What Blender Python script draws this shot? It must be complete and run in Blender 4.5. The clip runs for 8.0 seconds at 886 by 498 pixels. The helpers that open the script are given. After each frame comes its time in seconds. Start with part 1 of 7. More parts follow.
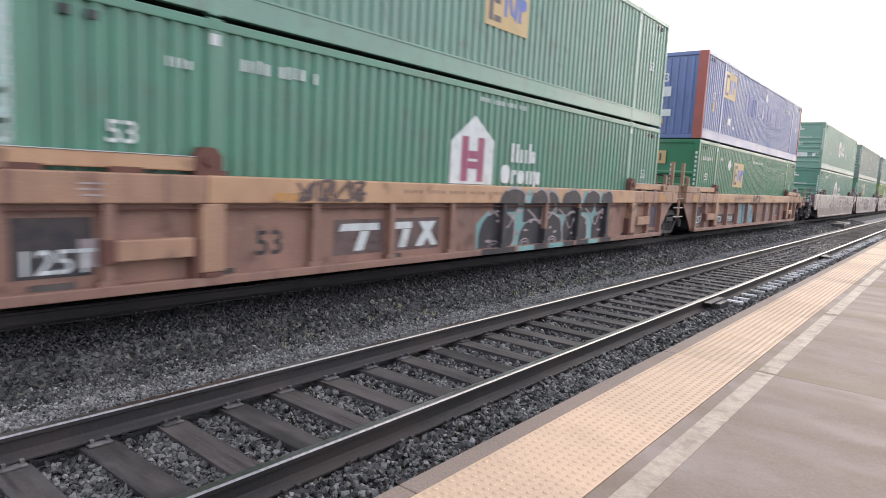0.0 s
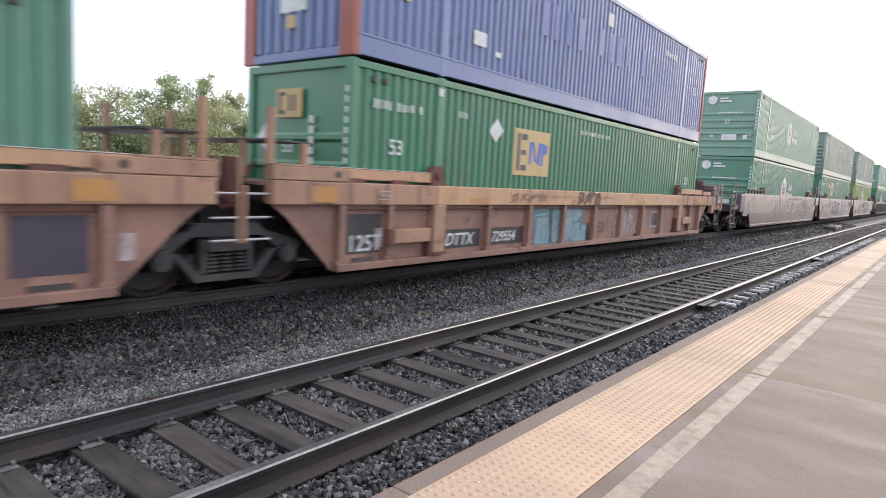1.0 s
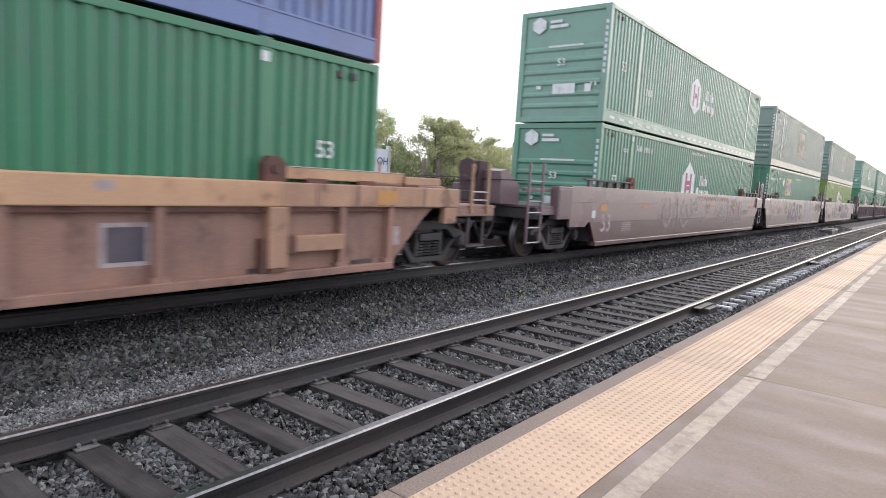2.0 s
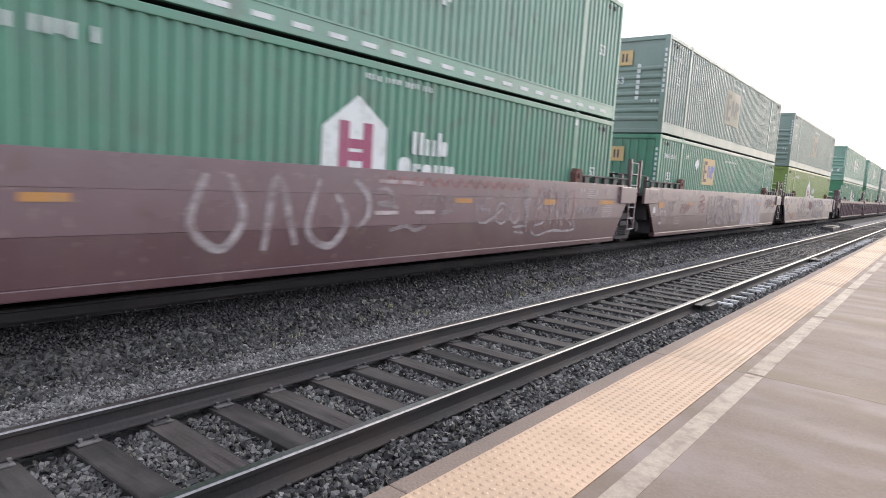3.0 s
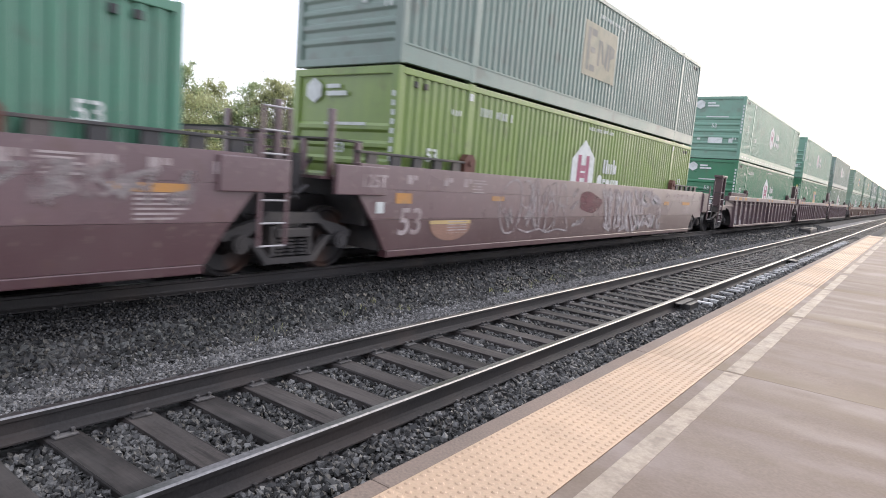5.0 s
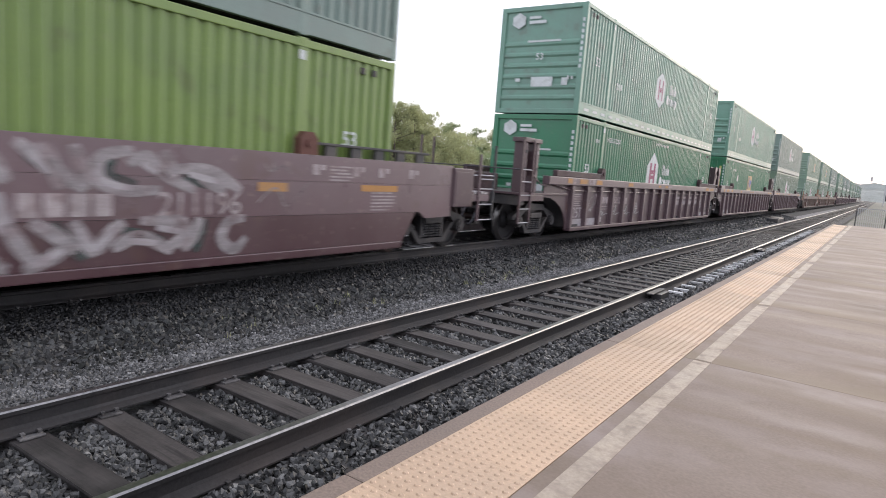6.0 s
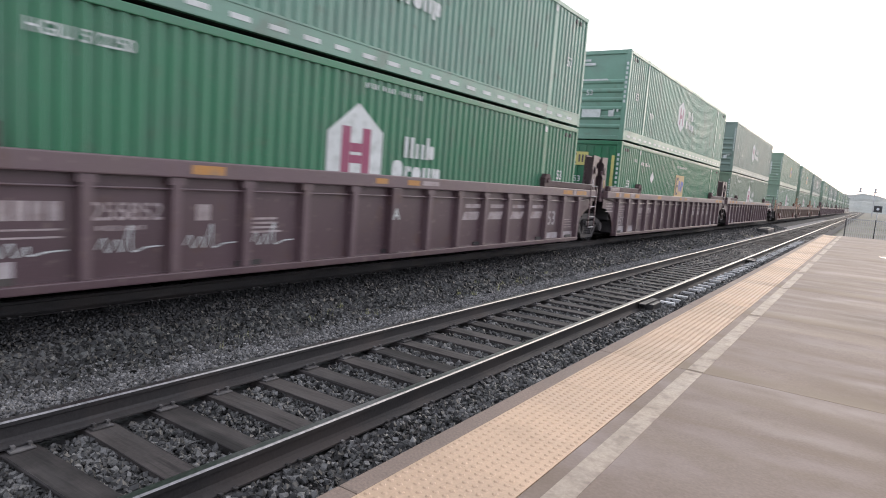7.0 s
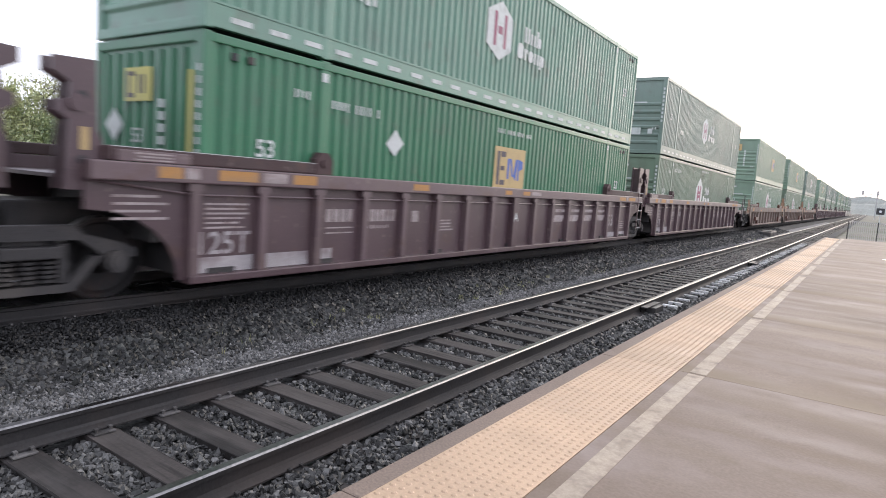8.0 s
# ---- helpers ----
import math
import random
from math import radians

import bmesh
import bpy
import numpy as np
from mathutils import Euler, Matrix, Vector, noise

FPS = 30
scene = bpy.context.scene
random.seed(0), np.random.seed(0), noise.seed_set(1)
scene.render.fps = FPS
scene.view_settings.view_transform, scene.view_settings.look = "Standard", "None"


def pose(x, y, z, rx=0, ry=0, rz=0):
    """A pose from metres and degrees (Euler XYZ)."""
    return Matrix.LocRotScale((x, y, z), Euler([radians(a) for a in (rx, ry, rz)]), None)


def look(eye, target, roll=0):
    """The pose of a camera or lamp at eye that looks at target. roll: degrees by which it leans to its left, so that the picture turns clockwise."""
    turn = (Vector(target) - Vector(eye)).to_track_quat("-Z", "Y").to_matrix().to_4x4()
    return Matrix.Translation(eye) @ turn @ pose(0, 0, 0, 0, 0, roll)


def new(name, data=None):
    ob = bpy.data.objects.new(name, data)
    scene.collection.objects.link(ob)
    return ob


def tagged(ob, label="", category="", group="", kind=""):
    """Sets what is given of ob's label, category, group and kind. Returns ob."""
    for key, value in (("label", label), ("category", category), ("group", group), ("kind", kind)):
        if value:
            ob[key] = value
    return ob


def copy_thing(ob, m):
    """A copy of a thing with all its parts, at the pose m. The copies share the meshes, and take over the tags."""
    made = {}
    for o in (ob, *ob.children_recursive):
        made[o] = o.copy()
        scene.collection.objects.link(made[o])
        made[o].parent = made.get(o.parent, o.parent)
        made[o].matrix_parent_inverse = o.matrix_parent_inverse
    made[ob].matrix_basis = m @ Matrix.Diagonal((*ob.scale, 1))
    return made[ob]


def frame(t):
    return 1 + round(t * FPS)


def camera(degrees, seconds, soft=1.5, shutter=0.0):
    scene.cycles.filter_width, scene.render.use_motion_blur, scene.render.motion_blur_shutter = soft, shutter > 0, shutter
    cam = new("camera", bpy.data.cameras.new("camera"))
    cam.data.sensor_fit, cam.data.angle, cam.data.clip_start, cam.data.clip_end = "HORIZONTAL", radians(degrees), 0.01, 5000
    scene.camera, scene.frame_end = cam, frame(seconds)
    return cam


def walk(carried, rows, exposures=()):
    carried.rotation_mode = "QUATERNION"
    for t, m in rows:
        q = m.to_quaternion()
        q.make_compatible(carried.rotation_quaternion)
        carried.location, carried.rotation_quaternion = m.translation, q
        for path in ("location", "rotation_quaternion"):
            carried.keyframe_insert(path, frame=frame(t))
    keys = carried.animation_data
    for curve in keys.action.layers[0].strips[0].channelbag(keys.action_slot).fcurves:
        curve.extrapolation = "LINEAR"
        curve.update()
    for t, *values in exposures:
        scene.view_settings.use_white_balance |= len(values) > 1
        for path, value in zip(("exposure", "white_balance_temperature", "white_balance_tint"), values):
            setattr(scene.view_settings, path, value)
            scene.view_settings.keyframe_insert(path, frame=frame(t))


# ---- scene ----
from math import cos, pi, sin, tau

# Camera: hand-held on the platform, 1.55 m above it.
PATH = [
    (0, -0.005, 0.006, 1.82, 39.523, -6.77, -3.015),
    (0.5, 0.003, 0.008, 1.817, 38.902, -6.799, -3.24),
    (1, -0, 0, 1.82, 39, -6.568, -3.218),
    (1.5, -0.001, 0.004, 1.82, 38.828, -6.424, -3.339),
    (2, 0.004, 0.003, 1.825, 38.771, -6.364, -3.405),
    (3.5, -0, 0.001, 1.82, 38.954, -7.122, -3.85),
    (4, -0.01, 0.001, 1.813, 38.201, -8.085, -6.088),
    (4.2, -0.01, 0, 1.815, 37.379, -7.012, -4.96),
    (5.5, -0.014, -0.005, 1.817, 37.226, -7.052, -4.35),
    (6, 0.005, 0.006, 1.824, 35.079, -7.462, -4.225),
    (6.5, 0.001, -0.001, 1.823, 35.049, -7.272, -3.976),
    (7, 0.009, -0.013, 1.831, 34.415, -6.485, -4.318),
    (7.5, 0.011, -0.006, 1.822, 34.729, -6.846, -4.408),
    (8, 0.016, -0.013, 1.828, 34.576, -6.086, -4.047),
]
cam = camera(70.9, 8.0, soft=0.95, shutter=0.2)
walk(cam, [(t, pose(x, y, z, 90 + pitch, roll, yaw)) for t, x, y, z, yaw, pitch, roll in PATH],
     exposures=[(0.0, 0.28), (2.0, 0.30), (4.0, 0.33), (5.5, 0.29), (6.0, 0.07), (6.5, 0.15), (7.0, 0.04), (7.5, 0.09), (8.0, 0.2)])

# Plan, metres: tracks run along y, the platform is to the right of x = -2.
SPEED = 15.54            # train, towards -y
NEAR_TRACK = -3.84       # centre of the empty track, rail tops at z = 0
TRAIN_TRACK = -8.175     # centre of the train's track
TRAIN_RAIL = 0.185       # its rail tops
PLATFORM_Z = 0.27
UNIT_Y = [10.07, 29.9, 53.97, 73.57, 93.4, 117.2, 137.08]   # centres of the car units at 0 s
for step in (19.8, 23.85, 19.8, 19.8, 23.85, 19.8, 19.8, 23.85, 19.8, 19.8, 23.85, 19.8, 19.8):
    UNIT_Y.append(UNIT_Y[-1] + step)

# ---- light ----
world = bpy.data.worlds.new("world")
scene.world = world
world.use_nodes = True
wn = world.node_tree
wn.nodes.clear()
sky = wn.nodes.new("ShaderNodeTexSky")
sky.sky_type, sky.sun_disc = "NISHITA", False
sky.sun_elevation, sky.sun_rotation = radians(24), radians(4)
sky.air_density, sky.dust_density = 1.0, 4.0
clear = wn.nodes.new("ShaderNodeBackground")
clear.inputs["Strength"].default_value = 0.055
cloud = wn.nodes.new("ShaderNodeBackground")
cloud.inputs["Color"].default_value = (0.967, 0.98, 1.14, 1)
cloud.inputs["Strength"].default_value = 1.18
both = wn.nodes.new("ShaderNodeAddShader")
wout = wn.nodes.new("ShaderNodeOutputWorld")
wn.links.new(sky.outputs[0], clear.inputs["Color"])
wn.links.new(clear.outputs[0], both.inputs[0])
wn.links.new(cloud.outputs[0], both.inputs[1])
wn.links.new(both.outputs[0], wout.inputs["Surface"])
sun = new("sun", bpy.data.lights.new("sun", "SUN"))
sun.data.energy, sun.data.angle, sun.data.color = 0.55, radians(40), (1.0, 0.95, 0.88)
sun.matrix_world = look((0, 0, 50), (sin(radians(-4)) * 50 * cos(radians(24)), -cos(radians(4)) * 50 * cos(radians(24)), 50 - 50 * sin(radians(24))))


# ---- materials ----
def material(name, rgb, rough=0.6, metal=0.0, var=0.15, scale=6.0, fine=60.0, bump=0.15, dirt=None, dirt_amount=0.3,
             streak=0.0, island=0.0, rand=0.0, dirt_scale=1.3, gloss_var=0.15, smear=None, rust=0.0, grain=0.0, coat=0.0, joint=None, worn=0.0):
    """A painted, stained or stony surface: base colour with cloudy and fine variation, dirt patches, optional runs of dirt downwards."""
    m = bpy.data.materials.new(name)
    m.use_nodes = True
    nt = m.node_tree
    N, L = nt.nodes, nt.links
    bsdf = N["Principled BSDF"]
    bsdf.inputs["Metallic"].default_value = metal
    bsdf.inputs["Coat Weight"].default_value, bsdf.inputs["Coat Roughness"].default_value = coat, 0.28
    tc = N.new("ShaderNodeTexCoord")
    info = N.new("ShaderNodeObjectInfo")
    shift = N.new("ShaderNodeVectorMath")
    shift.operation = "ADD"
    spread = N.new("ShaderNodeVectorMath")
    spread.operation = "SCALE"
    spread.inputs["Scale"].default_value = 37.0
    one = N.new("ShaderNodeCombineXYZ")
    for k in range(3):
        L.new(info.outputs["Random"], one.inputs[k])
    L.new(one.outputs[0], spread.inputs[0])
    L.new(tc.outputs["Object"], shift.inputs[0])
    L.new(spread.outputs[0], shift.inputs[1])
    vec = shift.outputs[0]

    def noise_at(sc, detail=4, stretch=None):
        v = vec
        if stretch:
            mp = N.new("ShaderNodeMapping")
            mp.inputs["Scale"].default_value = stretch
            L.new(vec, mp.inputs["Vector"])
            v = mp.outputs[0]
        t = N.new("ShaderNodeTexNoise")
        t.inputs["Scale"].default_value, t.inputs["Detail"].default_value = sc, detail
        L.new(v, t.inputs["Vector"])
        return t.outputs["Fac"]

    def ramp(src, lo, hi, a=0.0, b=1.0):
        r = N.new("ShaderNodeMapRange")
        r.inputs[1].default_value, r.inputs[2].default_value, r.inputs[3].default_value, r.inputs[4].default_value = lo, hi, a, b
        L.new(src, r.inputs[0])
        return r.outputs[0]

    def mixed(fac, a, b, kind="MIX"):
        x = N.new("ShaderNodeMix")
        x.data_type, x.blend_type = "RGBA", kind
        for sock, val in ((x.inputs[0], fac), (x.inputs[6], a), (x.inputs[7], b)):
            if isinstance(val, (int, float)):
                sock.default_value = val
            elif isinstance(val, tuple):
                sock.default_value = (*val, 1)
            else:
                L.new(val, sock)
        return x.outputs[2]

    big = noise_at(scale / 6, 5)
    small = noise_at(fine, 3)
    dark = tuple(c * (1 - 1.6 * var) for c in rgb)
    light = tuple(min(1, c * (1 + 1.6 * var)) for c in rgb)
    col = mixed(ramp(big, 0.3, 0.7), dark, light)
    col = mixed(0.55, col, mixed(ramp(small, 0.3, 0.7), dark, light))
    if island:
        geo = N.new("ShaderNodeNewGeometry")
        r = geo.outputs["Random Per Island"]
        pw = N.new("ShaderNodeMath")
        pw.operation = "POWER"
        L.new(r, pw.inputs[0])
        pw.inputs[1].default_value = 2.2
        col = mixed(1.0, col, mixed(pw.outputs[0], (1 - island,) * 3, (1 + 2.6 * island,) * 3), "MULTIPLY")
    if rand:
        col = mixed(1.0, col, mixed(info.outputs["Random"], (1 - rand,) * 3, (1 + rand,) * 3), "MULTIPLY")
    if dirt:
        fac = ramp(noise_at(dirt_scale, 6), 0.48, 0.72, 0, dirt_amount)
        col = mixed(fac, col, dirt)
        if streak:
            fac = ramp(noise_at(3.0, 5, (1, 1.6, 0.16)), 0.5, 0.8, 0, streak)
            col = mixed(fac, col, dirt)
    if rust:
        fac = ramp(noise_at(2.6, 12), 0.60, 0.68, 0, rust)
        col = mixed(fac, col, (0.10, 0.05, 0.035))
        fac = ramp(noise_at(9.0, 10), 0.62, 0.72, 0, rust * 0.8)
        col = mixed(fac, col, (0.30, 0.24, 0.2))
    if grain:
        cracks = noise_at(16.0, 6, (0.10, 1.2, 1.2))
        col = mixed(ramp(cracks, 0.52, 0.66, 0, grain), col, tuple(0.3 * c for c in rgb))
        col = mixed(ramp(noise_at(5.0, 5, (0.3, 1, 1)), 0.5, 0.75, 0, grain), col, tuple(2.3 * c for c in rgb))
        small = cracks
    if smear:
        fac = ramp(noise_at(1.5, 9, (0.7, 1.2, 1)), 0.48, 0.68, 0, 0.85)
        col = mixed(fac, col, smear)
        fac = ramp(noise_at(7.0, 8), 0.55, 0.8, 0, 0.4)
        col = mixed(fac, col, dirt)
        fac = ramp(noise_at(0.9, 7, (0.3, 2.2, 1)), 0.52, 0.68, 0, 0.65)
        col = mixed(fac, col, (0.185, 0.135, 0.088))
        big = noise_at(1.0, 6, (0.25, 1.6, 1))
    if joint:      # silt washed along the slab's joint
        sep = N.new("ShaderNodeSeparateXYZ")
        L.new(tc.outputs["Object"], sep.inputs[0])
        wob = N.new("ShaderNodeMath")
        wob.operation = "MULTIPLY_ADD"
        wob.inputs[1].default_value = 3.2
        L.new(noise_at(0.8, 7), wob.inputs[0])
        L.new(sep.outputs[1], wob.inputs[2])
        col = mixed(ramp(wob.outputs[0], 2.3, 1.75, 0, 0.8), col, joint)
    L.new(col, bsdf.inputs["Base Color"])
    L.new(ramp(big, 0.25, 0.75, max(0.03, rough - gloss_var), min(1, rough + gloss_var)), bsdf.inputs["Roughness"])
    if bump:
        b = N.new("ShaderNodeBump")
        b.inputs["Strength"].default_value, b.inputs["Distance"].default_value = bump, 0.01
        L.new(small, b.inputs["Height"])
        L.new(b.outputs[0], bsdf.inputs["Normal"])
    if worn:       # paint rubbed thin, the surface beneath showing through
        a = N.new("ShaderNodeMath")
        a.operation = "MULTIPLY"
        L.new(ramp(noise_at(5.0, 9, (1, 0.45, 1.4)), 0.36, 0.66, 1.0, 1 - worn), a.inputs[0])
        L.new(ramp(noise_at(28.0, 5), 0.42, 0.7, 1.0, 1 - 0.6 * worn), a.inputs[1])
        L.new(a.outputs[0], bsdf.inputs["Alpha"])
    return m


DUST = (0.20, 0.17, 0.14)
RUST = (0.16, 0.07, 0.04)
GRIME = (0.035, 0.03, 0.028)
green_paint = material("green_paint", (0.078, 0.225, 0.145), 0.42, var=0.10, dirt=(0.11, 0.15, 0.12), dirt_amount=0.4, streak=0.35, bump=0.03, rust=0.15, coat=0.35)
deep_green_paint = material("deep_green_paint", (0.030, 0.175, 0.082), 0.4, var=0.10, dirt=(0.07, 0.12, 0.09), dirt_amount=0.3, streak=0.3, bump=0.03, rust=0.12, coat=0.35)
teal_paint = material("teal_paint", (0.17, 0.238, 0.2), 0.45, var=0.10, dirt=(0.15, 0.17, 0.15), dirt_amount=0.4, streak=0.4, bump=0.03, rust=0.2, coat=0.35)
lime_paint = material("lime_paint", (0.178, 0.26, 0.06), 0.42, var=0.1, dirt=(0.1, 0.16, 0.055), dirt_amount=0.3, streak=0.35, bump=0.03, rust=0.2, coat=0.35)
# green of the upper containers, with the sky's glare mixed into it
glare_green_paint = material("glare_green_paint", (0.145, 0.285, 0.21), 0.42, var=0.10, dirt=(0.14, 0.19, 0.155), dirt_amount=0.4, streak=0.4, bump=0.03, rust=0.2, coat=0.35)
# pale_green and olive: greens of the far containers, with distance haze mixed in
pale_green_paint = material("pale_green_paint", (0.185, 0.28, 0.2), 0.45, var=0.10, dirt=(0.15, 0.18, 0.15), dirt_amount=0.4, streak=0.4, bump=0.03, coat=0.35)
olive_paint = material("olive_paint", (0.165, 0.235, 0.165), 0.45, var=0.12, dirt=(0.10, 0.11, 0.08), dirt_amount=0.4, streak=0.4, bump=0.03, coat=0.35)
blue_paint = material("blue_paint", (0.115, 0.165, 0.325), 0.42, var=0.12, dirt=(0.1, 0.12, 0.21), dirt_amount=0.35, streak=0.35, bump=0.03, rust=0.25, coat=0.35)
red_paint = material("red_paint", (0.33, 0.095, 0.075), 0.5, var=0.15, dirt=RUST, dirt_amount=0.4, bump=0.05)
chord_orange = material("chord_orange", (0.47, 0.29, 0.165), 0.55, var=0.12, dirt=(0.30, 0.15, 0.09), dirt_amount=0.55, streak=0.4, bump=0.08, rust=0.45)
web_orange = material("web_orange", (0.265, 0.15, 0.108), 0.6, var=0.24, dirt=(0.15, 0.088, 0.074), dirt_amount=0.7, streak=0.7, bump=0.1, rust=0.6)
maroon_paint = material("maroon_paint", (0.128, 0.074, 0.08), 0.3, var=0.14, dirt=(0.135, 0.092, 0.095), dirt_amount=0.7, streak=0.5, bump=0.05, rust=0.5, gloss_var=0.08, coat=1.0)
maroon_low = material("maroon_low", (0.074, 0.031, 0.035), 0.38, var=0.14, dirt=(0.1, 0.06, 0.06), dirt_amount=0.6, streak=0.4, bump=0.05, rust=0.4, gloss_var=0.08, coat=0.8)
plum_paint = material("plum_paint", (0.084, 0.05, 0.056), 0.42, var=0.15, dirt=(0.1, 0.066, 0.064), dirt_amount=0.6, streak=0.45, bump=0.06, rust=0.4, gloss_var=0.08, coat=0.25)
plum_light = material("plum_light", (0.125, 0.083, 0.09), 0.42, var=0.15, dirt=(0.15, 0.11, 0.1), dirt_amount=0.5, streak=0.4, bump=0.06, rust=0.4, gloss_var=0.08, coat=0.25)
grey_side = material("grey_side", (0.17, 0.15, 0.15), 0.42, var=0.15, dirt=(0.12, 0.085, 0.085), dirt_amount=0.5, streak=0.4, bump=0.05)
rust_brown = material("rust_brown", (0.13, 0.055, 0.04), 0.75, var=0.25, dirt=(0.05, 0.035, 0.03), dirt_amount=0.6, bump=0.25)
truck_iron = material("truck_iron", (0.038, 0.035, 0.035), 0.62, var=0.3, dirt=DUST, dirt_amount=0.3, bump=0.3)
wheel_steel = material("wheel_steel", (0.022, 0.02, 0.02), 0.6, metal=0.3, var=0.2, dirt=RUST, dirt_amount=0.4, bump=0.15)
tread_steel = material("tread_steel", (0.28, 0.265, 0.255), 0.42, metal=1.0, var=0.1, bump=0.02)
white_mark = material("white_mark", (0.58, 0.61, 0.59), 0.55, var=0.1, dirt=(0.3, 0.33, 0.3), dirt_amount=0.5, bump=0.02, dirt_scale=6)
faded_mark = material("faded_mark", (0.42, 0.36, 0.35), 0.6, var=0.16, dirt=(0.22, 0.15, 0.14), dirt_amount=0.8, bump=0.02, dirt_scale=5, worn=0.2)
magenta_mark = material("magenta_mark", (0.28, 0.06, 0.12), 0.55, var=0.12, dirt=(0.4, 0.3, 0.32), dirt_amount=0.3, bump=0.02)
yellow_mark = material("yellow_mark", (0.5, 0.365, 0.165), 0.55, var=0.12, dirt=(0.32, 0.24, 0.14), dirt_amount=0.4, bump=0.02, dirt_scale=4)
lemon_mark = material("lemon_mark", (0.55, 0.5, 0.17), 0.55, var=0.12, dirt=(0.36, 0.33, 0.16), dirt_amount=0.4, bump=0.02, dirt_scale=4)
faded_tan = material("faded_tan", (0.36, 0.33, 0.24), 0.6, var=0.14, dirt=(0.2, 0.24, 0.19), dirt_amount=0.6, bump=0.02, dirt_scale=4)
faded_ink = material("faded_ink", (0.2, 0.2, 0.18), 0.6, var=0.14, dirt=(0.3, 0.29, 0.22), dirt_amount=0.6, bump=0.02, dirt_scale=4)
amber_mark = material("amber_mark", (0.44, 0.22, 0.065), 0.55, var=0.16, dirt=(0.3, 0.2, 0.12), dirt_amount=0.9, bump=0.02, dirt_scale=4)
navy_mark = material("navy_mark", (0.06, 0.05, 0.07), 0.5, var=0.2, dirt=DUST, dirt_amount=0.3, bump=0.02)
blue_mark = material("blue_mark", (0.06, 0.13, 0.42), 0.5, var=0.1, bump=0.02)
black_mark = material("black_mark", (0.03, 0.03, 0.034), 0.55, var=0.2, dirt=(0.14, 0.09, 0.07), dirt_amount=0.4, bump=0.02, dirt_scale=4)
grey_mark = material("grey_mark", (0.12, 0.085, 0.08), 0.6, var=0.2, dirt=(0.22, 0.13, 0.10), dirt_amount=0.5, bump=0.02, dirt_scale=3, worn=0.3)
teal_spray = material("teal_spray", (0.17, 0.35, 0.33), 0.6, var=0.2, dirt=(0.3, 0.36, 0.35), dirt_amount=0.5, bump=0.02, dirt_scale=3)
pale_blue_spray = material("pale_blue_spray", (0.19, 0.315, 0.345), 0.6, var=0.2, dirt=(0.27, 0.35, 0.37), dirt_amount=0.5, bump=0.02, dirt_scale=3, worn=0.12)
pale_spray = material("pale_spray", (0.36, 0.325, 0.32), 0.65, var=0.2, dirt=(0.2, 0.13, 0.13), dirt_amount=0.8, bump=0.02, dirt_scale=4, worn=0.38)
worn_spray = material("worn_spray", (0.3, 0.262, 0.255), 0.65, var=0.2, dirt=(0.17, 0.10, 0.105), dirt_amount=0.9, bump=0.02, dirt_scale=4, worn=0.5)
blue_shade_spray = material("blue_shade_spray", (0.085, 0.17, 0.19), 0.65, var=0.2, dirt=(0.13, 0.22, 0.24), dirt_amount=0.6, bump=0.02, dirt_scale=4)
pink_spray = material("pink_spray", (0.32, 0.17, 0.16), 0.65, var=0.2, dirt=(0.2, 0.1, 0.1), dirt_amount=0.8, bump=0.02, dirt_scale=4, worn=0.5)
red_spray = material("red_spray", (0.135, 0.046, 0.052), 0.6, var=0.2, bump=0.02, dirt=(0.12, 0.06, 0.065), dirt_amount=0.8, dirt_scale=4, worn=0.4)
rail_side = material("rail_side", (0.026, 0.024, 0.024), 0.75, var=0.25, fine=40, dirt=(0.06, 0.045, 0.038), dirt_amount=0.5, bump=0.2)
rail_head = material("rail_head", (0.245, 0.24, 0.236), 0.37, metal=1.0, var=0.25, fine=30, bump=0.02)
tie_wood = material("tie_wood", (0.034, 0.029, 0.027), 0.68, var=0.3, fine=35, dirt=(0.085, 0.078, 0.074), dirt_amount=0.5, rand=0.6, bump=0.5, dirt_scale=3, gloss_var=0.2, grain=0.8)
plate_iron = material("plate_iron", (0.07, 0.066, 0.064), 0.5, var=0.25, dirt=(0.26, 0.25, 0.24), dirt_amount=0.6, bump=0.2, rand=0.4, dirt_scale=6)
ballast_dark = material("ballast_dark", (0.053, 0.052, 0.0495), 0.55, var=0.3, fine=50, island=0.84, bump=0.3, dirt=(0.14, 0.137, 0.13), dirt_amount=0.35)
ballast_slope = material("ballast_slope", (0.0195, 0.0202, 0.0187), 0.55, var=0.3, fine=50, island=0.88, bump=0.3, dirt=(0.12, 0.115, 0.11), dirt_amount=0.4)
# oily stone, blackened further for the shade beside the train
ballast_oily_shade = material("ballast_oily_shade", (0.008, 0.0078, 0.0078), 0.6, var=0.3, fine=50, island=0.4, bump=0.3)
ballast_pale = material("ballast_pale", (0.15, 0.147, 0.143), 0.85, var=0.3, fine=50, island=0.36, bump=0.3, dirt=(0.08, 0.08, 0.08), dirt_amount=0.4)
bed_soil = material("bed_soil", (0.03, 0.03, 0.029), 0.95, var=0.5, scale=12, fine=28, bump=1.0, dirt=(0.085, 0.085, 0.087), dirt_amount=0.6, dirt_scale=22)
strip_soil = material("strip_soil", (0.2, 0.195, 0.193), 0.95, var=0.4, scale=10, fine=45, bump=0.8, dirt=(0.06, 0.06, 0.062), dirt_amount=0.7, dirt_scale=3)
cap_grey = material("cap_grey", (0.62, 0.615, 0.61), 0.7, var=0.2, dirt=(0.12, 0.115, 0.11), dirt_amount=0.5, rand=0.25, bump=0.2)
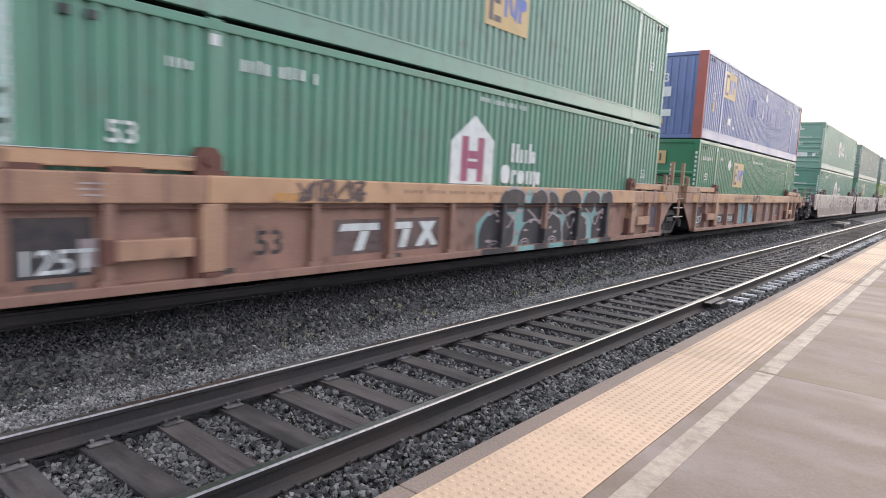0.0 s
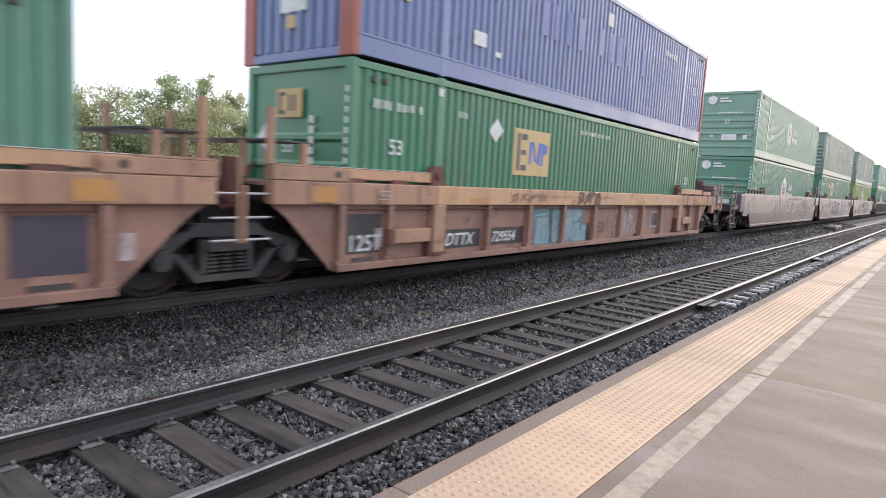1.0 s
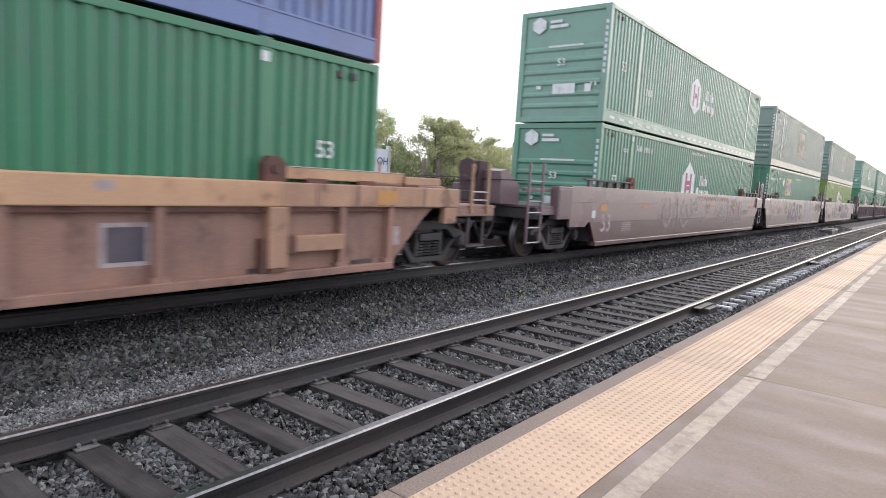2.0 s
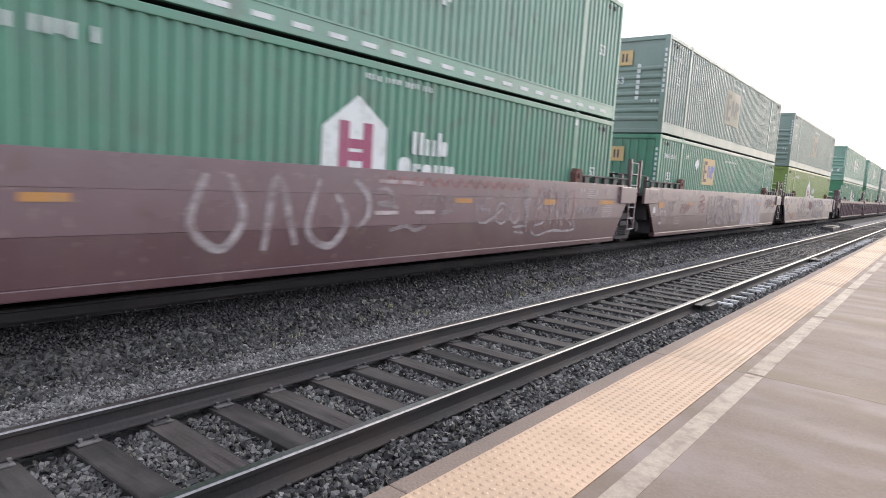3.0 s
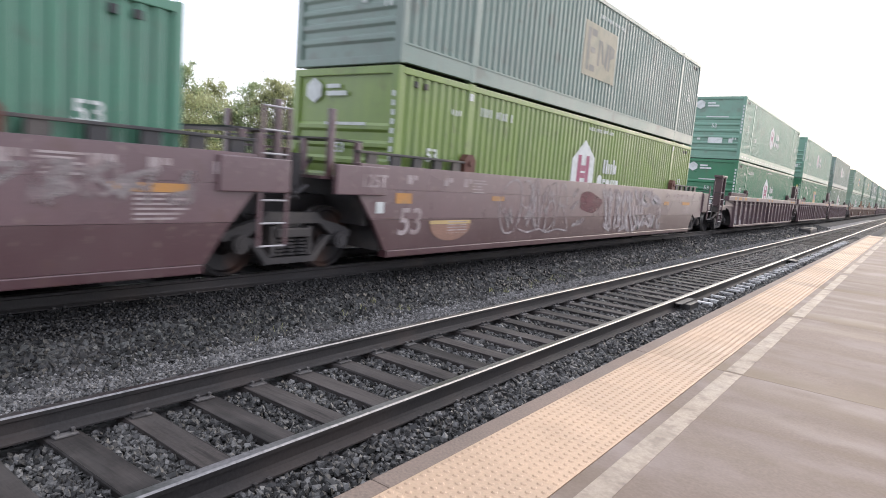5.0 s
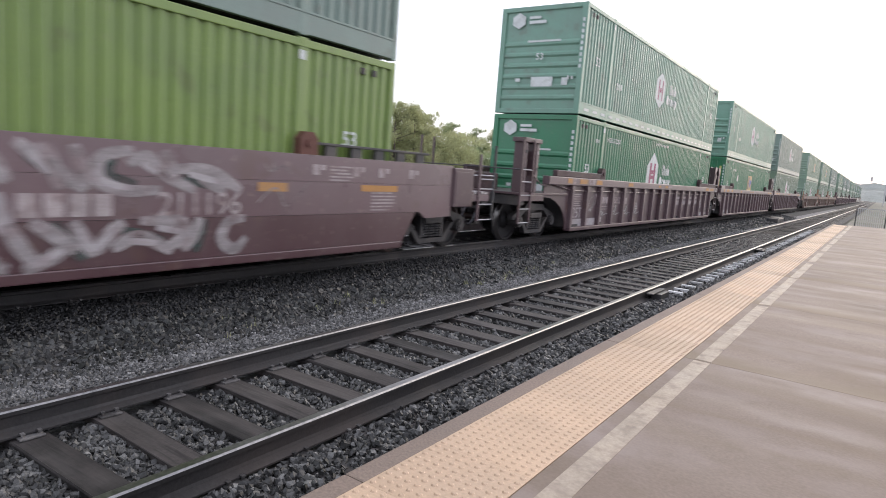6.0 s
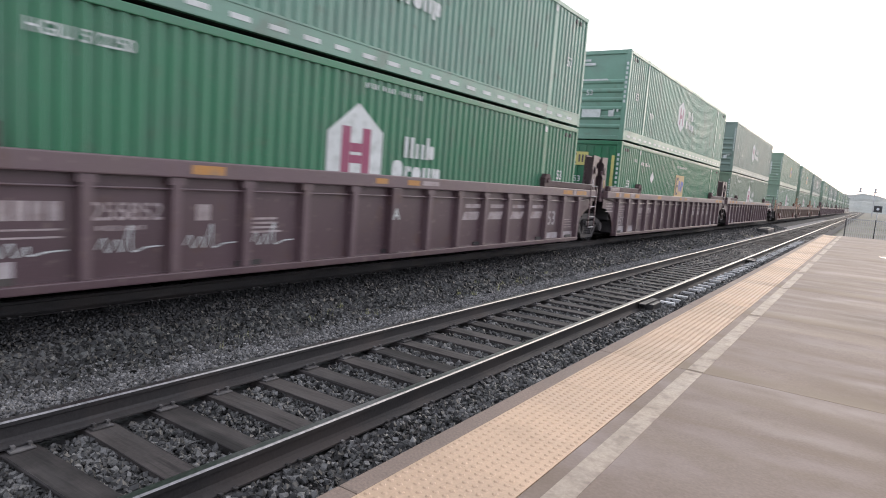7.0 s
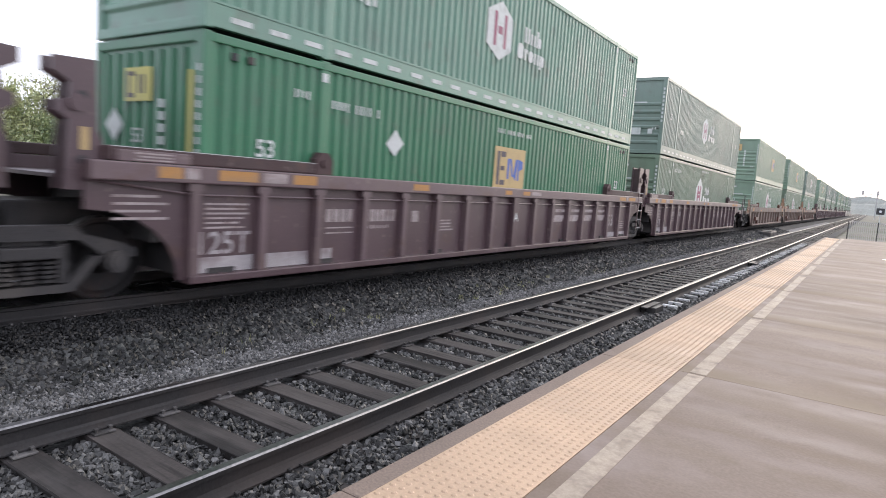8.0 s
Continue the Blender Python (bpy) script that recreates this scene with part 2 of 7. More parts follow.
concrete = material("concrete", (0.226, 0.172, 0.134), 0.76, var=0.12, scale=3.0, fine=45, bump=0.12, dirt=(0.145, 0.106, 0.072), dirt_amount=0.85, dirt_scale=0.5, gloss_var=0.13, rand=0.08, smear=(0.278, 0.226, 0.198), joint=(0.195, 0.145, 0.094))
wet_concrete = material("wet_concrete", (0.15, 0.115, 0.092), 0.16, var=0.15, scale=6, fine=30, bump=0.04, dirt=(0.2, 0.16, 0.13), dirt_amount=0.5, gloss_var=0.1)
coping_concrete = material("coping_concrete", (0.205, 0.155, 0.122), 0.75, var=0.2, scale=8, fine=60, bump=0.25, dirt=(0.17, 0.12, 0.09), dirt_amount=0.6, dirt_scale=2)
pale_concrete = material("pale_concrete", (0.5, 0.48, 0.46), 0.8, var=0.2, scale=8, fine=40, bump=0.3, dirt=(0.3, 0.28, 0.26), dirt_amount=0.5, dirt_scale=3)
tactile_yellow = material("tactile_yellow", (0.53, 0.375, 0.25), 0.6, var=0.10, scale=8, fine=70, bump=0.1, dirt=(0.41, 0.29, 0.19), dirt_amount=0.7, dirt_scale=1.6, rand=0.06)
tactile_stained = material("tactile_stained", (0.47, 0.335, 0.22), 0.62, var=0.14, scale=8, fine=70, bump=0.1, dirt=(0.29, 0.2, 0.13), dirt_amount=0.95, dirt_scale=1.2)
line_paint = material("line_paint", (0.4, 0.328, 0.25), 0.65, var=0.12, scale=10, fine=60, bump=0.1, dirt=(0.24, 0.186, 0.148), dirt_amount=0.95, dirt_scale=9, worn=0.16)
field_soil = material("field_soil", (0.16, 0.15, 0.12), 0.95, var=0.3, scale=1.5, fine=12, bump=0.6, dirt=(0.06, 0.09, 0.035), dirt_amount=0.8, dirt_scale=0.2)
bark = material("bark", (0.09, 0.07, 0.055), 0.9, var=0.3, fine=25, bump=0.6)
def leafy(m, through_rgb):
    """Lets light pass through thin leaves."""
    nt = m.node_tree
    bsdf, out = nt.nodes["Principled BSDF"], nt.nodes["Material Output"]
    bsdf.inputs["Specular IOR Level"].default_value = 0.1
    tr = nt.nodes.new("ShaderNodeBsdfTranslucent")
    tr.inputs["Color"].default_value = (*through_rgb, 1)
    mix = nt.nodes.new("ShaderNodeMixShader")
    mix.inputs[0].default_value = 0.5
    nt.links.new(bsdf.outputs[0], mix.inputs[1])
    nt.links.new(tr.outputs[0], mix.inputs[2])
    nt.links.new(mix.outputs[0], out.inputs["Surface"])
    return m


leaf_green = material("leaf_green", (0.26, 0.315, 0.205), 0.6, var=0.3, scale=3, fine=5, island=0.5, rand=0.25, bump=0)
leaf_yellow = material("leaf_yellow", (0.33, 0.355, 0.235), 0.6, var=0.3, scale=3, fine=5, island=0.5, rand=0.25, bump=0)
leafy(leaf_green, (0.44, 0.5, 0.24))
leafy(leaf_yellow, (0.54, 0.55, 0.27))
far_wood = material("far_wood", (0.21, 0.23, 0.21), 0.9, var=0.3, scale=0.3, fine=1.0, bump=0.6)
tan_paint = material("tan_paint", (0.36, 0.215, 0.135), 0.58, var=0.18, dirt=(0.22, 0.125, 0.085), dirt_amount=0.7, streak=0.6, bump=0.08, rust=0.6)
muted_tan = material("muted_tan", (0.2, 0.15, 0.122), 0.6, var=0.2, dirt=(0.14, 0.1, 0.085), dirt_amount=0.7, streak=0.5, bump=0.08, rust=0.4)
grimy_plum = material("grimy_plum", (0.055, 0.03, 0.031), 0.6, var=0.2, dirt=(0.09, 0.06, 0.055), dirt_amount=0.5, bump=0.1, rust=0.4)
sill_white = material("sill_white", (0.42, 0.385, 0.385), 0.6, var=0.14, dirt=(0.2, 0.14, 0.14), dirt_amount=0.7, bump=0.02, dirt_scale=4, worn=0.15)
shadow_green_spray = material("shadow_green_spray", (0.05, 0.075, 0.065), 0.65, var=0.2, dirt=(0.1, 0.06, 0.06), dirt_amount=0.8, bump=0.02, dirt_scale=4, worn=0.5)
sign_white = material("sign_white", (0.68, 0.70, 0.72), 0.4, var=0.04, bump=0.01)
sign_blue = material("sign_blue", (0.02, 0.06, 0.20), 0.4, var=0.06, bump=0.01)
sign_ink = material("sign_ink", (0.04, 0.10, 0.19), 0.4, var=0.06, bump=0.01)
pale_metal = material("pale_metal", (0.55, 0.55, 0.54), 0.45, metal=0.4, var=0.08, bump=0.03)
dark_metal = material("dark_metal", (0.05, 0.05, 0.052), 0.5, metal=0.3, var=0.2, dirt=DUST, dirt_amount=0.4, bump=0.1)
fence_grey = material("fence_grey", (0.42, 0.41, 0.41), 0.6, var=0.15, bump=0.1)


# ---- mesh helpers ----
def part(name, bm, mat, parent=None, label="", smooth=False):
    """Links a bmesh as one mesh object under a thing or part."""
    bmesh.ops.recalc_face_normals(bm, faces=bm.faces)
    me = bpy.data.meshes.new(name)
    bm.to_mesh(me)
    bm.free()
    for m in (mat if isinstance(mat, (list, tuple)) else [mat]):
        me.materials.append(m)
    if smooth:
        for p in me.polygons:
            p.use_smooth = True
    ob = new(name, me)
    ob.parent = parent
    if label:
        ob["label"] = label
    return ob


def again(name, data, parent, m=None):
    """One more piece on a mesh that exists already."""
    ob = new(name, data)
    ob.parent = parent
    if m is not None:
        ob.matrix_basis = m
    return ob


def thing(name, label, category, group="", kind="", m=None):
    e = new(name)
    e.empty_display_size = 0.2
    if m is not None:
        e.matrix_basis = m
    return tagged(e, label, category, group, kind)


def box(bm, x0, x1, y0, y1, z0, z1, bevel=0.0):
    vs = [bm.verts.new(p) for p in ((x0, y0, z0), (x1, y0, z0), (x1, y1, z0), (x0, y1, z0), (x0, y0, z1), (x1, y0, z1), (x1, y1, z1), (x0, y1, z1))]
    fs = [bm.faces.new([vs[i] for i in q]) for q in ((3, 2, 1, 0), (4, 5, 6, 7), (0, 1, 5, 4), (1, 2, 6, 5), (2, 3, 7, 6), (3, 0, 4, 7))]
    if bevel:
        es = list({e for f in fs for e in f.edges})
        bmesh.ops.bevel(bm, geom=es, offset=bevel, segments=2, affect="EDGES", profile=0.6)


def prism(bm, poly, x0, x1):
    """A (y, z) outline pushed from x0 to x1."""
    a = [bm.verts.new((x0, y, z)) for y, z in poly]
    b = [bm.verts.new((x1, y, z)) for y, z in poly]
    bm.faces.new(a)
    bm.faces.new(b[::-1])
    for i in range(len(poly)):
        j = (i + 1) % len(poly)
        bm.faces.new((a[j], a[i], b[i], b[j]))


def rod(bm, p, q, r, r2=None, n=8):
    p, q = Vector(p), Vector(q)
    r2 = r if r2 is None else r2
    turn = (q - p).to_track_quat("Z", "Y")
    rings = []
    for c, rr in ((p, r), (q, r2)):
        rings.append([bm.verts.new(c + turn @ Vector((rr * cos(tau * i / n), rr * sin(tau * i / n), 0))) for i in range(n)])
    for i in range(n):
        j = (i + 1) % n
        bm.faces.new((rings[0][i], rings[0][j], rings[1][j], rings[1][i]))
    bm.faces.new(rings[0][::-1])
    bm.faces.new(rings[1])


def path_rod(bm, pts, r, n=6):
    pts = [Vector(p) for p in pts]
    last = None
    for k, p in enumerate(pts):
        turn = (pts[min(k + 1, len(pts) - 1)] - pts[max(k - 1, 0)]).to_track_quat("Z", "Y")
        ring = [bm.verts.new(p + turn @ Vector((r * cos(tau * i / n), r * sin(tau * i / n), 0))) for i in range(n)]
        if last:
            for i in range(n):
                bm.faces.new((last[i], last[(i + 1) % n], ring[(i + 1) % n], ring[i]))
        else:
            bm.faces.new(ring[::-1])
        last = ring
    bm.faces.new(last)


SIDE, END = "side", "end"


def pill(u0, u1, v0, v1, n=4):
    """A rectangle with rounded corners."""
    r = min(u1 - u0, v1 - v0) * 0.38
    out = []
    for cu, cv, a0 in ((u1 - r, v1 - r, 0), (u0 + r, v1 - r, 90), (u0 + r, v0 + r, 180), (u1 - r, v0 + r, 270)):
        out += [(cu + r * cos(radians(a0 + 90 * k / n)), cv + r * sin(radians(a0 + 90 * k / n))) for k in range(n + 1)]
    return out


def flat(bm, poly, face, at):
    """A flat (u, v) polygon on a side that faces +x (u = y) or an end that faces -y (u = x); at: how far out it lies."""
    pts = [(at, u, v) if face == SIDE else (u, at, v) for u, v in poly]
    try:
        bm.faces.new([bm.verts.new(p) for p in pts])
    except ValueError:
        pass


def rect(u0, u1, v0, v1):
    return [(u0, v0), (u1, v0), (u1, v1), (u0, v1)]


def marks(name, polys, mat, parent, face, at, label=""):
    if len(polys) > 1 and ("patch" in name or "panel" in name or "band" in name or "stencil" in name or "word" in name or "writing" in name or "tag" in name or "mark" in name or "tape" in name):
        return [marks(name, [p], mat, parent, face, at + (0.0004 if face == SIDE else -0.0004) * (i % 6), label) for i, p in enumerate(polys)]
    bm = bmesh.new()
    for p in polys:
        flat(bm, p, face, at)
    return part(name, bm, mat, parent, label)


def line_bars(u0, u1, v0, v1, n, rnd):
    """Words that cannot be read: upright bars of their size, with gaps as between letters and words."""
    out = []
    pitch = (u1 - u0) / n
    for k in range(n):
        if n > 6 and k % 5 == 4:
            continue
        u = u0 + k * pitch
        w = pitch * rnd.uniform(0.36, 0.56)
        out.append(rect(u, u + w, v0 + rnd.choice((0, 0, 0.12)) * (v1 - v0), v1 - rnd.choice((0, 0, 0.12)) * (v1 - v0)))
    return out


FONT = {}


def lettering(text, height, mat, parent, face, at, u, v, name="lettering", slant=0.0):
    """Readable characters in the built-in font, lower left at (u, v)."""
    if text not in FONT:
        cu = bpy.data.curves.new("lettering", "FONT")
        cu.body, cu.size, cu.offset = text, 1.0, 0.014
        tmp = bpy.data.objects.new("lettering", cu)
        FONT[text] = bpy.data.meshes.new_from_object(tmp)
        bpy.data.objects.remove(tmp)
    me = FONT[text].copy()
    me.materials.clear()
    me.materials.append(mat)
    ob = new(name, me)
    ob.parent = parent
    k = height / 0.72
    turn = Matrix(((0, 0, 1), (1, 0, 0), (0, 1, 0))) if face == SIDE else Matrix(((1, 0, 0), (0, 0, -1), (0, 1, 0)))
    me.transform(Matrix.Translation((at, u, v) if face == SIDE else (u, at, v)) @ turn.to_4x4() @ Matrix.Scale(k, 4) @ Matrix(((1, slant, 0, 0), (0, 1, 0, 0), (0, 0, 1, 0), (0, 0, 0, 1))))
    return ob


def ribbon(pts, w):
    """A brushed line along points (u, v), as quads."""
    out = []
    for i in range(len(pts) - 1):
        (a, b), (c, d) = pts[i], pts[i + 1]
        l = math.hypot(c - a, d - b) or 1e-6
        nx, ny = -(d - b) / l * w / 2, (c - a) / l * w / 2
        ex, ey = (c - a) / l * w * 0.3, (d - b) / l * w * 0.3
        out.append([(a - nx - ex, b - ny - ey), (c - nx + ex, d - ny + ey), (c + nx + ex, d + ny + ey), (a + nx - ex, b + ny - ey)])
    return out


def curve_pts(ctrl, n=6):
    """Catmull-Rom through control points."""
    c = [ctrl[0]] + list(ctrl) + [ctrl[-1]]
    out = []
    for i in range(1, len(c) - 2):
        for k in range(n):
            t = k / n
            out.append(tuple(0.5 * (2 * c[i][j] + (c[i + 1][j] - c[i - 1][j]) * t + (2 * c[i - 1][j] - 5 * c[i][j] + 4 * c[i + 1][j] - c[i + 2][j]) * t * t
                                    + (3 * c[i][j] - c[i - 1][j] - 3 * c[i + 1][j] + c[i + 2][j]) * t ** 3) for j in (0, 1)))
    out.append(tuple(ctrl[-1]))
    return out


def blob(u, v, a, b, rnd, n=22):
    ph = rnd.uniform(0, tau)
    return [(u + a * cos(tau * i / n) * (1 + 0.16 * sin(3 * tau * i / n + ph)), v + b * sin(tau * i / n) * (1 + 0.16 * cos(2 * tau * i / n + ph))) for i in range(n)]


def scrawl(parent, u0, u1, v0, v1, mat, seed, letters, width, at, name="graffiti", label=""):
    """Loose sprayed loops and zigzags filling a box."""
    rnd = random.Random(seed)
    polys = []
    step = (u1 - u0) / letters
    for k in range(letters):
        a, b = u0 + step * k, u0 + step * (k + 1)
        for _ in range(2):
            n = rnd.randint(4, 6)
            ctrl = [(rnd.uniform(a, b), rnd.uniform(v0, v1)) for _ in range(n)]
            ctrl[0] = (a + rnd.uniform(0, 0.2) * step, v0 + rnd.uniform(0, 0.2) * (v1 - v0))
            ctrl[n // 2] = (b - rnd.uniform(0, 0.3) * step, v1 - rnd.uniform(0, 0.15) * (v1 - v0))
            polys += ribbon(curve_pts(ctrl), width * rnd.uniform(0.7, 1.2))
    bm = bmesh.new()
    for i, p in enumerate(polys):
        flat(bm, p, SIDE, at + 0.000083 * (i % 180))
    return part(name, bm, mat, parent, label)


def cut(poly, v, above):
    """The piece of a polygon above or below a level line."""
    out = []
    for (x0, y0), (x1, y1) in zip(poly, poly[1:] + poly[:1]):
        in0, in1 = (y0 >= v) == above, (y1 >= v) == above
        if in0:
            out.append((x0, y0))
        if in0 != in1:
            out.append((x0 + (x1 - x0) * (v - y0) / (y1 - y0), v))
    return out if len(out) > 2 else None


def hump(u0, u1, v0, v1, lean=0.0, top=0.5):
    """A swollen letter part: flat foot, rounded shoulders, leaning to one side."""
    w, h = u1 - u0, v1 - v0
    pts = [(u0, v0), (u0 + 0.5 * w, v0 - 0.01), (u1, v0), (u1 + 0.03 * w, v0 + 0.45 * h), (u1 - 0.06 * w, v0 + 0.8 * h), (u0 + (0.3 + 0.4 * top) * w, v1), (u0 + 0.1 * w, v0 + 0.82 * h), (u0 - 0.03 * w, v0 + 0.42 * h), (u0, v0)]
    return [(x + lean * (y - v0) / h, y) for x, y in curve_pts(pts, 4)[:-1]]


def hump_piece(parent, u0, u1, v0, v1, step, at, at_high, humps, gaps, body, ground_mat, edge, label):
    """A large sprayed piece of swollen black parts over a coloured ground, with pale edges, arcs and drips."""
    rnd = random.Random(12)
    w, h = u1 - u0, v1 - v0
    fill = [hump(u0 + p * w, u0 + q * w, v0 + r * h, v0 + s_ * h, lean * w, top) for p, q, r, s_, lean, top in humps]
    fill = [[(x, min(max(y, v0), v1)) for x, y in p] for p in fill]
    under = [[(u0 + p * w, v0), (u0 + q * w, v0), (u0 + q * w + 0.02, v0 + r * h), (u0 + (p + q) / 2 * w, v0 + s_ * h), (u0 + p * w - 0.02, v0 + r * h)] for p, q, r, s_ in gaps]
    lines = []
    for k, p in enumerate(fill):
        n = len(p)
        lines += ribbon(p[n // 4: n // 4 + n // 2], 0.06 if k % 2 else 0.04)
    for k in range(4):
        c = u0 + w * (0.1 + 0.2 * k)
        lines += ribbon([(c + 0.17 * cos(t * pi / 8), v0 + 0.13 * sin(t * pi / 8)) for t in range(9)], 0.025)
        lines += ribbon([(c + 0.10 * cos(t * pi / 8), v0 + 0.07 * sin(t * pi / 8)) for t in range(9)], 0.02)
        d = u0 + w * (0.08 + 0.23 * k)
        lines += ribbon(curve_pts([(d, v0 + 0.62 * h), (d + 0.25, v0 + 0.5 * h), (d + 0.55, v0 + rnd.uniform(0.25, 0.4) * h), (d + 0.8, v0 + rnd.uniform(0.4, 0.6) * h), (d + 1.1, v0 + 0.62 * h)]), 0.04)
    spots = [blob(u0 + w * rnd.uniform(0.05, 0.95), v0 + h * rnd.uniform(0.08, 0.6), rnd.uniform(0.04, 0.12), rnd.uniform(0.02, 0.05), rnd, 10) for _ in range(16)]
    main = None
    for nm, polys, mat, lift in (("graffiti_ground", under, ground_mat, 0.0), ("graffiti", fill, body, 0.004), ("outline", lines + spots, edge, 0.008)):
        bm = bmesh.new()
        for i, p in enumerate(polys):
            for above, x in ((False, at), (True, at_high)):
                q = cut(p, step, above)
                if q:
                    flat(bm, q, SIDE, x + lift + 0.000071 * (i % 170))
        ob = part(nm, bm, mat, parent if main is None else main, label if main is None else "")
        main = main or ob
    return main


def brush(bm, pts, w, at, taper=0.0, n=6):
    """One sprayed stroke along a smooth curve, as a single strip; taper thins its ends."""
    p = curve_pts(pts, n)
    last = None
    for i, (x, y) in enumerate(p):
        (ax, ay), (bx, by) = p[max(i - 1, 0)], p[min(i + 1, len(p) - 1)]
        l = math.hypot(bx - ax, by - ay) or 1e-6
        h = w / 2 * (1 - taper * abs(2 * i / (len(p) - 1) - 1) ** 2)
        nx, ny = -(by - ay) / l * h, (bx - ax) / l * h
        z = at + 0.000013 * i
        pair = bm.verts.new((z, x + nx, y + ny)), bm.verts.new((z, x - nx, y - ny))
        if last:
            bm.faces.new((last[0], last[1], pair[1], pair[0]))
        last = pair


def ring(u, v, a, b, n=14):
    return [(u + a * cos(tau * i / n), v + b * sin(tau * i / n)) for i in range(n + 1)]


def spray(parent, mat, at, curves, width, label="", taper=0.3, filled=()):
    """Sprayed strokes (lists of (u, v)) and filled shapes of one colour, each a coat of paint of its own."""
    k = 0
    for p in filled:
        bm = bmesh.new()
        flat(bm, p, SIDE, at + 0.00002 * k)
        part("graffiti", bm, mat, parent, label)
        k += 1
    for c_ in curves:
        bm = bmesh.new()
        brush(bm, c_, width, at + 0.0003 + 0.00007 * (k % 9), taper)
        k += 1
        part("graffiti", bm, mat, parent, label)


# ---- ground, beds, tracks ----
def sheet(name, xs, zs, y0, y1, dy, mat, label, category, rough_z=0.0):
    """A bed with one cross-section, laid along the tracks."""
    ys = list(np.arange(y0, y1 + dy / 2, dy))
    bm = bmesh.new()
    grid = [[bm.verts.new((x, y, z + rough_z * noise.noise((x * 3, y * 3, 0.5)))) for x, z in zip(xs, zs)] for y in ys]
    for a, b in zip(grid, grid[1:]):
        for i in range(len(xs) - 1):
            bm.faces.new((a[i], a[i + 1], b[i + 1], b[i]))
    return tagged(part(name, bm, mat), label, category, kind="structure")


bm = bmesh.new()
flat_z = -0.36
vs = [bm.verts.new(p) for p in ((-3000, -400, flat_z), (3000, -400, flat_z), (3000, 4000, flat_z), (-3000, 4000, flat_z))]
bm.faces.new(vs)
tagged(part("ground", bm, field_soil), "open ground of soil, grass and gravel", "ground", kind="structure")

# cross-section of the ballast: platform wall, empty track, pale strip, slope up to the train's track
BED_X = [-2.0, -2.5, -3.02, -3.14, -3.84, -4.7, -5.05, -5.3, -5.6, -5.9, -6.3, -6.7, -7.1, -8.2, -9.4, -9.9, -10.3]
BED_Z = [-0.24, -0.212, -0.215, -0.268, -0.272, -0.268, -0.25, -0.25, -0.245, -0.22, -0.14, -0.06, -0.03, -0.03, -0.03, -0.08, -0.12]


def bed_z(x):
    return float(np.interp(x, BED_X[::-1], BED_Z[::-1]))


sheet("ballast_bed", BED_X, BED_Z, -12, 60, 0.5, bed_soil, "bed of dark crushed stone under both tracks", "ballast", 0.02)
sheet("ballast_bed_far", BED_X, BED_Z, 60, 620, 20, bed_soil, "distant bed of dark crushed stone", "ballast")
PX = list(np.linspace(-6.05, -4.9, 8))
sheet("gravel_strip", PX, [bed_z(x) + (0.012 if 0 < i < 7 else -0.02) for i, x in enumerate(PX)], -6, 120, 0.5, strip_soil, "strip of pale fine gravel between the tracks", "gravel", 0.012)


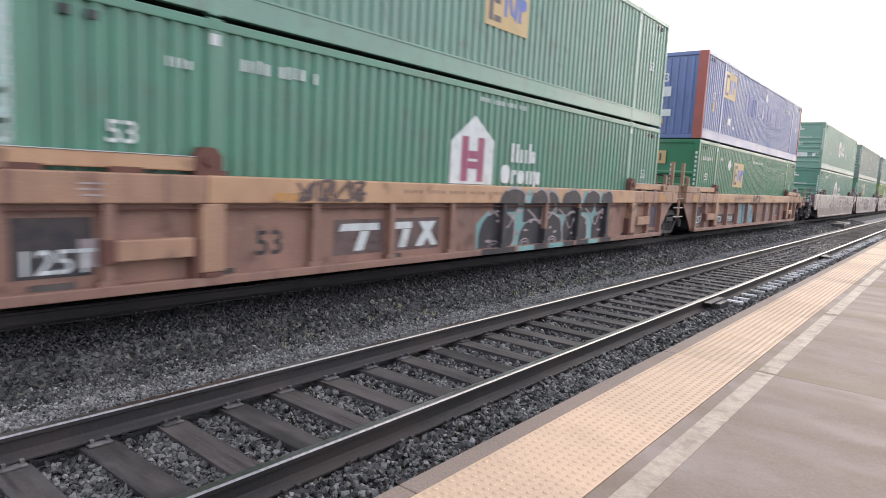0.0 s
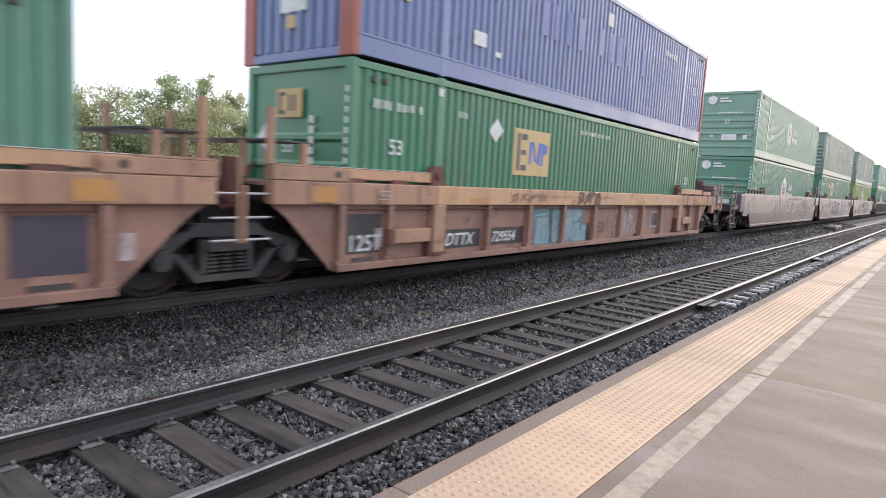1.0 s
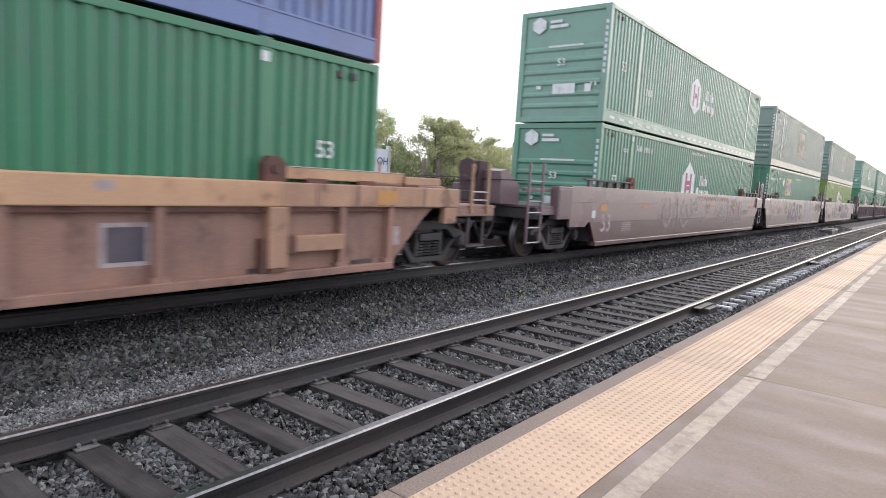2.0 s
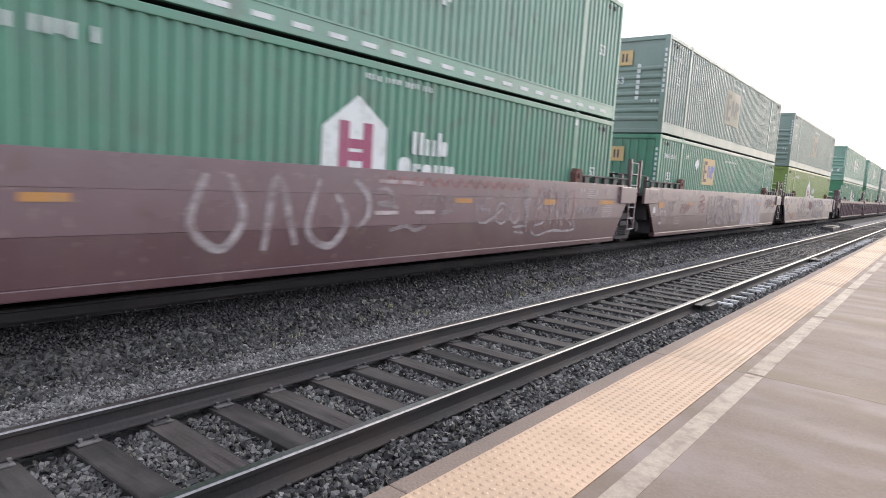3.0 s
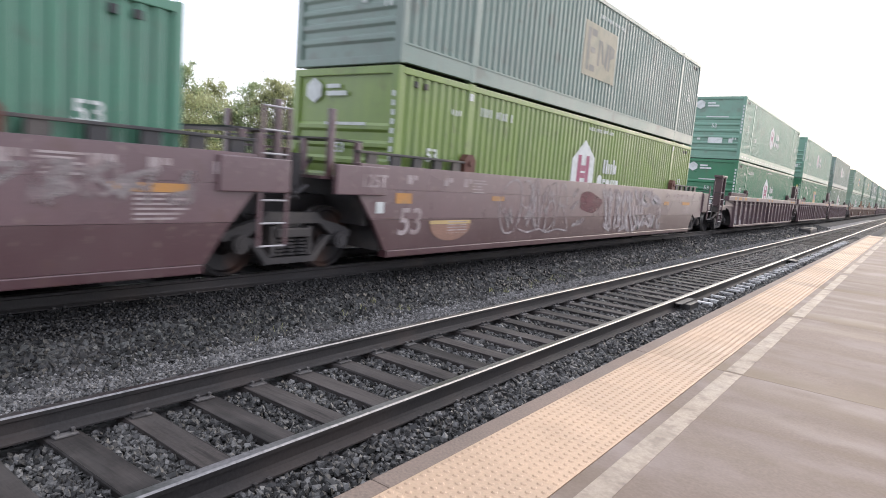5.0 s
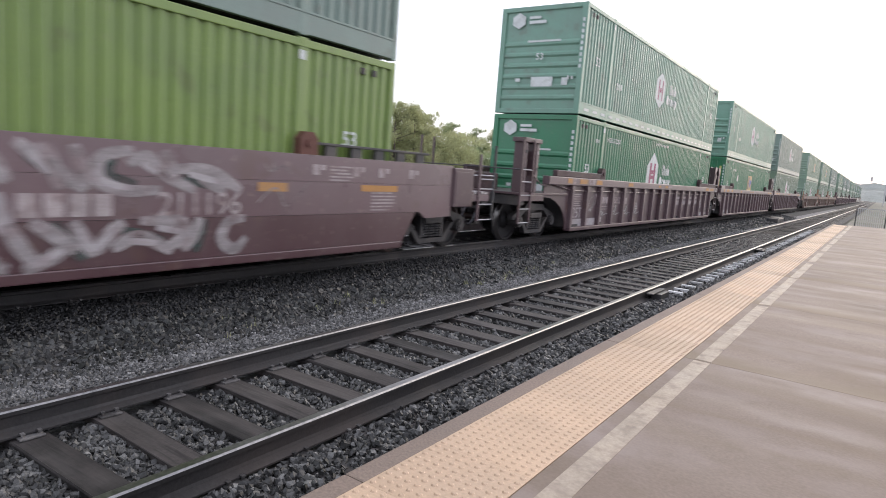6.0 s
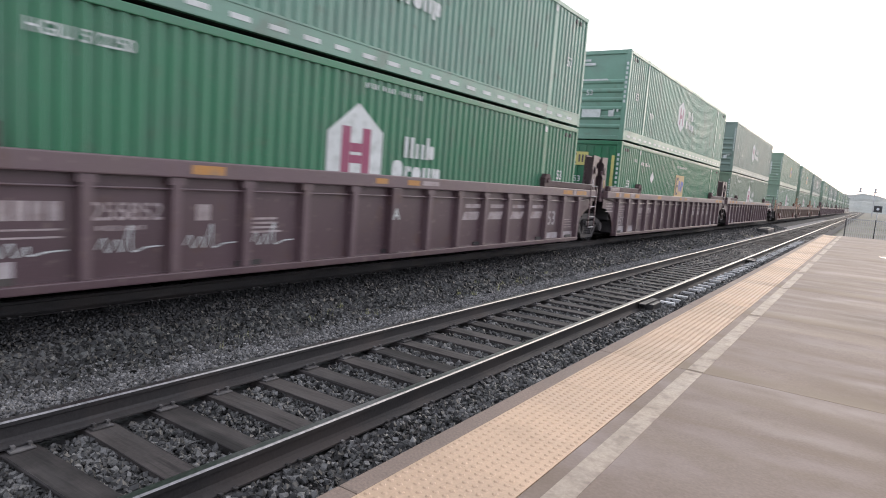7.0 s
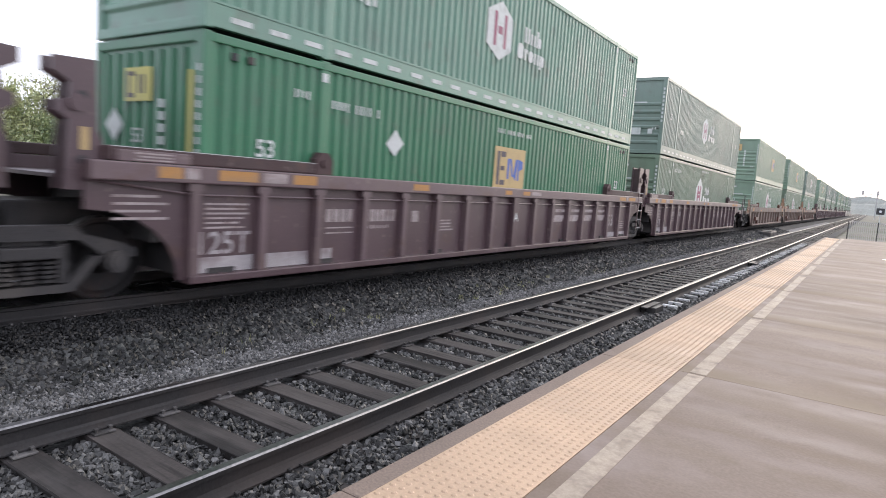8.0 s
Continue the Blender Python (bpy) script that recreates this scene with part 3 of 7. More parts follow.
def stones(name, n, xr, yr, size, mat, label, seed, skip_ties=True, peak=None):
    """Crushed stones strewn on the bed, thick near the platform and thinner away."""
    rng = np.random.default_rng(seed)
    base = np.array([(0, 0, 1), (0.94, 0, 0.3), (0.29, 0.85, 0.35), (-0.76, 0.5, 0.28), (-0.72, -0.55, 0.33), (0.33, -0.88, 0.3), (0.55, 0.35, -0.7), (-0.6, 0.05, -0.75), (0.1, -0.6, -0.7)])
    tri = np.array([(0, 1, 2), (0, 2, 3), (0, 3, 4), (0, 4, 5), (0, 5, 1), (1, 6, 2), (2, 6, 3), (3, 6, 7), (3, 7, 4), (4, 7, 8), (4, 8, 5), (5, 8, 1), (1, 8, 6), (6, 8, 7)])
    x = rng.uniform(*xr, n)
    if peak:
        x = np.clip(rng.normal(peak[0], peak[1], n), *xr)
    y = yr[0] + (yr[1] - yr[0]) * rng.uniform(0, 1, n) ** (1.35 if yr[1] < 30 else 1.75)
    keep = np.ones(n, bool)
    for rail in (-3.0875, -4.5925, -7.4225, -8.9275):
        keep &= np.abs(x - rail) > 0.1
    if skip_ties:
        on = (x < -3.06) & (np.abs(x - NEAR_TRACK) < 1.3) & (np.abs((y - TIE_START + TIE_STEP / 2) % TIE_STEP - TIE_STEP / 2) < 0.1)
        keep &= ~(on & (rng.uniform(0, 1, n) > 0.07))
    x, y = x[keep], y[keep]
    n = len(x)
    s = rng.uniform(size[0], size[1], n) * (1 + 0.04 * np.clip(y - 4, 0, 22))
    ax = rng.normal(0, 1, (n, 4))
    ax /= np.linalg.norm(ax, axis=1)[:, None]
    w, a, b, c = ax.T
    R = np.stack([1 - 2 * (b * b + c * c), 2 * (a * b - c * w), 2 * (a * c + b * w), 2 * (a * b + c * w), 1 - 2 * (a * a + c * c), 2 * (b * c - a * w),
                  2 * (a * c - b * w), 2 * (b * c + a * w), 1 - 2 * (a * a + b * b)], 1).reshape(n, 3, 3)
    local = base[None] * (1 + rng.uniform(-0.25, 0.25, (n, len(base), 1))) * np.stack([rng.uniform(0.8, 1.3, n), rng.uniform(0.7, 1.0, n), rng.uniform(0.4, 0.75, n)], 1)[:, None, :]
    z = np.interp(x, BED_X[::-1], BED_Z[::-1]) + rng.uniform(0.0, 0.03, n) + (0.02 if peak else 0)
    v = np.einsum("nij,nkj->nki", R, local * s[:, None, None]) + np.stack([x, y, z], 1)[:, None, :]
    f = tri[None] + (np.arange(n) * len(base))[:, None, None]
    me = bpy.data.meshes.new(name)
    me.from_pydata(v.reshape(-1, 3).tolist(), [], f.reshape(-1, 3).tolist())
    me.materials.append(mat)
    return tagged(new(name, me), label, "gravel", kind="stuff")


RAIL_PROFILE = [(-0.075, -0.185), (0.075, -0.185), (0.075, -0.173), (0.02, -0.15), (0.009, -0.13), (0.009, -0.055), (0.034, -0.04), (0.037, -0.012), (0.026, -0.001),
                (-0.03, -0.001), (-0.037, -0.012), (-0.034, -0.04), (-0.009, -0.055), (-0.009, -0.13), (-0.02, -0.15), (-0.075, -0.173)]
TIE_STEP, TIE_START = 0.53, 0.19


def rail(x, top, y0, y1, parent):
    bm = bmesh.new()
    ys = [y0, 20, 60, 150, y1]
    rings = [[bm.verts.new((x + a, y, top + b)) for a, b in RAIL_PROFILE] for y in ys]
    n = len(RAIL_PROFILE)
    for a, b in zip(rings, rings[1:]):
        for i in range(n):
            f = bm.faces.new((a[i], a[(i + 1) % n], b[(i + 1) % n], b[i]))
            f.material_index = 1 if i in (7, 8) else 0
    return part("rail", bm, [rail_side, rail_head], parent, "rusty steel rail with a polished head")


def tie_mesh(seed):
    rnd = random.Random(seed)
    bm = bmesh.new()
    box(bm, -1.3, 1.3, -0.115, 0.115, -0.18, 0, 0.012)
    for v in bm.verts:
        v.co += Vector((rnd.uniform(-0.012, 0.012), rnd.uniform(-0.008, 0.008), rnd.uniform(-0.006, 0.004)))
    me = bpy.data.meshes.new("tie")
    bm.to_mesh(me)
    bm.free()
    me.materials.append(tie_wood)
    return me


def plate_mesh():
    bm = bmesh.new()
    box(bm, -0.13, 0.13, -0.08, 0.08, 0, 0.014, 0.004)
    for sx in (-1, 1):
        for sy in (-0.05, 0.055):
            rod(bm, (sx * 0.09, sy, 0.012), (sx * 0.09, sy, 0.034), 0.011, n=6)
            box(bm, sx * 0.086 - 0.016, sx * 0.086 + 0.016, sy - 0.013, sy + 0.013, 0.03, 0.042)
    me = bpy.data.meshes.new("tie_plate")
    bm.to_mesh(me)
    bm.free()
    me.materials.append(plate_iron)
    return me


def track(name, cx, top, y1, tie_count, label, tie_from):
    t = thing(name, label, "railway track", kind="structure")
    for s in (-0.7525, 0.7525):
        rail(cx + s, top, -14, y1, t)
    meshes = [tie_mesh(i) for i in range(5)]
    plate = plate_mesh()
    rnd = random.Random(5)
    for k in range(tie_count):
        y = TIE_START + TIE_STEP * (k + tie_from)
        turn = pose(cx + rnd.uniform(-0.04, 0.04), y + rnd.uniform(-0.015, 0.015), top - 0.203, rnd.uniform(-0.6, 0.6), 0, rnd.uniform(-1.2, 1.2))
        again("tie", meshes[rnd.randrange(5)], t, turn)
        for s in (-0.7525, 0.7525):
            again("tie_plate", plate, t, pose(cx + s, y, top - 0.203))
    bm = bmesh.new()
    for k in range(tie_count, tie_count + 300):
        y = TIE_START + TIE_STEP * (k + tie_from)
        box(bm, cx - 1.3, cx + 1.3, y - 0.115, y + 0.115, top - 0.38, top - 0.203)
    tagged(part("far_ties", bm, tie_wood, t), kind="stuff")
    return t


track("track_near", NEAR_TRACK, 0.0, 620, 150, "empty railway track with dark wooden ties and polished rails", -4)
track("track_far", TRAIN_TRACK, TRAIN_RAIL, 620, 60, "railway track under the train with dark wooden ties", -2)
stones("ballast_stones", 70000, (-5.2, -2.03), (0.2, 34), (0.018, 0.043), ballast_dark, "loose dark grey crushed stones around the ties", 3)
stones("slope_stones", 36000, (-6.45, -5.5), (1.0, 60), (0.026, 0.066), ballast_slope, "dark crushed stones on the slope beside the train", 8)
# the black here is part oil, part painted shade of the cars
stones("oily_stones", 40000, (-7.38, -6.22), (0.6, 60), (0.016, 0.034), ballast_oily_shade, "oily black crushed stones along the rail, with the train's shade in their colour", 9)
stones("pale_stones", 36000, (-6.1, -4.75), (0.8, 34), (0.011, 0.028), ballast_pale, "small pale dusty stones between the tracks", 4, False, (-5.42, 0.2))


def joint_bar(y):
    j = thing("rail_joint", "bolted steel joint bar with a grease box on the rail", "rail joint", m=pose(-3.0875, y, 0))
    bm = bmesh.new()
    box(bm, 0.012, 0.035, -0.35, 0.35, -0.15, -0.055, 0.006)
    part("bar", bm, rail_side, j)
    for k in range(6):
        bm = bmesh.new()
        rod(bm, (0.03, -0.29 + k * 0.116, -0.1), (0.06, -0.29 + k * 0.116, -0.1), 0.016, n=6)
        part("bolt", bm, plate_iron, j)
    bm = bmesh.new()
    box(bm, 0.06, 0.24, -0.22, 0.3, -0.19, -0.07, 0.015)
    part("grease_box", bm, dark_metal, j)
    bm = bmesh.new()
    box(bm, 0.045, 0.16, -0.45, 0.35, -0.062, -0.045, 0.004)
    part("wiper_bar", bm, dark_metal, j, "worn metal wiper bar along the rail head")
    return j


near = bpy.data.objects["track_near"]
bm = bmesh.new()
box(bm, -2.985, -2.72, -0.04, 0.04, -0.2, -0.13, 0.01)
cap = part("tie_end_cap", bm, cap_grey, near, "pale plate on the tie end")
cap.location = (0, TIE_START + TIE_STEP * 22, 0)
for k in range(23, 76):
    again("tie_end_cap", cap.data, near, pose(0.01 * sin(7.0 * k), TIE_START + TIE_STEP * k, 0.003 * sin(3.0 * k), 0, 0, 2 * sin(5.0 * k)))
bm = bmesh.new()
path_rod(bm, [(-5.72 + 0.09 * sin(1.7 * y) + 0.12 * (y - 4.2), y, -0.2 + 0.012 * sin(4 * y)) for y in np.arange(4.2, 6.2, 0.1)], 0.011)
tagged(part("cable", bm, black_mark), "thin black cable lying on the pale gravel", "cable")
rng = random.Random(15)
bm = bmesh.new()
for _ in range(46):
    x, y = rng.gauss(-5.75, 0.3), 3.5 + 38 * rng.random() ** 1.3
    for _ in range(rng.randint(5, 11)):
        h, lean, turn = rng.uniform(0.05, 0.16), rng.uniform(0.01, 0.06), rng.uniform(0, tau)
        x1, y1 = x + rng.uniform(-0.05, 0.05), y + rng.uniform(-0.05, 0.05)
        z1 = bed_z(x1)
        vs = [bm.verts.new(p) for p in ((x1 - 0.005, y1, z1), (x1 + 0.005, y1, z1), (x1 + lean * cos(turn), y1 + lean * sin(turn), z1 + h))]
        bm.faces.new(vs)
tagged(part("weeds", bm, leaf_yellow), "thin pale weeds growing in the gravel", "weeds", kind="stuff")
joint_bar(11.1)
joint_bar(22.6)

# low equipment between the tracks, far up the line
e = thing("trackside_box", "low dark trackside equipment housing between the tracks", "trackside box", m=pose(-5.7, 48.5, -0.24))
bm = bmesh.new()
box(bm, -0.35, 0.35, -1.6, 1.6, 0, 0.32, 0.05)
part("housing", bm, dark_metal, e)
bm = bmesh.new()
box(bm, -0.3, 0.3, -1.0, 1.2, 0.32, 0.36, 0.01)
part("lid", bm, truck_iron, e, "dark metal lid")

# ---- platforms ----
plat = thing("platform", "concrete station platform with worn edge coping", "platform", kind="structure")
SLAB = 3.66
bm = bmesh.new()
box(bm, -1.93, 9.0, -16, 41.2, -0.4, PLATFORM_Z - 0.03)
part("base", bm, concrete, plat)


def slab_mesh(x0, x1, length, bevel, mat, name):
    bm = bmesh.new()
    box(bm, x0, x1, 0.002, length - 0.002, -0.06, 0, bevel)
    me = bpy.data.meshes.new(name)
    bm.to_mesh(me)
    bm.free()
    me.materials.append(mat)
    return me


coping = slab_mesh(-2.0, -1.873, SLAB, 0.012, coping_concrete, "coping_slab")
deck_a = slab_mesh(-1.262, 1.4, SLAB, 0.002, concrete, "deck_slab")
deck_b = slab_mesh(1.408, 5.0, SLAB, 0.004, concrete, "deck_slab")
deck_c = slab_mesh(5.008, 9.0, SLAB, 0.004, concrete, "deck_slab")
for k in range(-4, 11):
    y = 2.2 + SLAB * k
    for nm, me in (("coping_slab", coping), ("deck_slab", deck_a), ("deck_slab", deck_b), ("deck_slab", deck_c)):
        again(nm, me, plat, pose(0, y, PLATFORM_Z))


def tactile_mesh(mat):
    bm = bmesh.new()
    box(bm, -1.868, -1.267, 0.0004, 0.6096, -0.05, 0.002)
    for i in range(10):
        for j in range(10):
            cx, cy = -1.868 + 0.03 + i * 0.06, 0.03 + j * 0.061
            lo = [bm.verts.new((cx + 0.0185 * cos(tau * k / 8), cy + 0.0185 * sin(tau * k / 8), 0.0021)) for k in range(8)]
            hi = [bm.verts.new((cx + 0.0105 * cos(tau * k / 8), cy + 0.0105 * sin(tau * k / 8), 0.0085)) for k in range(8)]
            for k in range(8):
                bm.faces.new((lo[k], lo[(k + 1) % 8], hi[(k + 1) % 8], hi[k]))
            bm.faces.new(hi)
    me = bpy.data.meshes.new("tactile_panel")
    bm.to_mesh(me)
    bm.free()
    me.materials.append(mat)
    return me


tact, stained = tactile_mesh(tactile_yellow), tactile_mesh(tactile_stained)
for k in range(-12, 64):
    again("tactile_panel", stained if k > 4 and k % 6 in (0, 5) and k % 12 != 5 else tact, plat, pose(0, 2.2 + 0.61 * k, PLATFORM_Z))
for k in range(-2, 11):
    bm = bmesh.new()
    box(bm, -1.17, -1.03, 2.2 + SLAB * k + 0.02, 2.2 + SLAB * (k + 1) - (0.03 if k < 1 else 0.12 if k < 3 else 0.5 if k % 2 else 0.75), PLATFORM_Z - 0.01, PLATFORM_Z + 0.003)
    part("painted_line", bm, line_paint, plat, "worn off-white painted line")

rnd = random.Random(21)
for x, y, a_, b_ in ((2.3, 25.8, 1.9, 0.9), (3.2, 33.5, 2.0, 0.8), (1.6, 29.8, 0.7, 0.35)):
    bm = bmesh.new()
    vs = [bm.verts.new((px, py, PLATFORM_Z + 0.002)) for px, py in blob(x, y, a_, b_, rnd, 26)]
    bm.faces.new(vs)
    part("wet_patch", bm, wet_concrete, plat, "shiny wet patch on the concrete")

far_plat = thing("platform_far", "pale concrete platform beyond the train", "platform", kind="structure")
bm = bmesh.new()
box(bm, -16, -10.35, -14, 75, -0.4, 0.13, 0.01)
part("footing", bm, pale_concrete, far_plat)
bm = bmesh.new()
box(bm, -16, -10.28, -14, 75, 0.134, 0.45, 0.02)
part("deck", bm, pale_concrete, far_plat)

# station name board
s = thing("station_sign", "white and blue station name board on two pale posts", "sign", m=pose(-12.0, 11.13, 0.45))
for y in (-1.36, 1.36):
    bm = bmesh.new()
    box(bm, -0.05, 0.05, y - 0.05, y + 0.05, 0, 2.2, 0.008)
    part("post", bm, pale_metal, s)
bm = bmesh.new()
box(bm, -0.02, 0.03, -1.305, 1.305, 1.4, 2.1, 0.004)
part("board", bm, sign_white, s)
marks("blue_field", [[(-1.3, 1.405), (-0.72, 1.405), (-0.5, 1.75), (-0.2, 1.98), (0.1, 2.095), (-1.3, 2.095)]], sign_blue, s, SIDE, 0.034)
marks("emblem", [[(-1.2, 2.0), (-1.0, 1.93), (-0.95, 2.0), (-1.02, 2.02)], rect(-0.92, -0.5, 1.95, 2.0)], sign_white, s, SIDE, 0.038)
lettering("Alliance, OH", 0.2, sign_ink, s, SIDE, 0.038, -0.12, 1.68)

# ---- the train ----
MOVING = []      # (thing, y at 0 s, z)
WHEELS = []      # (wheelset, y in its truck)
L2, W2, HGT = 8.077, 1.295, 2.896
POST_Y = 6.03


def corrugated(y0, y1, z0, z1, pitch=0.205, depth=0.045):
    """A folded side sheet that faces +x at x = W2 - 0.012."""
    bm = bmesh.new()
    out, inn = W2 - 0.012, W2 - 0.012 - depth
    n = max(1, round((y1 - y0) / pitch))
    p = (y1 - y0) / n
    prof = []
    for k in range(n):
        a = y0 + k * p
        prof += [(out, a), (out, a + 0.34 * p), (inn, a + 0.48 * p), (inn, a + 0.86 * p)]
    prof.append((out, y1))
    lo = [bm.verts.new((x, y, z0)) for x, y in prof]
    hi = [bm.verts.new((x, y, z1)) for x, y in prof]
    for i in range(len(prof) - 1):
        bm.faces.new((lo[i], lo[i + 1], hi[i + 1], hi[i]))
    return bm


def word_strokes(u, v, k):
    """A two-line emblem word as plain strokes and rounded blocks of its size."""
    s = k
    top = [rect(u, u + 0.1 * s, v, v + 0.37 * s), rect(u + 0.17 * s, u + 0.27 * s, v, v + 0.37 * s), rect(u + 0.33 * s, u + 0.42 * s, v, v + 0.27 * s), rect(u + 0.5 * s, u + 0.59 * s, v, v + 0.27 * s),
           rect(u + 0.65 * s, u + 0.74 * s, v, v + 0.4 * s), pill(u + 0.75 * s, u + 0.9 * s, v + 0.01, v + 0.26 * s)]
    u, v = u - 0.32 * s, v - 0.42 * s
    low = [pill(u, u + 0.3 * s, v, v + 0.36 * s), rect(u + 0.36 * s, u + 0.44 * s, v, v + 0.27 * s), rect(u + 0.46 * s, u + 0.54 * s, v + 0.18 * s, v + 0.27 * s), pill(u + 0.58 * s, u + 0.84 * s, v, v + 0.27 * s),
           rect(u + 0.9 * s, u + 0.99 * s, v, v + 0.27 * s), rect(u + 1.06 * s, u + 1.15 * s, v, v + 0.27 * s), rect(u + 1.2 * s, u + 1.29 * s, v - 0.08 * s, v + 0.27 * s), pill(u + 1.3 * s, u + 1.46 * s, v, v + 0.27 * s)]
    return top + low


def container(paint, label, upper, logo, corners=None, ribs=6, dashes=False, seed=1, number_light=True, emblem=None, number=None, drop=0.0, size=1.0, faded=False):
    """A 53-foot box: frame rails, posts at the ends and at the lifting points, folded sides, ribbed front end, roof, markings."""
    c = thing("shipping_container", label, "container", group="containers on the train")
    rnd = random.Random(seed)
    corners = corners or paint
    rail_h = 0.34 if upper else 0.2
    for s, nm in ((1, "side_panel"), (-1, "side_panel")):
        for a, b in ((-L2 + 0.1, -POST_Y - 0.07), (-POST_Y + 0.07, POST_Y - 0.07), (POST_Y + 0.07, L2 - 0.1)):
            bm = corrugated(a, b, rail_h - 0.02, HGT - 0.12)
            if s < 0:
                bmesh.ops.scale(bm, vec=(-1, 1, 1), verts=bm.verts)
            part(nm, bm, paint, c)
    for s in (1, -1):
        bm = bmesh.new()
        box(bm, *sorted((s * (W2 - 0.09), s * (W2 - 0.004))), -L2 + 0.11, L2 - 0.11, 0.02, rail_h - 0.03, 0.01)
        if upper:
            box(bm, *sorted((s * (W2 - 0.05), s * (W2 + 0.006))), -L2 + 0.11, L2 - 0.11, rail_h - 0.034, rail_h - 0.004)
        part("bottom_rail", bm, paint, c)
        bm = bmesh.new()
        box(bm, *sorted((s * (W2 - 0.08), s * (W2 + 0.004))), -L2 + 0.11, L2 - 0.11, HGT - 0.125, HGT - 0.015, 0.012)
        part("top_rail", bm, paint, c)
    post = bmesh.new()
    box(post, W2 - 0.13, W2, -0.075, 0.075, 0.0, HGT - 0.01, 0.012)
    pm = part("lifting_post", post, paint, c)
    pm.location = (0, -POST_Y, 0)
    for s, y in ((1, POST_Y), (-1, -POST_Y), (-1, POST_Y)):
        again("lifting_post", pm.data, c, pose(0, y, 0, 0, 0, 0 if s > 0 else 180))
    cp = bmesh.new()
    if corners is paint:
        box(cp, W2 - 0.16, W2, -L2, -L2 + 0.115, 0.0, HGT, 0.012)
    else:
        prism(cp, [(-L2 - 0.004, 0.0), (-L2 + 0.115, 0.0), (-L2 + 0.115, HGT), (-L2 - 0.004, HGT)], W2 - 0.30, W2 + 0.004)
    cm = part("corner_post", cp, corners, c)
    for sx, sy in ((1, 1), (-1, -1), (-1, 1)):
        ob = again("corner_post", cm.data, c, pose(0, 0, 0, 0, 0, 180) if (sx, sy) == (-1, 1) else None)
        if (sx, sy) == (1, 1):
            ob.location = (0, 2 * L2 - 0.115, 0)
        elif (sx, sy) == (-1, -1):
            ob.matrix_basis = pose(-2 * W2 + 0.16, 0, 0)
    cast = bmesh.new()
    box(cast, W2 - 0.16, W2 + 0.008, -0.09, 0.09, HGT - 0.125, HGT + 0.006, 0.008)
    box(cast, W2 + 0.006, W2 + 0.012, -0.035, 0.035, HGT - 0.095, HGT - 0.03)
    km = part("corner_casting", cast, paint, c, "steel lifting casting")
    km.location = (0, -POST_Y, 0)
    again("corner_casting", km.data, c, pose(0, POST_Y, 0))
    bm = bmesh.new()
    box(bm, -W2 + 0.02, W2 - 0.02, -L2 + 0.02, L2 - 0.02, HGT - 0.05, HGT - 0.01, 0.01)
    part("roof", bm, paint, c)
    bm = bmesh.new()
    box(bm, -W2 + 0.03, W2 - 0.03, -L2 + 0.03, L2 - 0.03, 0.03, 0.12)
    part("floor", bm, truck_iron, c)
    bm = bmesh.new()
    box(bm, -W2 + 0.1, W2 - 0.1, -L2 + 0.05, -L2 + 0.08, 0.1, HGT - 0.08)
    panel = part("end_panel", bm, paint, c)
    bm = bmesh.new()
    if ribs:
        prism(bm, [(-L2 + 0.05, 0), (-L2 + 0.012, 0.05), (-L2 + 0.012, 0.11), (-L2 + 0.05, 0.16)], -W2 + 0.17, W2 - 0.17)
    else:
        box(bm, 0, 0.1, -L2 + 0.014, -L2 + 0.05, 0.16, HGT - 0.18)
    rib = part("rib", bm, paint, panel)
    spots = [(0, 0.35 + k * (1.75 / ribs)) for k in range(ribs)] if ribs else [(-W2 + 0.22 + k * 0.262, 0) for k in range(9)]
    rib.location = (spots[0][0], 0, spots[0][1])
    for x, z in spots[1:]:
        again("rib", rib.data, panel, pose(x, 0, z))
    bm = bmesh.new()
    box(bm, -W2 + 0.16, W2 - 0.16, -L2, -L2 + 0.09, 0, 0.13, 0.012)
    er = part("end_rail", bm, paint, c)
    again("end_rail", er.data, c, pose(0, 0, HGT - 0.13))
    bm = bmesh.new()
    box(bm, -W2 + 0.15, -0.006, L2 - 0.07, L2 - 0.03, 0.1, HGT - 0.1, 0.006)
    box(bm, 0.006, W2 - 0.15, L2 - 0.07, L2 - 0.03, 0.1, HGT - 0.1, 0.006)
    for x in (-0.8, -0.35, 0.35, 0.8):
        rod(bm, (x, L2 - 0.02, 0.12), (x, L2 - 0.02, HGT - 0.12), 0.018, n=6)
    part("door", bm, paint, c)
    S = W2 - 0.006
    E = -L2 + 0.004
    bars = []
    if logo == "house":        # white house-shaped emblem with two wine-red uprights, and a two-line word beside it
        marks("emblem", [[(-1.55, 1.1), (-0.25, 1.1), (-0.25, 1.92), (-0.88, 2.34), (-1.55, 1.84)]], white_mark, c, SIDE, S, "white house-shaped emblem")
        marks("emblem_stroke", [rect(-1.24, -1.04, 1.15, 1.95), rect(-0.76, -0.56, 1.15, 1.95), rect(-1.035, -0.765, 1.56, 1.7), rect(-1.035, -0.765, 1.38, 1.51)], magenta_mark, c, SIDE, S + 0.004)
        bars += word_strokes(0.36, 1.56, 1.0)
        
        bars += line_bars(-0.75, 0.82, 2.6, 2.69, 18, rnd)
        if number:
            lettering(number, 0.14, white_mark, c, SIDE, S + 0.001, -5.67, 2.36)
        else:
            bars += line_bars(-5.67, -4.45, 2.36, 2.52, 11, rnd)
        bars += line_bars(-6.6, -6.28, 2.27, 2.38, 4, rnd)
    elif logo == "hexagon":
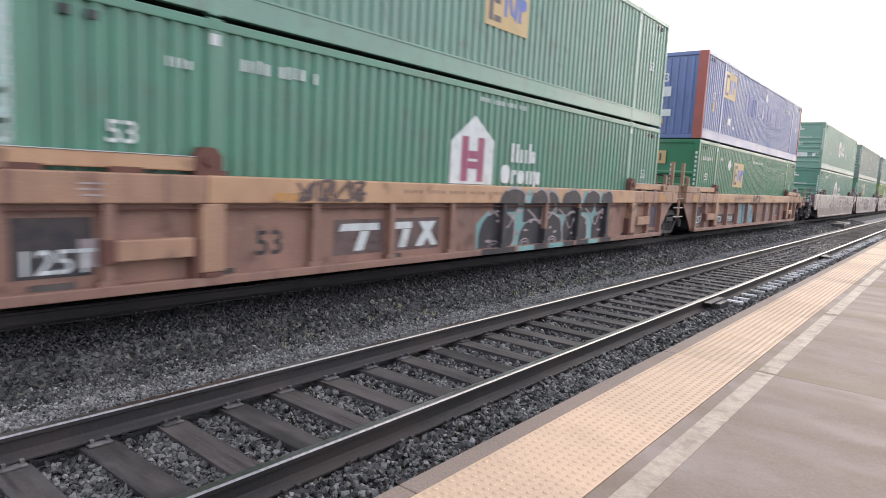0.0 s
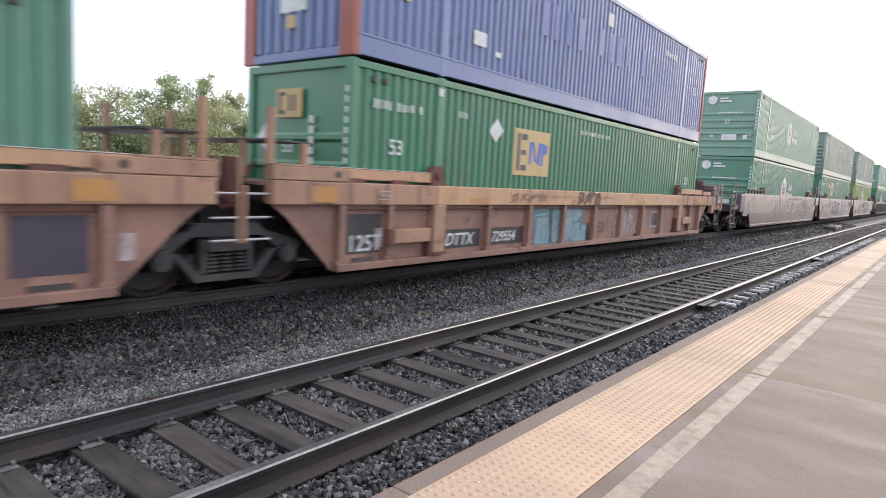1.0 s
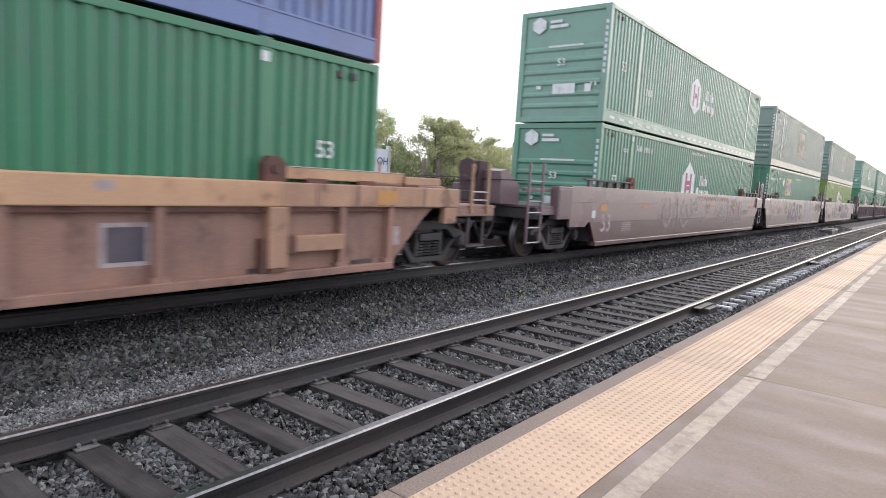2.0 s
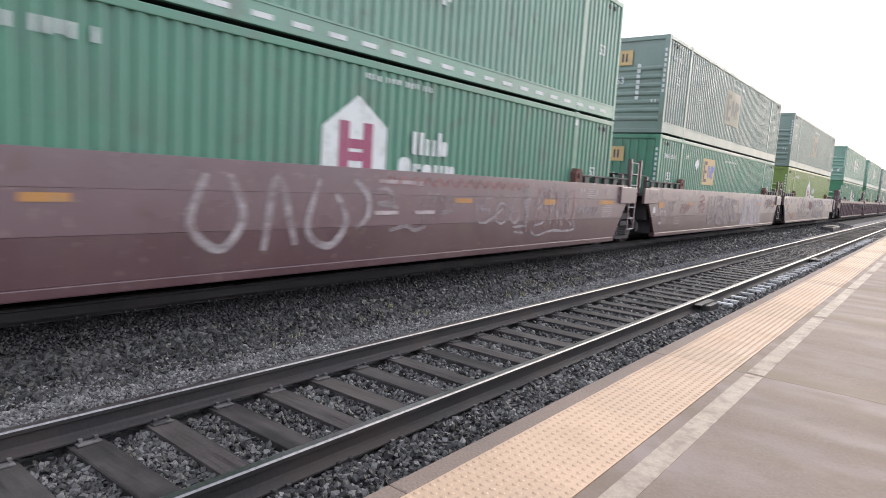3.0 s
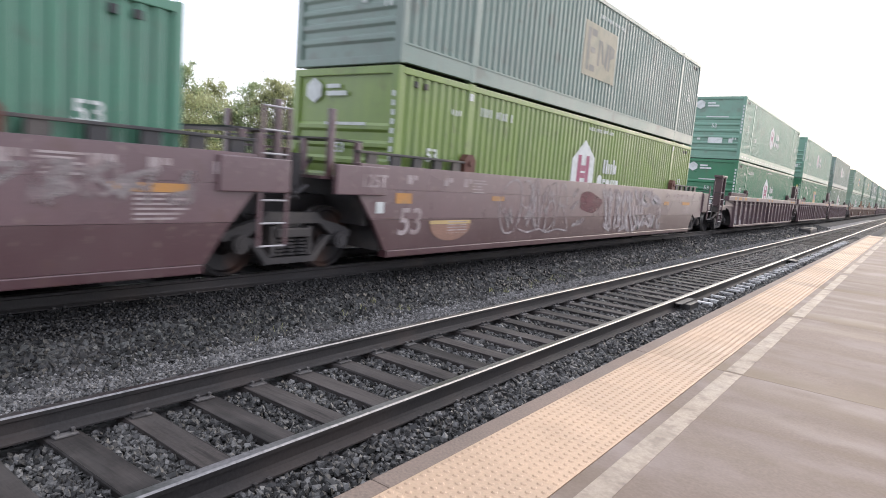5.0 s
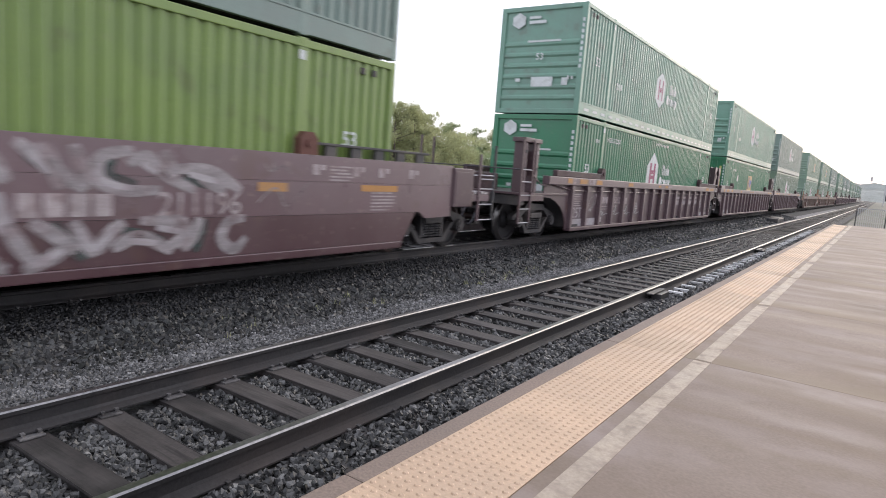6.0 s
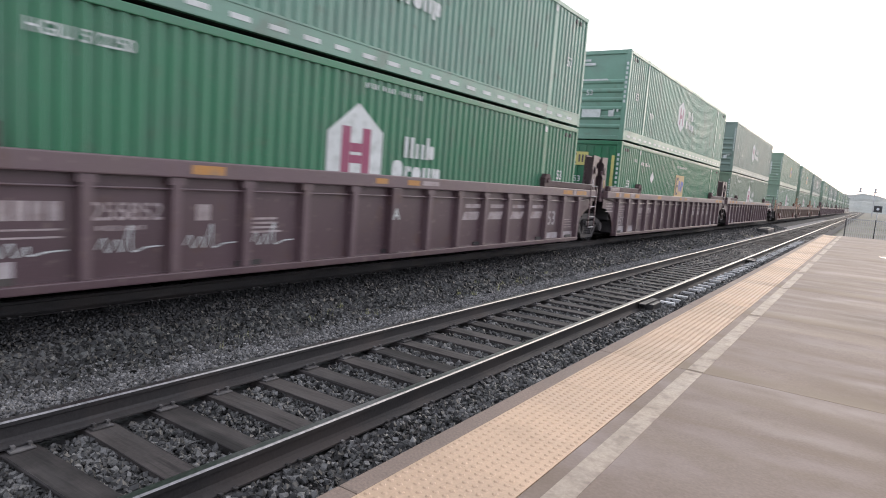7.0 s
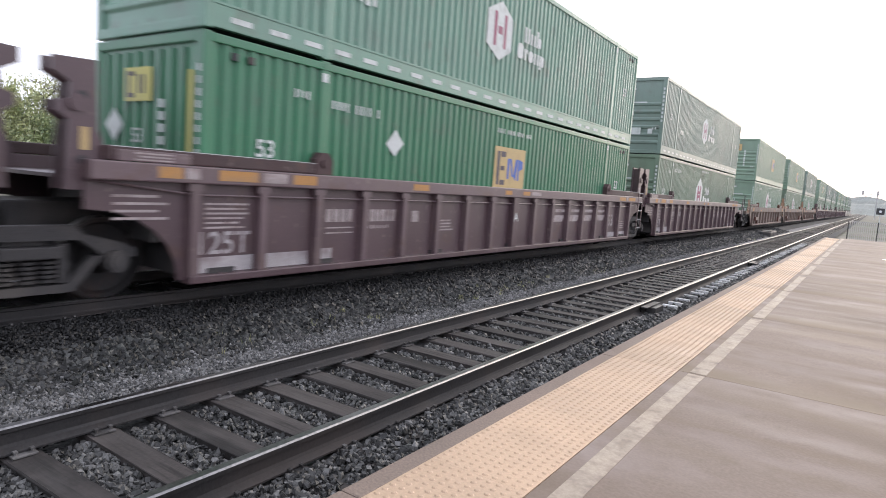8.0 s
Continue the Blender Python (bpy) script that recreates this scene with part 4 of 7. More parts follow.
        marks("emblem", [[(-1.55, 1.25), (-1.0, 0.98), (-0.5, 1.25), (-0.5, 1.93), (-1.0, 2.2), (-1.55, 1.93)]], white_mark, c, SIDE, S, "white six-sided emblem")
        marks("emblem_stroke", [rect(-1.28, -1.17, 1.25, 1.95), rect(-0.86, -0.75, 1.25, 1.95), rect(-1.11, -0.92, 1.52, 1.68)], magenta_mark, c, SIDE, S + 0.004)
        bars += word_strokes(0.1, 1.6, 0.92)
        
        bars += line_bars(-5.4, -4.9, 1.0, 1.2, 3, rnd)
    elif logo == "square":     # tan square with one dark upright and blue strokes
        u, v = emblem or ((-3.65, 1.37) if not upper else (-0.78, 1.05))
        def fit(polys):
            return [[(u + (x - u) * size, v + (y - v) * size) for x, y in p] for p in polys]
        marks("placard", fit([rect(u, u + 1.44, v, v + 0.94)]), faded_tan if faded else yellow_mark, c, SIDE, S, "tan square emblem panel")
        dk = [rect(u + 0.12, u + 0.24, v + 0.1, v + 0.84), rect(u + 0.28, u + 0.5, v + 0.72, v + 0.84), rect(u + 0.28, u + 0.46, v + 0.42, v + 0.52), rect(u + 0.28, u + 0.5, v + 0.1, v + 0.21)]
        marks("placard_dark_mark", fit(dk), faded_ink if faded else navy_mark, c, SIDE, S + 0.004)
        bl = [[(u + 0.6, v + 0.24), (u + 0.68, v + 0.24), (u + 0.7, v + 0.7), (u + 0.6, v + 0.7)], [(u + 0.7, v + 0.7), (u + 0.82, v + 0.3), (u + 0.9, v + 0.3), (u + 0.78, v + 0.7)],
              [(u + 0.9, v + 0.3), (u + 0.98, v + 0.7), (u + 1.08, v + 0.7), (u + 1.02, v + 0.2)], rect(u + 1.09, u + 1.17, v + 0.22, v + 0.7), [(u + 1.17, v + 0.7), (u + 1.34, v + 0.66), (u + 1.34, v + 0.5), (u + 1.17, v + 0.44)]]
        marks("placard_blue_mark", fit(bl), faded_ink if faded else blue_mark, c, SIDE, S + 0.004)
        if not upper:
            marks("diamond", [[(-4.3, 1.96 - drop), (-4.06, 2.2 - drop), (-4.3, 2.42 - drop), (-4.54, 2.16 - drop)]], white_mark, c, SIDE, S, "white diamond placard")
        bars += line_bars(-0.78, 0.85, 2.42, 2.52, 18, rnd)
        u1 = -5.85 if drop else -7.6
        if number:
            lettering(number, 0.13, white_mark, c, SIDE, S + 0.001, u1, 2.22)
        else:
            bars += line_bars(u1, u1 + 1.15, 2.22, 2.36, 11, rnd)
        bars += line_bars(-6.6, -6.28, 2.3, 2.42, 4, rnd) if drop else line_bars(-5.5, -5.22, 2.3, 2.42, 3, rnd)
    elif logo == "blue":
        u, v = -5.95, 1.62
        marks("placard", [rect(u, u + 1.5, v, v + 0.92)], yellow_mark, c, SIDE, S, "tan square emblem panel")
        marks("placard_dark_mark", [rect(u + 0.12, u + 0.22, v + 0.1, v + 0.82), rect(u + 0.22, u + 0.5, v + 0.72, v + 0.82), rect(u + 0.22, u + 0.5, v + 0.1, v + 0.2)], navy_mark, c, SIDE, S + 0.004)
        marks("placard_blue_mark", [rect(u + 0.6, u + 0.7, v + 0.2, v + 0.7), rect(u + 0.8, u + 0.9, v + 0.2, v + 0.7), rect(u + 1.05, u + 1.15, v + 0.2, v + 0.7), rect(u + 1.15, u + 1.34, v + 0.45, v + 0.7)], blue_mark, c, SIDE, S + 0.004)
        big = line_bars(-2.9, 3.0, 1.35, 2.05, 11, rnd)
        marks("faded_word", big, material("faded_blue_word", (0.13, 0.16, 0.36), 0.55, var=0.12, bump=0.02), c, SIDE, S)
        bars += line_bars(4.2, 5.2, 2.2, 2.36, 6, rnd) + [rect(0.2, 0.5, 2.2, 2.5), rect(-5.2, -4.8, 0.7, 0.95), rect(-4.5, -4.3, 0.6, 0.7)]
        marks("yellow_tag", [rect(-7.1, -6.9, 1.0, 1.3)], yellow_mark, c, SIDE, S)
    for y in (-7.62, -7.36, 7.3, 7.56) if seed < 50 else ():
        bm = bmesh.new()
        box(bm, W2 - 0.03, W2 + 0.002, y - 0.045, y + 0.045, HGT - 0.3, HGT - 0.2, 0.006)
        part("vent", bm, black_mark, c, "small dark vent")
    if bars:
        marks("writing", bars, white_mark, c, SIDE, S + 0.001)
    lettering("53", 0.24, white_mark, c, SIDE, S + 0.001, -7.25 if not upper else -7.2, 1.4 if logo != "square" else 1.55 - 0.4 * drop)
    lettering("53", 0.24, white_mark, c, SIDE, S + 0.001, 6.9, 1.45)
    if number_light:
        marks("post_tag", [rect(POST_Y - 0.06, POST_Y + 0.06, HGT - 0.3, HGT - 0.17), rect(-POST_Y - 0.06, -POST_Y + 0.06, HGT - 0.3, HGT - 0.17)], white_mark, c, SIDE, W2 + 0.006)
    if dashes:
        row = [rect(-7.7 + k * 0.62, -7.7 + k * 0.62 + 0.32, 0.12, 0.19) for k in range(25)]
        marks("reflector_tape", row, white_mark, c, SIDE, W2 + 0.002, "white reflective tape dashes")
    # end markings
    pale_plate = lemon_mark if drop else yellow_mark
    eb = line_bars(W2 - 0.42, W2 - 0.2, 0.9, 1.0, 2, rnd)
    if logo != "blue":
        eb += [rect(W2 - 0.12, W2 - 0.05, 1.2 + k * 0.15, 1.29 + k * 0.15) for k in range(9)]
    if logo in ("house", "hexagon"):
        eb += [[(-0.92, 2.42), (-0.72, 2.3), (-0.52, 2.42), (-0.52, 2.62), (-0.72, 2.74), (-0.92, 2.62)], rect(-0.4, -0.05, 2.55, 2.62), rect(-0.4, 0.12, 2.42, 2.5), rect(-0.4, 0.6, 1.92, 1.97)]
        eb += [rect(-0.2, 0.45, 0.72, 0.98), rect(-0.7, -0.55, 0.86, 0.95), rect(0.72, 0.9, 0.75, 0.95)]
        marks("end_writing", eb, white_mark, c, END, -L2 - 0.003)
        lettering("53", 0.18, white_mark, c, END, -L2 - 0.003, -0.12, 1.45)
    elif logo == "blue":
        eb = [rect(-0.45, 0.15, 1.42, 1.75), rect(-0.45, 0.2, 0.75, 0.98)]
        marks("end_writing", eb, white_mark, c, END, -L2 + 0.01)
        marks("yellow_tag", [rect(-0.3, -0.05, 0.5, 0.7)], yellow_mark, c, END, -L2 + 0.01)
        lettering("53", 0.3, white_mark, c, END, -L2 + 0.01, -0.35, 1.92)
    else:
        marks("end_writing", eb, white_mark, c, END, -L2 - 0.003)
        marks("end_placard", [rect(-0.48, 0.18, 2.05, 2.5)], pale_plate, c, END, -L2 - 0.003, "tan emblem panel on the end")
        marks("end_placard_mark", [rect(-0.42, -0.36, 2.1, 2.45), rect(-0.36, -0.24, 2.39, 2.45), rect(-0.36, -0.24, 2.1, 2.16), rect(-0.16, -0.1, 2.15, 2.4), rect(-0.04, 0.02, 2.15, 2.4)], navy_mark, c, END, -L2 - 0.006)
        marks("end_diamond", [[(-0.75, 1.5), (-0.52, 1.74), (-0.75, 1.98), (-0.98, 1.74)]], white_mark, c, END, -L2 - 0.003, "white diamond placard")
        lettering("53", 0.2, white_mark, c, END, -L2 - 0.003, -0.3, 1.5)
        marks("end_writing", [rect(0.36, 0.47, 1.0 + k * 0.16, 1.11 + k * 0.16) for k in range(7)], white_mark, c, END, -L2 - 0.003)
    return c


def wheelset_mesh():
    bm = bmesh.new()
    rod(bm, (-0.95, 0, 0), (0.95, 0, 0), 0.085, n=12)
    n = 40
    for s in (1, -1):
        prof = [(0.68, 0.512), (0.70, 0.52), (0.715, 0.5), (0.725, 0.484), (0.815, 0.476), (0.82, 0.43), (0.765, 0.40), (0.745, 0.2), (0.80, 0.15), (0.83, 0.12), (0.83, 0.06)]
        inner = [(0.69, 0.06), (0.69, 0.15), (0.71, 0.4), (0.68, 0.43)]
        ring = prof + inner
        rows_ = [[bm.verts.new((s * x, r * cos(tau * i / n), r * sin(tau * i / n))) for x, r in ring] for i in range(n)]
        for i in range(n):
            a, b = rows_[i], rows_[(i + 1) % n]
            for k in range(len(ring)):
                j = (k + 1) % len(ring)
                f = bm.faces.new((a[k], a[j], b[j], b[k]))
                f.material_index = 1 if k in (2, 3) else 0
    bmesh.ops.recalc_face_normals(bm, faces=bm.faces)
    me = bpy.data.meshes.new("wheelset")
    bm.to_mesh(me)
    bm.free()
    me.materials.append(wheel_steel)
    me.materials.append(tread_steel)
    return me


WHEELSET = wheelset_mesh()
WHEEL_R = 0.4825


def truck_mesh():
    bm = bmesh.new()
    for s in (1, -1):
        a, b = sorted((s * 0.96, s * 1.10))
        prism(bm, [(-1.14, 0.52), (-1.14, 0.62), (-0.95, 0.70), (-0.55, 0.80), (-0.45, 0.90), (0.45, 0.90), (0.55, 0.80), (0.95, 0.70), (1.14, 0.62), (1.14, 0.52), (0.78, 0.54), (0.5, 0.74), (-0.5, 0.74), (-0.78, 0.54)], a, b)
        prism(bm, [(-0.76, 0.55), (-0.66, 0.55), (-0.36, 0.26), (0.36, 0.26), (0.66, 0.55), (0.76, 0.55), (0.44, 0.17), (-0.44, 0.17)], a, b)
        for y in (-0.37, 0.29):
            box(bm, a, b, y, y + 0.08, 0.28, 0.7)
        for y in (-0.2, 0.0, 0.2):
            for k in range(5):
                rod(bm, (s * 1.03, y, 0.29 + k * 0.05), (s * 1.03, y, 0.32 + k * 0.05), 0.085, n=10)
        box(bm, *sorted((s * 0.9, s * 1.16)), -0.3, 0.3, 0.55, 0.68, 0.015)
        for y in (-0.89, 0.89):
            rod(bm, (s * 0.9, y, WHEEL_R), (s * 1.18, y, WHEEL_R), 0.13, n=14)
            rod(bm, (s * 1.18, y, WHEEL_R), (s * 1.2, y, WHEEL_R), 0.085, n=10)
    box(bm, -1.0, 1.0, -0.22, 0.22, 0.5, 0.78, 0.03)
    for y in (-0.42, 0.42):
        rod(bm, (-0.95, y, 0.45), (0.95, y, 0.45), 0.06, n=8)
    rod(bm, (0, 0, 0.75), (0, 0, 1.02), 0.2, n=16)
    bmesh.ops.recalc_face_normals(bm, faces=bm.faces)
    me = bpy.data.meshes.new("truck")
    bm.to_mesh(me)
    bm.free()
    me.materials.append(truck_iron)
    return me


TRUCK = truck_mesh()


def truck(car, y):
    t = again("truck", TRUCK, car, pose(0, y, 0))
    t["label"] = "dark cast-iron two-axle truck with springs"
    for a in (-0.89, 0.89):
        w = again("wheelset", WHEELSET, t, pose(0, a, WHEEL_R))
        WHEELS.append((w, a))
    return t


def ladder(car, x, y, w, z0, z1, n, mat):
    for s in (0, w):
        bm = bmesh.new()
        box(bm, x - 0.012, x + 0.012, y + s - 0.025, y + s + 0.025, z0, z1)
        part("ladder_rail", bm, mat, car)
    bm = bmesh.new()
    rod(bm, (x, y, 0), (x, y + w, 0), 0.014, n=6)
    first = part("rung", bm, fence_grey, car, "worn pale ladder rung")
    first.location = (0, 0, z0)
    for k in range(1, n):
        again("rung", first.data, car, pose(0, 0, z0 + (z1 - z0) * k / (n - 1)))


def coupler_end(car, sign, mat, kind):
    """Sill, deck, coupler, hose, steps and rails at an outer end; sign -1: the end that leads. kind: low, posts, brake or frame."""
    def Y(a):
        return sign * a

    def block(name, mat_, x0, x1, y0, y1, z0, z1, bevel=0.012, label=""):
        b_ = bmesh.new()
        box(b_, x0, x1, *sorted((Y(y0), Y(y1))), z0, z1, bevel)
        return part(name, b_, mat_, car, label)
    bm = bmesh.new()
    box(bm, -0.3, 0.3, *sorted((Y(8.6), Y(11.25))), 0.72, 1.1, 0.02)
    box(bm, -1.42, 1.42, *sorted((Y(10.95), Y(11.2))), 0.9, 1.14, 0.02)
    part("end_sill", bm, truck_iron, car)
    # dark plate added across the well's end for the shade under the car
    block("bulkhead", truck_iron, -1.34, 1.34, 8.3, 8.36, 0.3, 1.14, 0)
    block("end_deck", mat, -1.42, 1.42, 8.5, 11.25, 1.145, 1.2, 0.008)
    bm = bmesh.new()
    box(bm, -0.12, 0.12, *sorted((Y(11.2), Y(11.8))), 0.78, 1.0, 0.02)
    box(bm, -0.2, 0.16, *sorted((Y(11.75), Y(12.04))), 0.72, 1.04, 0.05)
    part("coupler", bm, truck_iron, car)
    bm = bmesh.new()
    path_rod(bm, [(0.3 + 0.05 * k / 8, Y(11.15 + 0.85 * k / 8), 0.78 - 0.42 * sin(pi * k / 8)) for k in range(9)], 0.028, 8)
    part("air_hose", bm, black_mark, car, "black rubber brake hose")
    block("side_sill", mat, 1.3, 1.44, 9.98, 11.2, 1.0, 1.143)
    # side grips: two uprights with steps below the deck and bars above it
    y0, y1, low, top0, top1, bars = {"low": (10.43, 10.94, 1.06, 1.96, 1.96, (1.3, 1.45)), "posts": (10.76, 11.33, 0.6, 1.96, 2.17, (1.46, 1.54)),
                                     "brake": (11.09, 11.64, 0.4, 2.12, 2.1, (1.3, 1.72)), "frame": (10.72, 11.25, 0.48, 2.42, 2.42, (1.45, 1.73))}[kind]
    grip = tan_paint if kind == "low" else mat
    for y, top in ((y0, top0), (y1, top1)):
        for s_ in (1, -1):
            z = low if s_ > 0 else 1.2
            block("grip_post", grip if kind != "posts" else dark_metal if y == y1 else plum_light, s_ * 1.45 - 0.022, s_ * 1.45 + 0.022, y - 0.028, y + 0.028, z, top, 0.008)
    for z in ((low + 0.02, low + 0.34, low + 0.66) if kind != "low" else ()) + bars:
        bm = bmesh.new()
        rod(bm, (1.45, Y(y0), z), (1.45, Y(y1), z), 0.014, n=6)
        part("rung", bm, fence_grey, car, "worn pale ladder rung")
    bm = bmesh.new()
    rod(bm, (-1.45, Y(y1), bars[1]), (1.45, Y(y1), bars[1]), 0.016, n=6)
    part("cross_rail", bm, dark_metal, car)
    block("equipment_box", grimy_plum if kind == "frame" else mat, -1.0, 0.3, 10.3, 11.1, 1.2, 1.5 if kind in ("low", "posts") else 1.6, 0.03)
    if kind == "low":
        for y in (10.45, 10.92):
            block("step_hanger", truck_iron, 1.36, 1.4, y - 0.03, y + 0.03, 0.45, 1.0, 0.006)
        block("step", truck_iron, 1.2, 1.42, 10.4, 10.97, 0.42, 0.46, 0.006)
    if kind == "posts":
        for k in range(5):
            block("deck_slot", pale_metal, 1.422, 1.426, 10.5 + 0.14 * k, 10.57 + 0.14 * k, 1.155, 1.19, 0)
        block("deck_rail", fence_grey, 1.36, 1.42, 10.3, 10.74, 1.52, 1.545, 0.004)
    if kind == "brake":
        bm = bmesh.new()
        prism(bm, [(Y(10.85), 1.2), (Y(11.6), 1.2), (Y(11.62), 1.9), (Y(11.4), 1.95), (Y(10.85), 1.62)], 0.25, 0.72)
        part("gear_housing", bm, mat, car, "grey-brown brake gear housing")
        block("brake_stand", grimy_plum, -0.3, 0.25, 11.42, 11.78, 1.2, 2.1, 0.04)
        bm = bmesh.new()
        rod(bm, (-0.02, Y(11.8), 1.9), (-0.02, Y(11.86), 1.9), 0.24, n=20)
        part("brake_wheel", bm, grimy_plum, car)
        block("side_beam", mat, 1.25, 1.35, 10.46, 11.6, 1.5, 1.58, 0.01)
    if kind == "frame":
        bm = bmesh.new()
        box(bm, 1.08, 1.38, *sorted((Y(10.3), Y(10.45))), 1.2, 2.36, 0.015)
        box(bm, 1.08, 1.38, *sorted((Y(10.9), Y(11.02))), 1.2, 2.36, 0.015)
        box(bm, 1.05, 1.41, *sorted((Y(10.24), Y(11.08))), 2.362, 2.47, 0.015)
        box(bm, 1.1, 1.13, *sorted((Y(10.451), Y(10.899))), 1.62, 2.2)
        part("end_frame", bm, mat, car)
        for y in (10.3, 10.9):
            for z in (1.75, 2.15):
                bm = bmesh.new()
                rod(bm, (1.38, Y(y + 0.07), z), (1.386, Y(y + 0.07), z), 0.045, n=10)
                part("frame_hole", bm, sill_white if z > 2 and y < 10.5 else black_mark, car)
        bm = bmesh.new()
        path_rod(bm, [(1.42, Y(10.65), 1.64), (1.42, Y(10.2), 1.42), (1.42, Y(9.8), 1.36)], 0.016)
        part("brace_pipe", bm, mat, car)


def joint_end(car, sign, mat, tall):
    """The inner end over a shared truck."""
    def Y(a):
        return sign * a
    bm = bmesh.new()
    box(bm, -0.35, 0.35, *sorted((Y(8.5), Y(9.86))), 0.8, 1.12, 0.03)
    box(bm, -1.3, 1.3, *sorted((Y(8.45), Y(8.7))), 0.7, 1.4, 0.02)
    part("joint_sill", bm, truck_iron, car)
    # dark plate standing in for the shade above the shared truck
    bm = bmesh.new()
    box(bm, -1.34, 1.34, *sorted((Y(8.3), Y(8.36))), 0.3, 1.4)
    part("bulkhead", bm, truck_iron, car)
    bm = bmesh.new()
    box(bm, -1.3, 1.3, *sorted((Y(8.4), Y(9.6))), 1.405, 1.45, 0.006)
    part("walkway", bm, mat, car)
    if tall:
        for x in (-1.33, 1.05):
            bm = bmesh.new()
            form = [(9.8, 2.64), (9.36, 2.66), (9.34, 1.95), (9.22, 1.62), (9.2, 1.3), (9.68, 1.3), (9.64, 2.02), (9.76, 2.1), (9.76, 2.2), (9.64, 2.24), (9.62, 2.4), (9.72, 2.46), (9.8, 2.5)]
            prism(bm, [(Y(y_), z_) for y_, z_ in form], x, x + 0.05)
            prism(bm, [(Y(y_), z_) for y_, z_ in form], x + 0.23, x + 0.28)
            box(bm, x + 0.05, x + 0.23, *sorted((Y(9.38), Y(9.44))), 1.3, 2.6)
            rod(bm, (x + 0.3, Y(9.56), 2.2), (x + 0.32, Y(9.56), 2.2), 0.09, n=12)
            part("end_post", bm, mat, car)
        for z, r_ in ((1.62, 0.05), (2.28, 0.055)):
            bm = bmesh.new()
            rod(bm, (1.33, Y(9.5), z), (1.336, Y(9.5), z), r_, n=12)
            part("post_hole", bm, black_mark, car)
        bm = bmesh.new()
        box(bm, 1.331, 1.337, *sorted((Y(9.44), Y(9.52))), 1.72, 1.96)
        part("post_tag", bm, yellow_mark if sign < 0 else sill_white, car)
        if sign < 0:
            bm = bmesh.new()
            box(bm, 1.32, 1.46, *sorted((Y(8.32), Y(9.2))), 1.634, 1.76, 0.012)
            part("corner_plate", bm, plum_light, car, "pale-stencilled corner plate")
            marks("stencil", [rect(Y(9.0) + 0.05 * (k % 2), Y(8.55), 1.65 + k * 0.036, 1.668 + k * 0.036) for k in range(3)], faded_mark, car, SIDE, 1.463)
            marks("stencil", [rect(Y(9.2), Y(8.55) - 0.12 * (k % 2), 0.98 + k * 0.085, 1.01 + k * 0.085) for k in range(4)], faded_mark, car, SIDE, 1.375)
        if sign > 0:
            ladder(car, 1.5, 8.95, 0.45, 0.55, 1.75, 5, mat)
    else:
        bm = bmesh.new()
        box(bm, -1.25, 1.25, *sorted((Y(8.75), Y(9.5))), 1.985, 2.01)
        part("upper_walkway", bm, dark_metal, car, "thin grated walkway")
        for x, y, z in ((1.28, 8.85, 1.98), (1.28, 9.4, 2.42), (0.75, 9.45, 1.98), (-1.28, 8.85, 1.98), (-1.28, 9.4, 2.42)):
            bm = bmesh.new()
            box(bm, x - 0.05, x + 0.05, *sorted((Y(y), Y(y + 0.08))), 1.45, z, 0.008)
            part("walkway_post", bm, tan_paint if mat not in (maroon_paint, plum_paint) else mat, car)
        bm = bmesh.new()
        rod(bm, (0.85, Y(9.75), 1.2), (0.85, Y(9.75), 1.75), 0.12, n=10)
        path_rod(bm, [(0.6, Y(9.2), 1.7), (0.9, Y(9.7), 1.35), (1.1, Y(9.85), 1.1), (1.15, Y(10.1), 1.3)], 0.03)
        path_rod(bm, [(0.3, Y(9.2), 1.5), (0.4, Y(9.8), 1.15), (0.45, Y(10.1), 1.4)], 0.03)
        tan = mat not in (maroon_paint, plum_paint)
        part("brake_gear", bm, rust_brown if tan else truck_iron, car)
        if tan:
            bm = bmesh.new()
            box(bm, 1.25, 1.5, *sorted((Y(8.6), Y(9.53))), 1.673, 1.70, 0.004)
            box(bm, 1.36, 1.50, *sorted((Y(8.2), Y(9.53))), 1.492, 1.671, 0.012)
            part("end_plate", bm, tan_paint, car)
            bm = bmesh.new()
            rod(bm, (1.5, Y(8.45), 1.59), (1.506, Y(8.45), 1.59), 0.05, n=10)
            part("pin_hole", bm, black_mark, car)
            for z in (0.72, 1.0, 1.3):
                bm = bmesh.new()
                rod(bm, (1.4, Y(9.5), z), (1.4, Y(9.85), z), 0.016, n=6)
                part("rung", bm, fence_grey, car, "worn pale ladder rung")
            bm = bmesh.new()
            box(bm, 1.38, 1.42, *sorted((Y(9.85), Y(9.89))), 0.68, 1.75 if sign > 0 else 1.4, 0.006)
            part("grip_post", bm, tan_paint, car)


def lock_bracket(car, y, z, mat):
    bm = bmesh.new()
    prism(bm, [(y - 0.17, z), (y - 0.17, z + 0.22), (y - 0.08, z + 0.32), (y + 0.08, z + 0.32), (y + 0.17, z + 0.22), (y + 0.17, z)], 1.3, 1.44)
    rod(bm, (1.44, y, z + 0.16), (1.47, y, z + 0.16), 0.06, n=10)
    part("lock_bracket", bm, mat, car, "rusty container lock bracket")


def well_floor(car, mat):
    bm = bmesh.new()
    box(bm, -1.4, 1.4, -0.2, 0.2, 0.24, 0.36)
    beam = part("cross_member", bm, truck_iron, car)
    for y in (-7.8, -6.0, -3.0, 3.0, 6.0, 7.8):
        again("cross_member", beam.data, car, pose(0, y, 0))


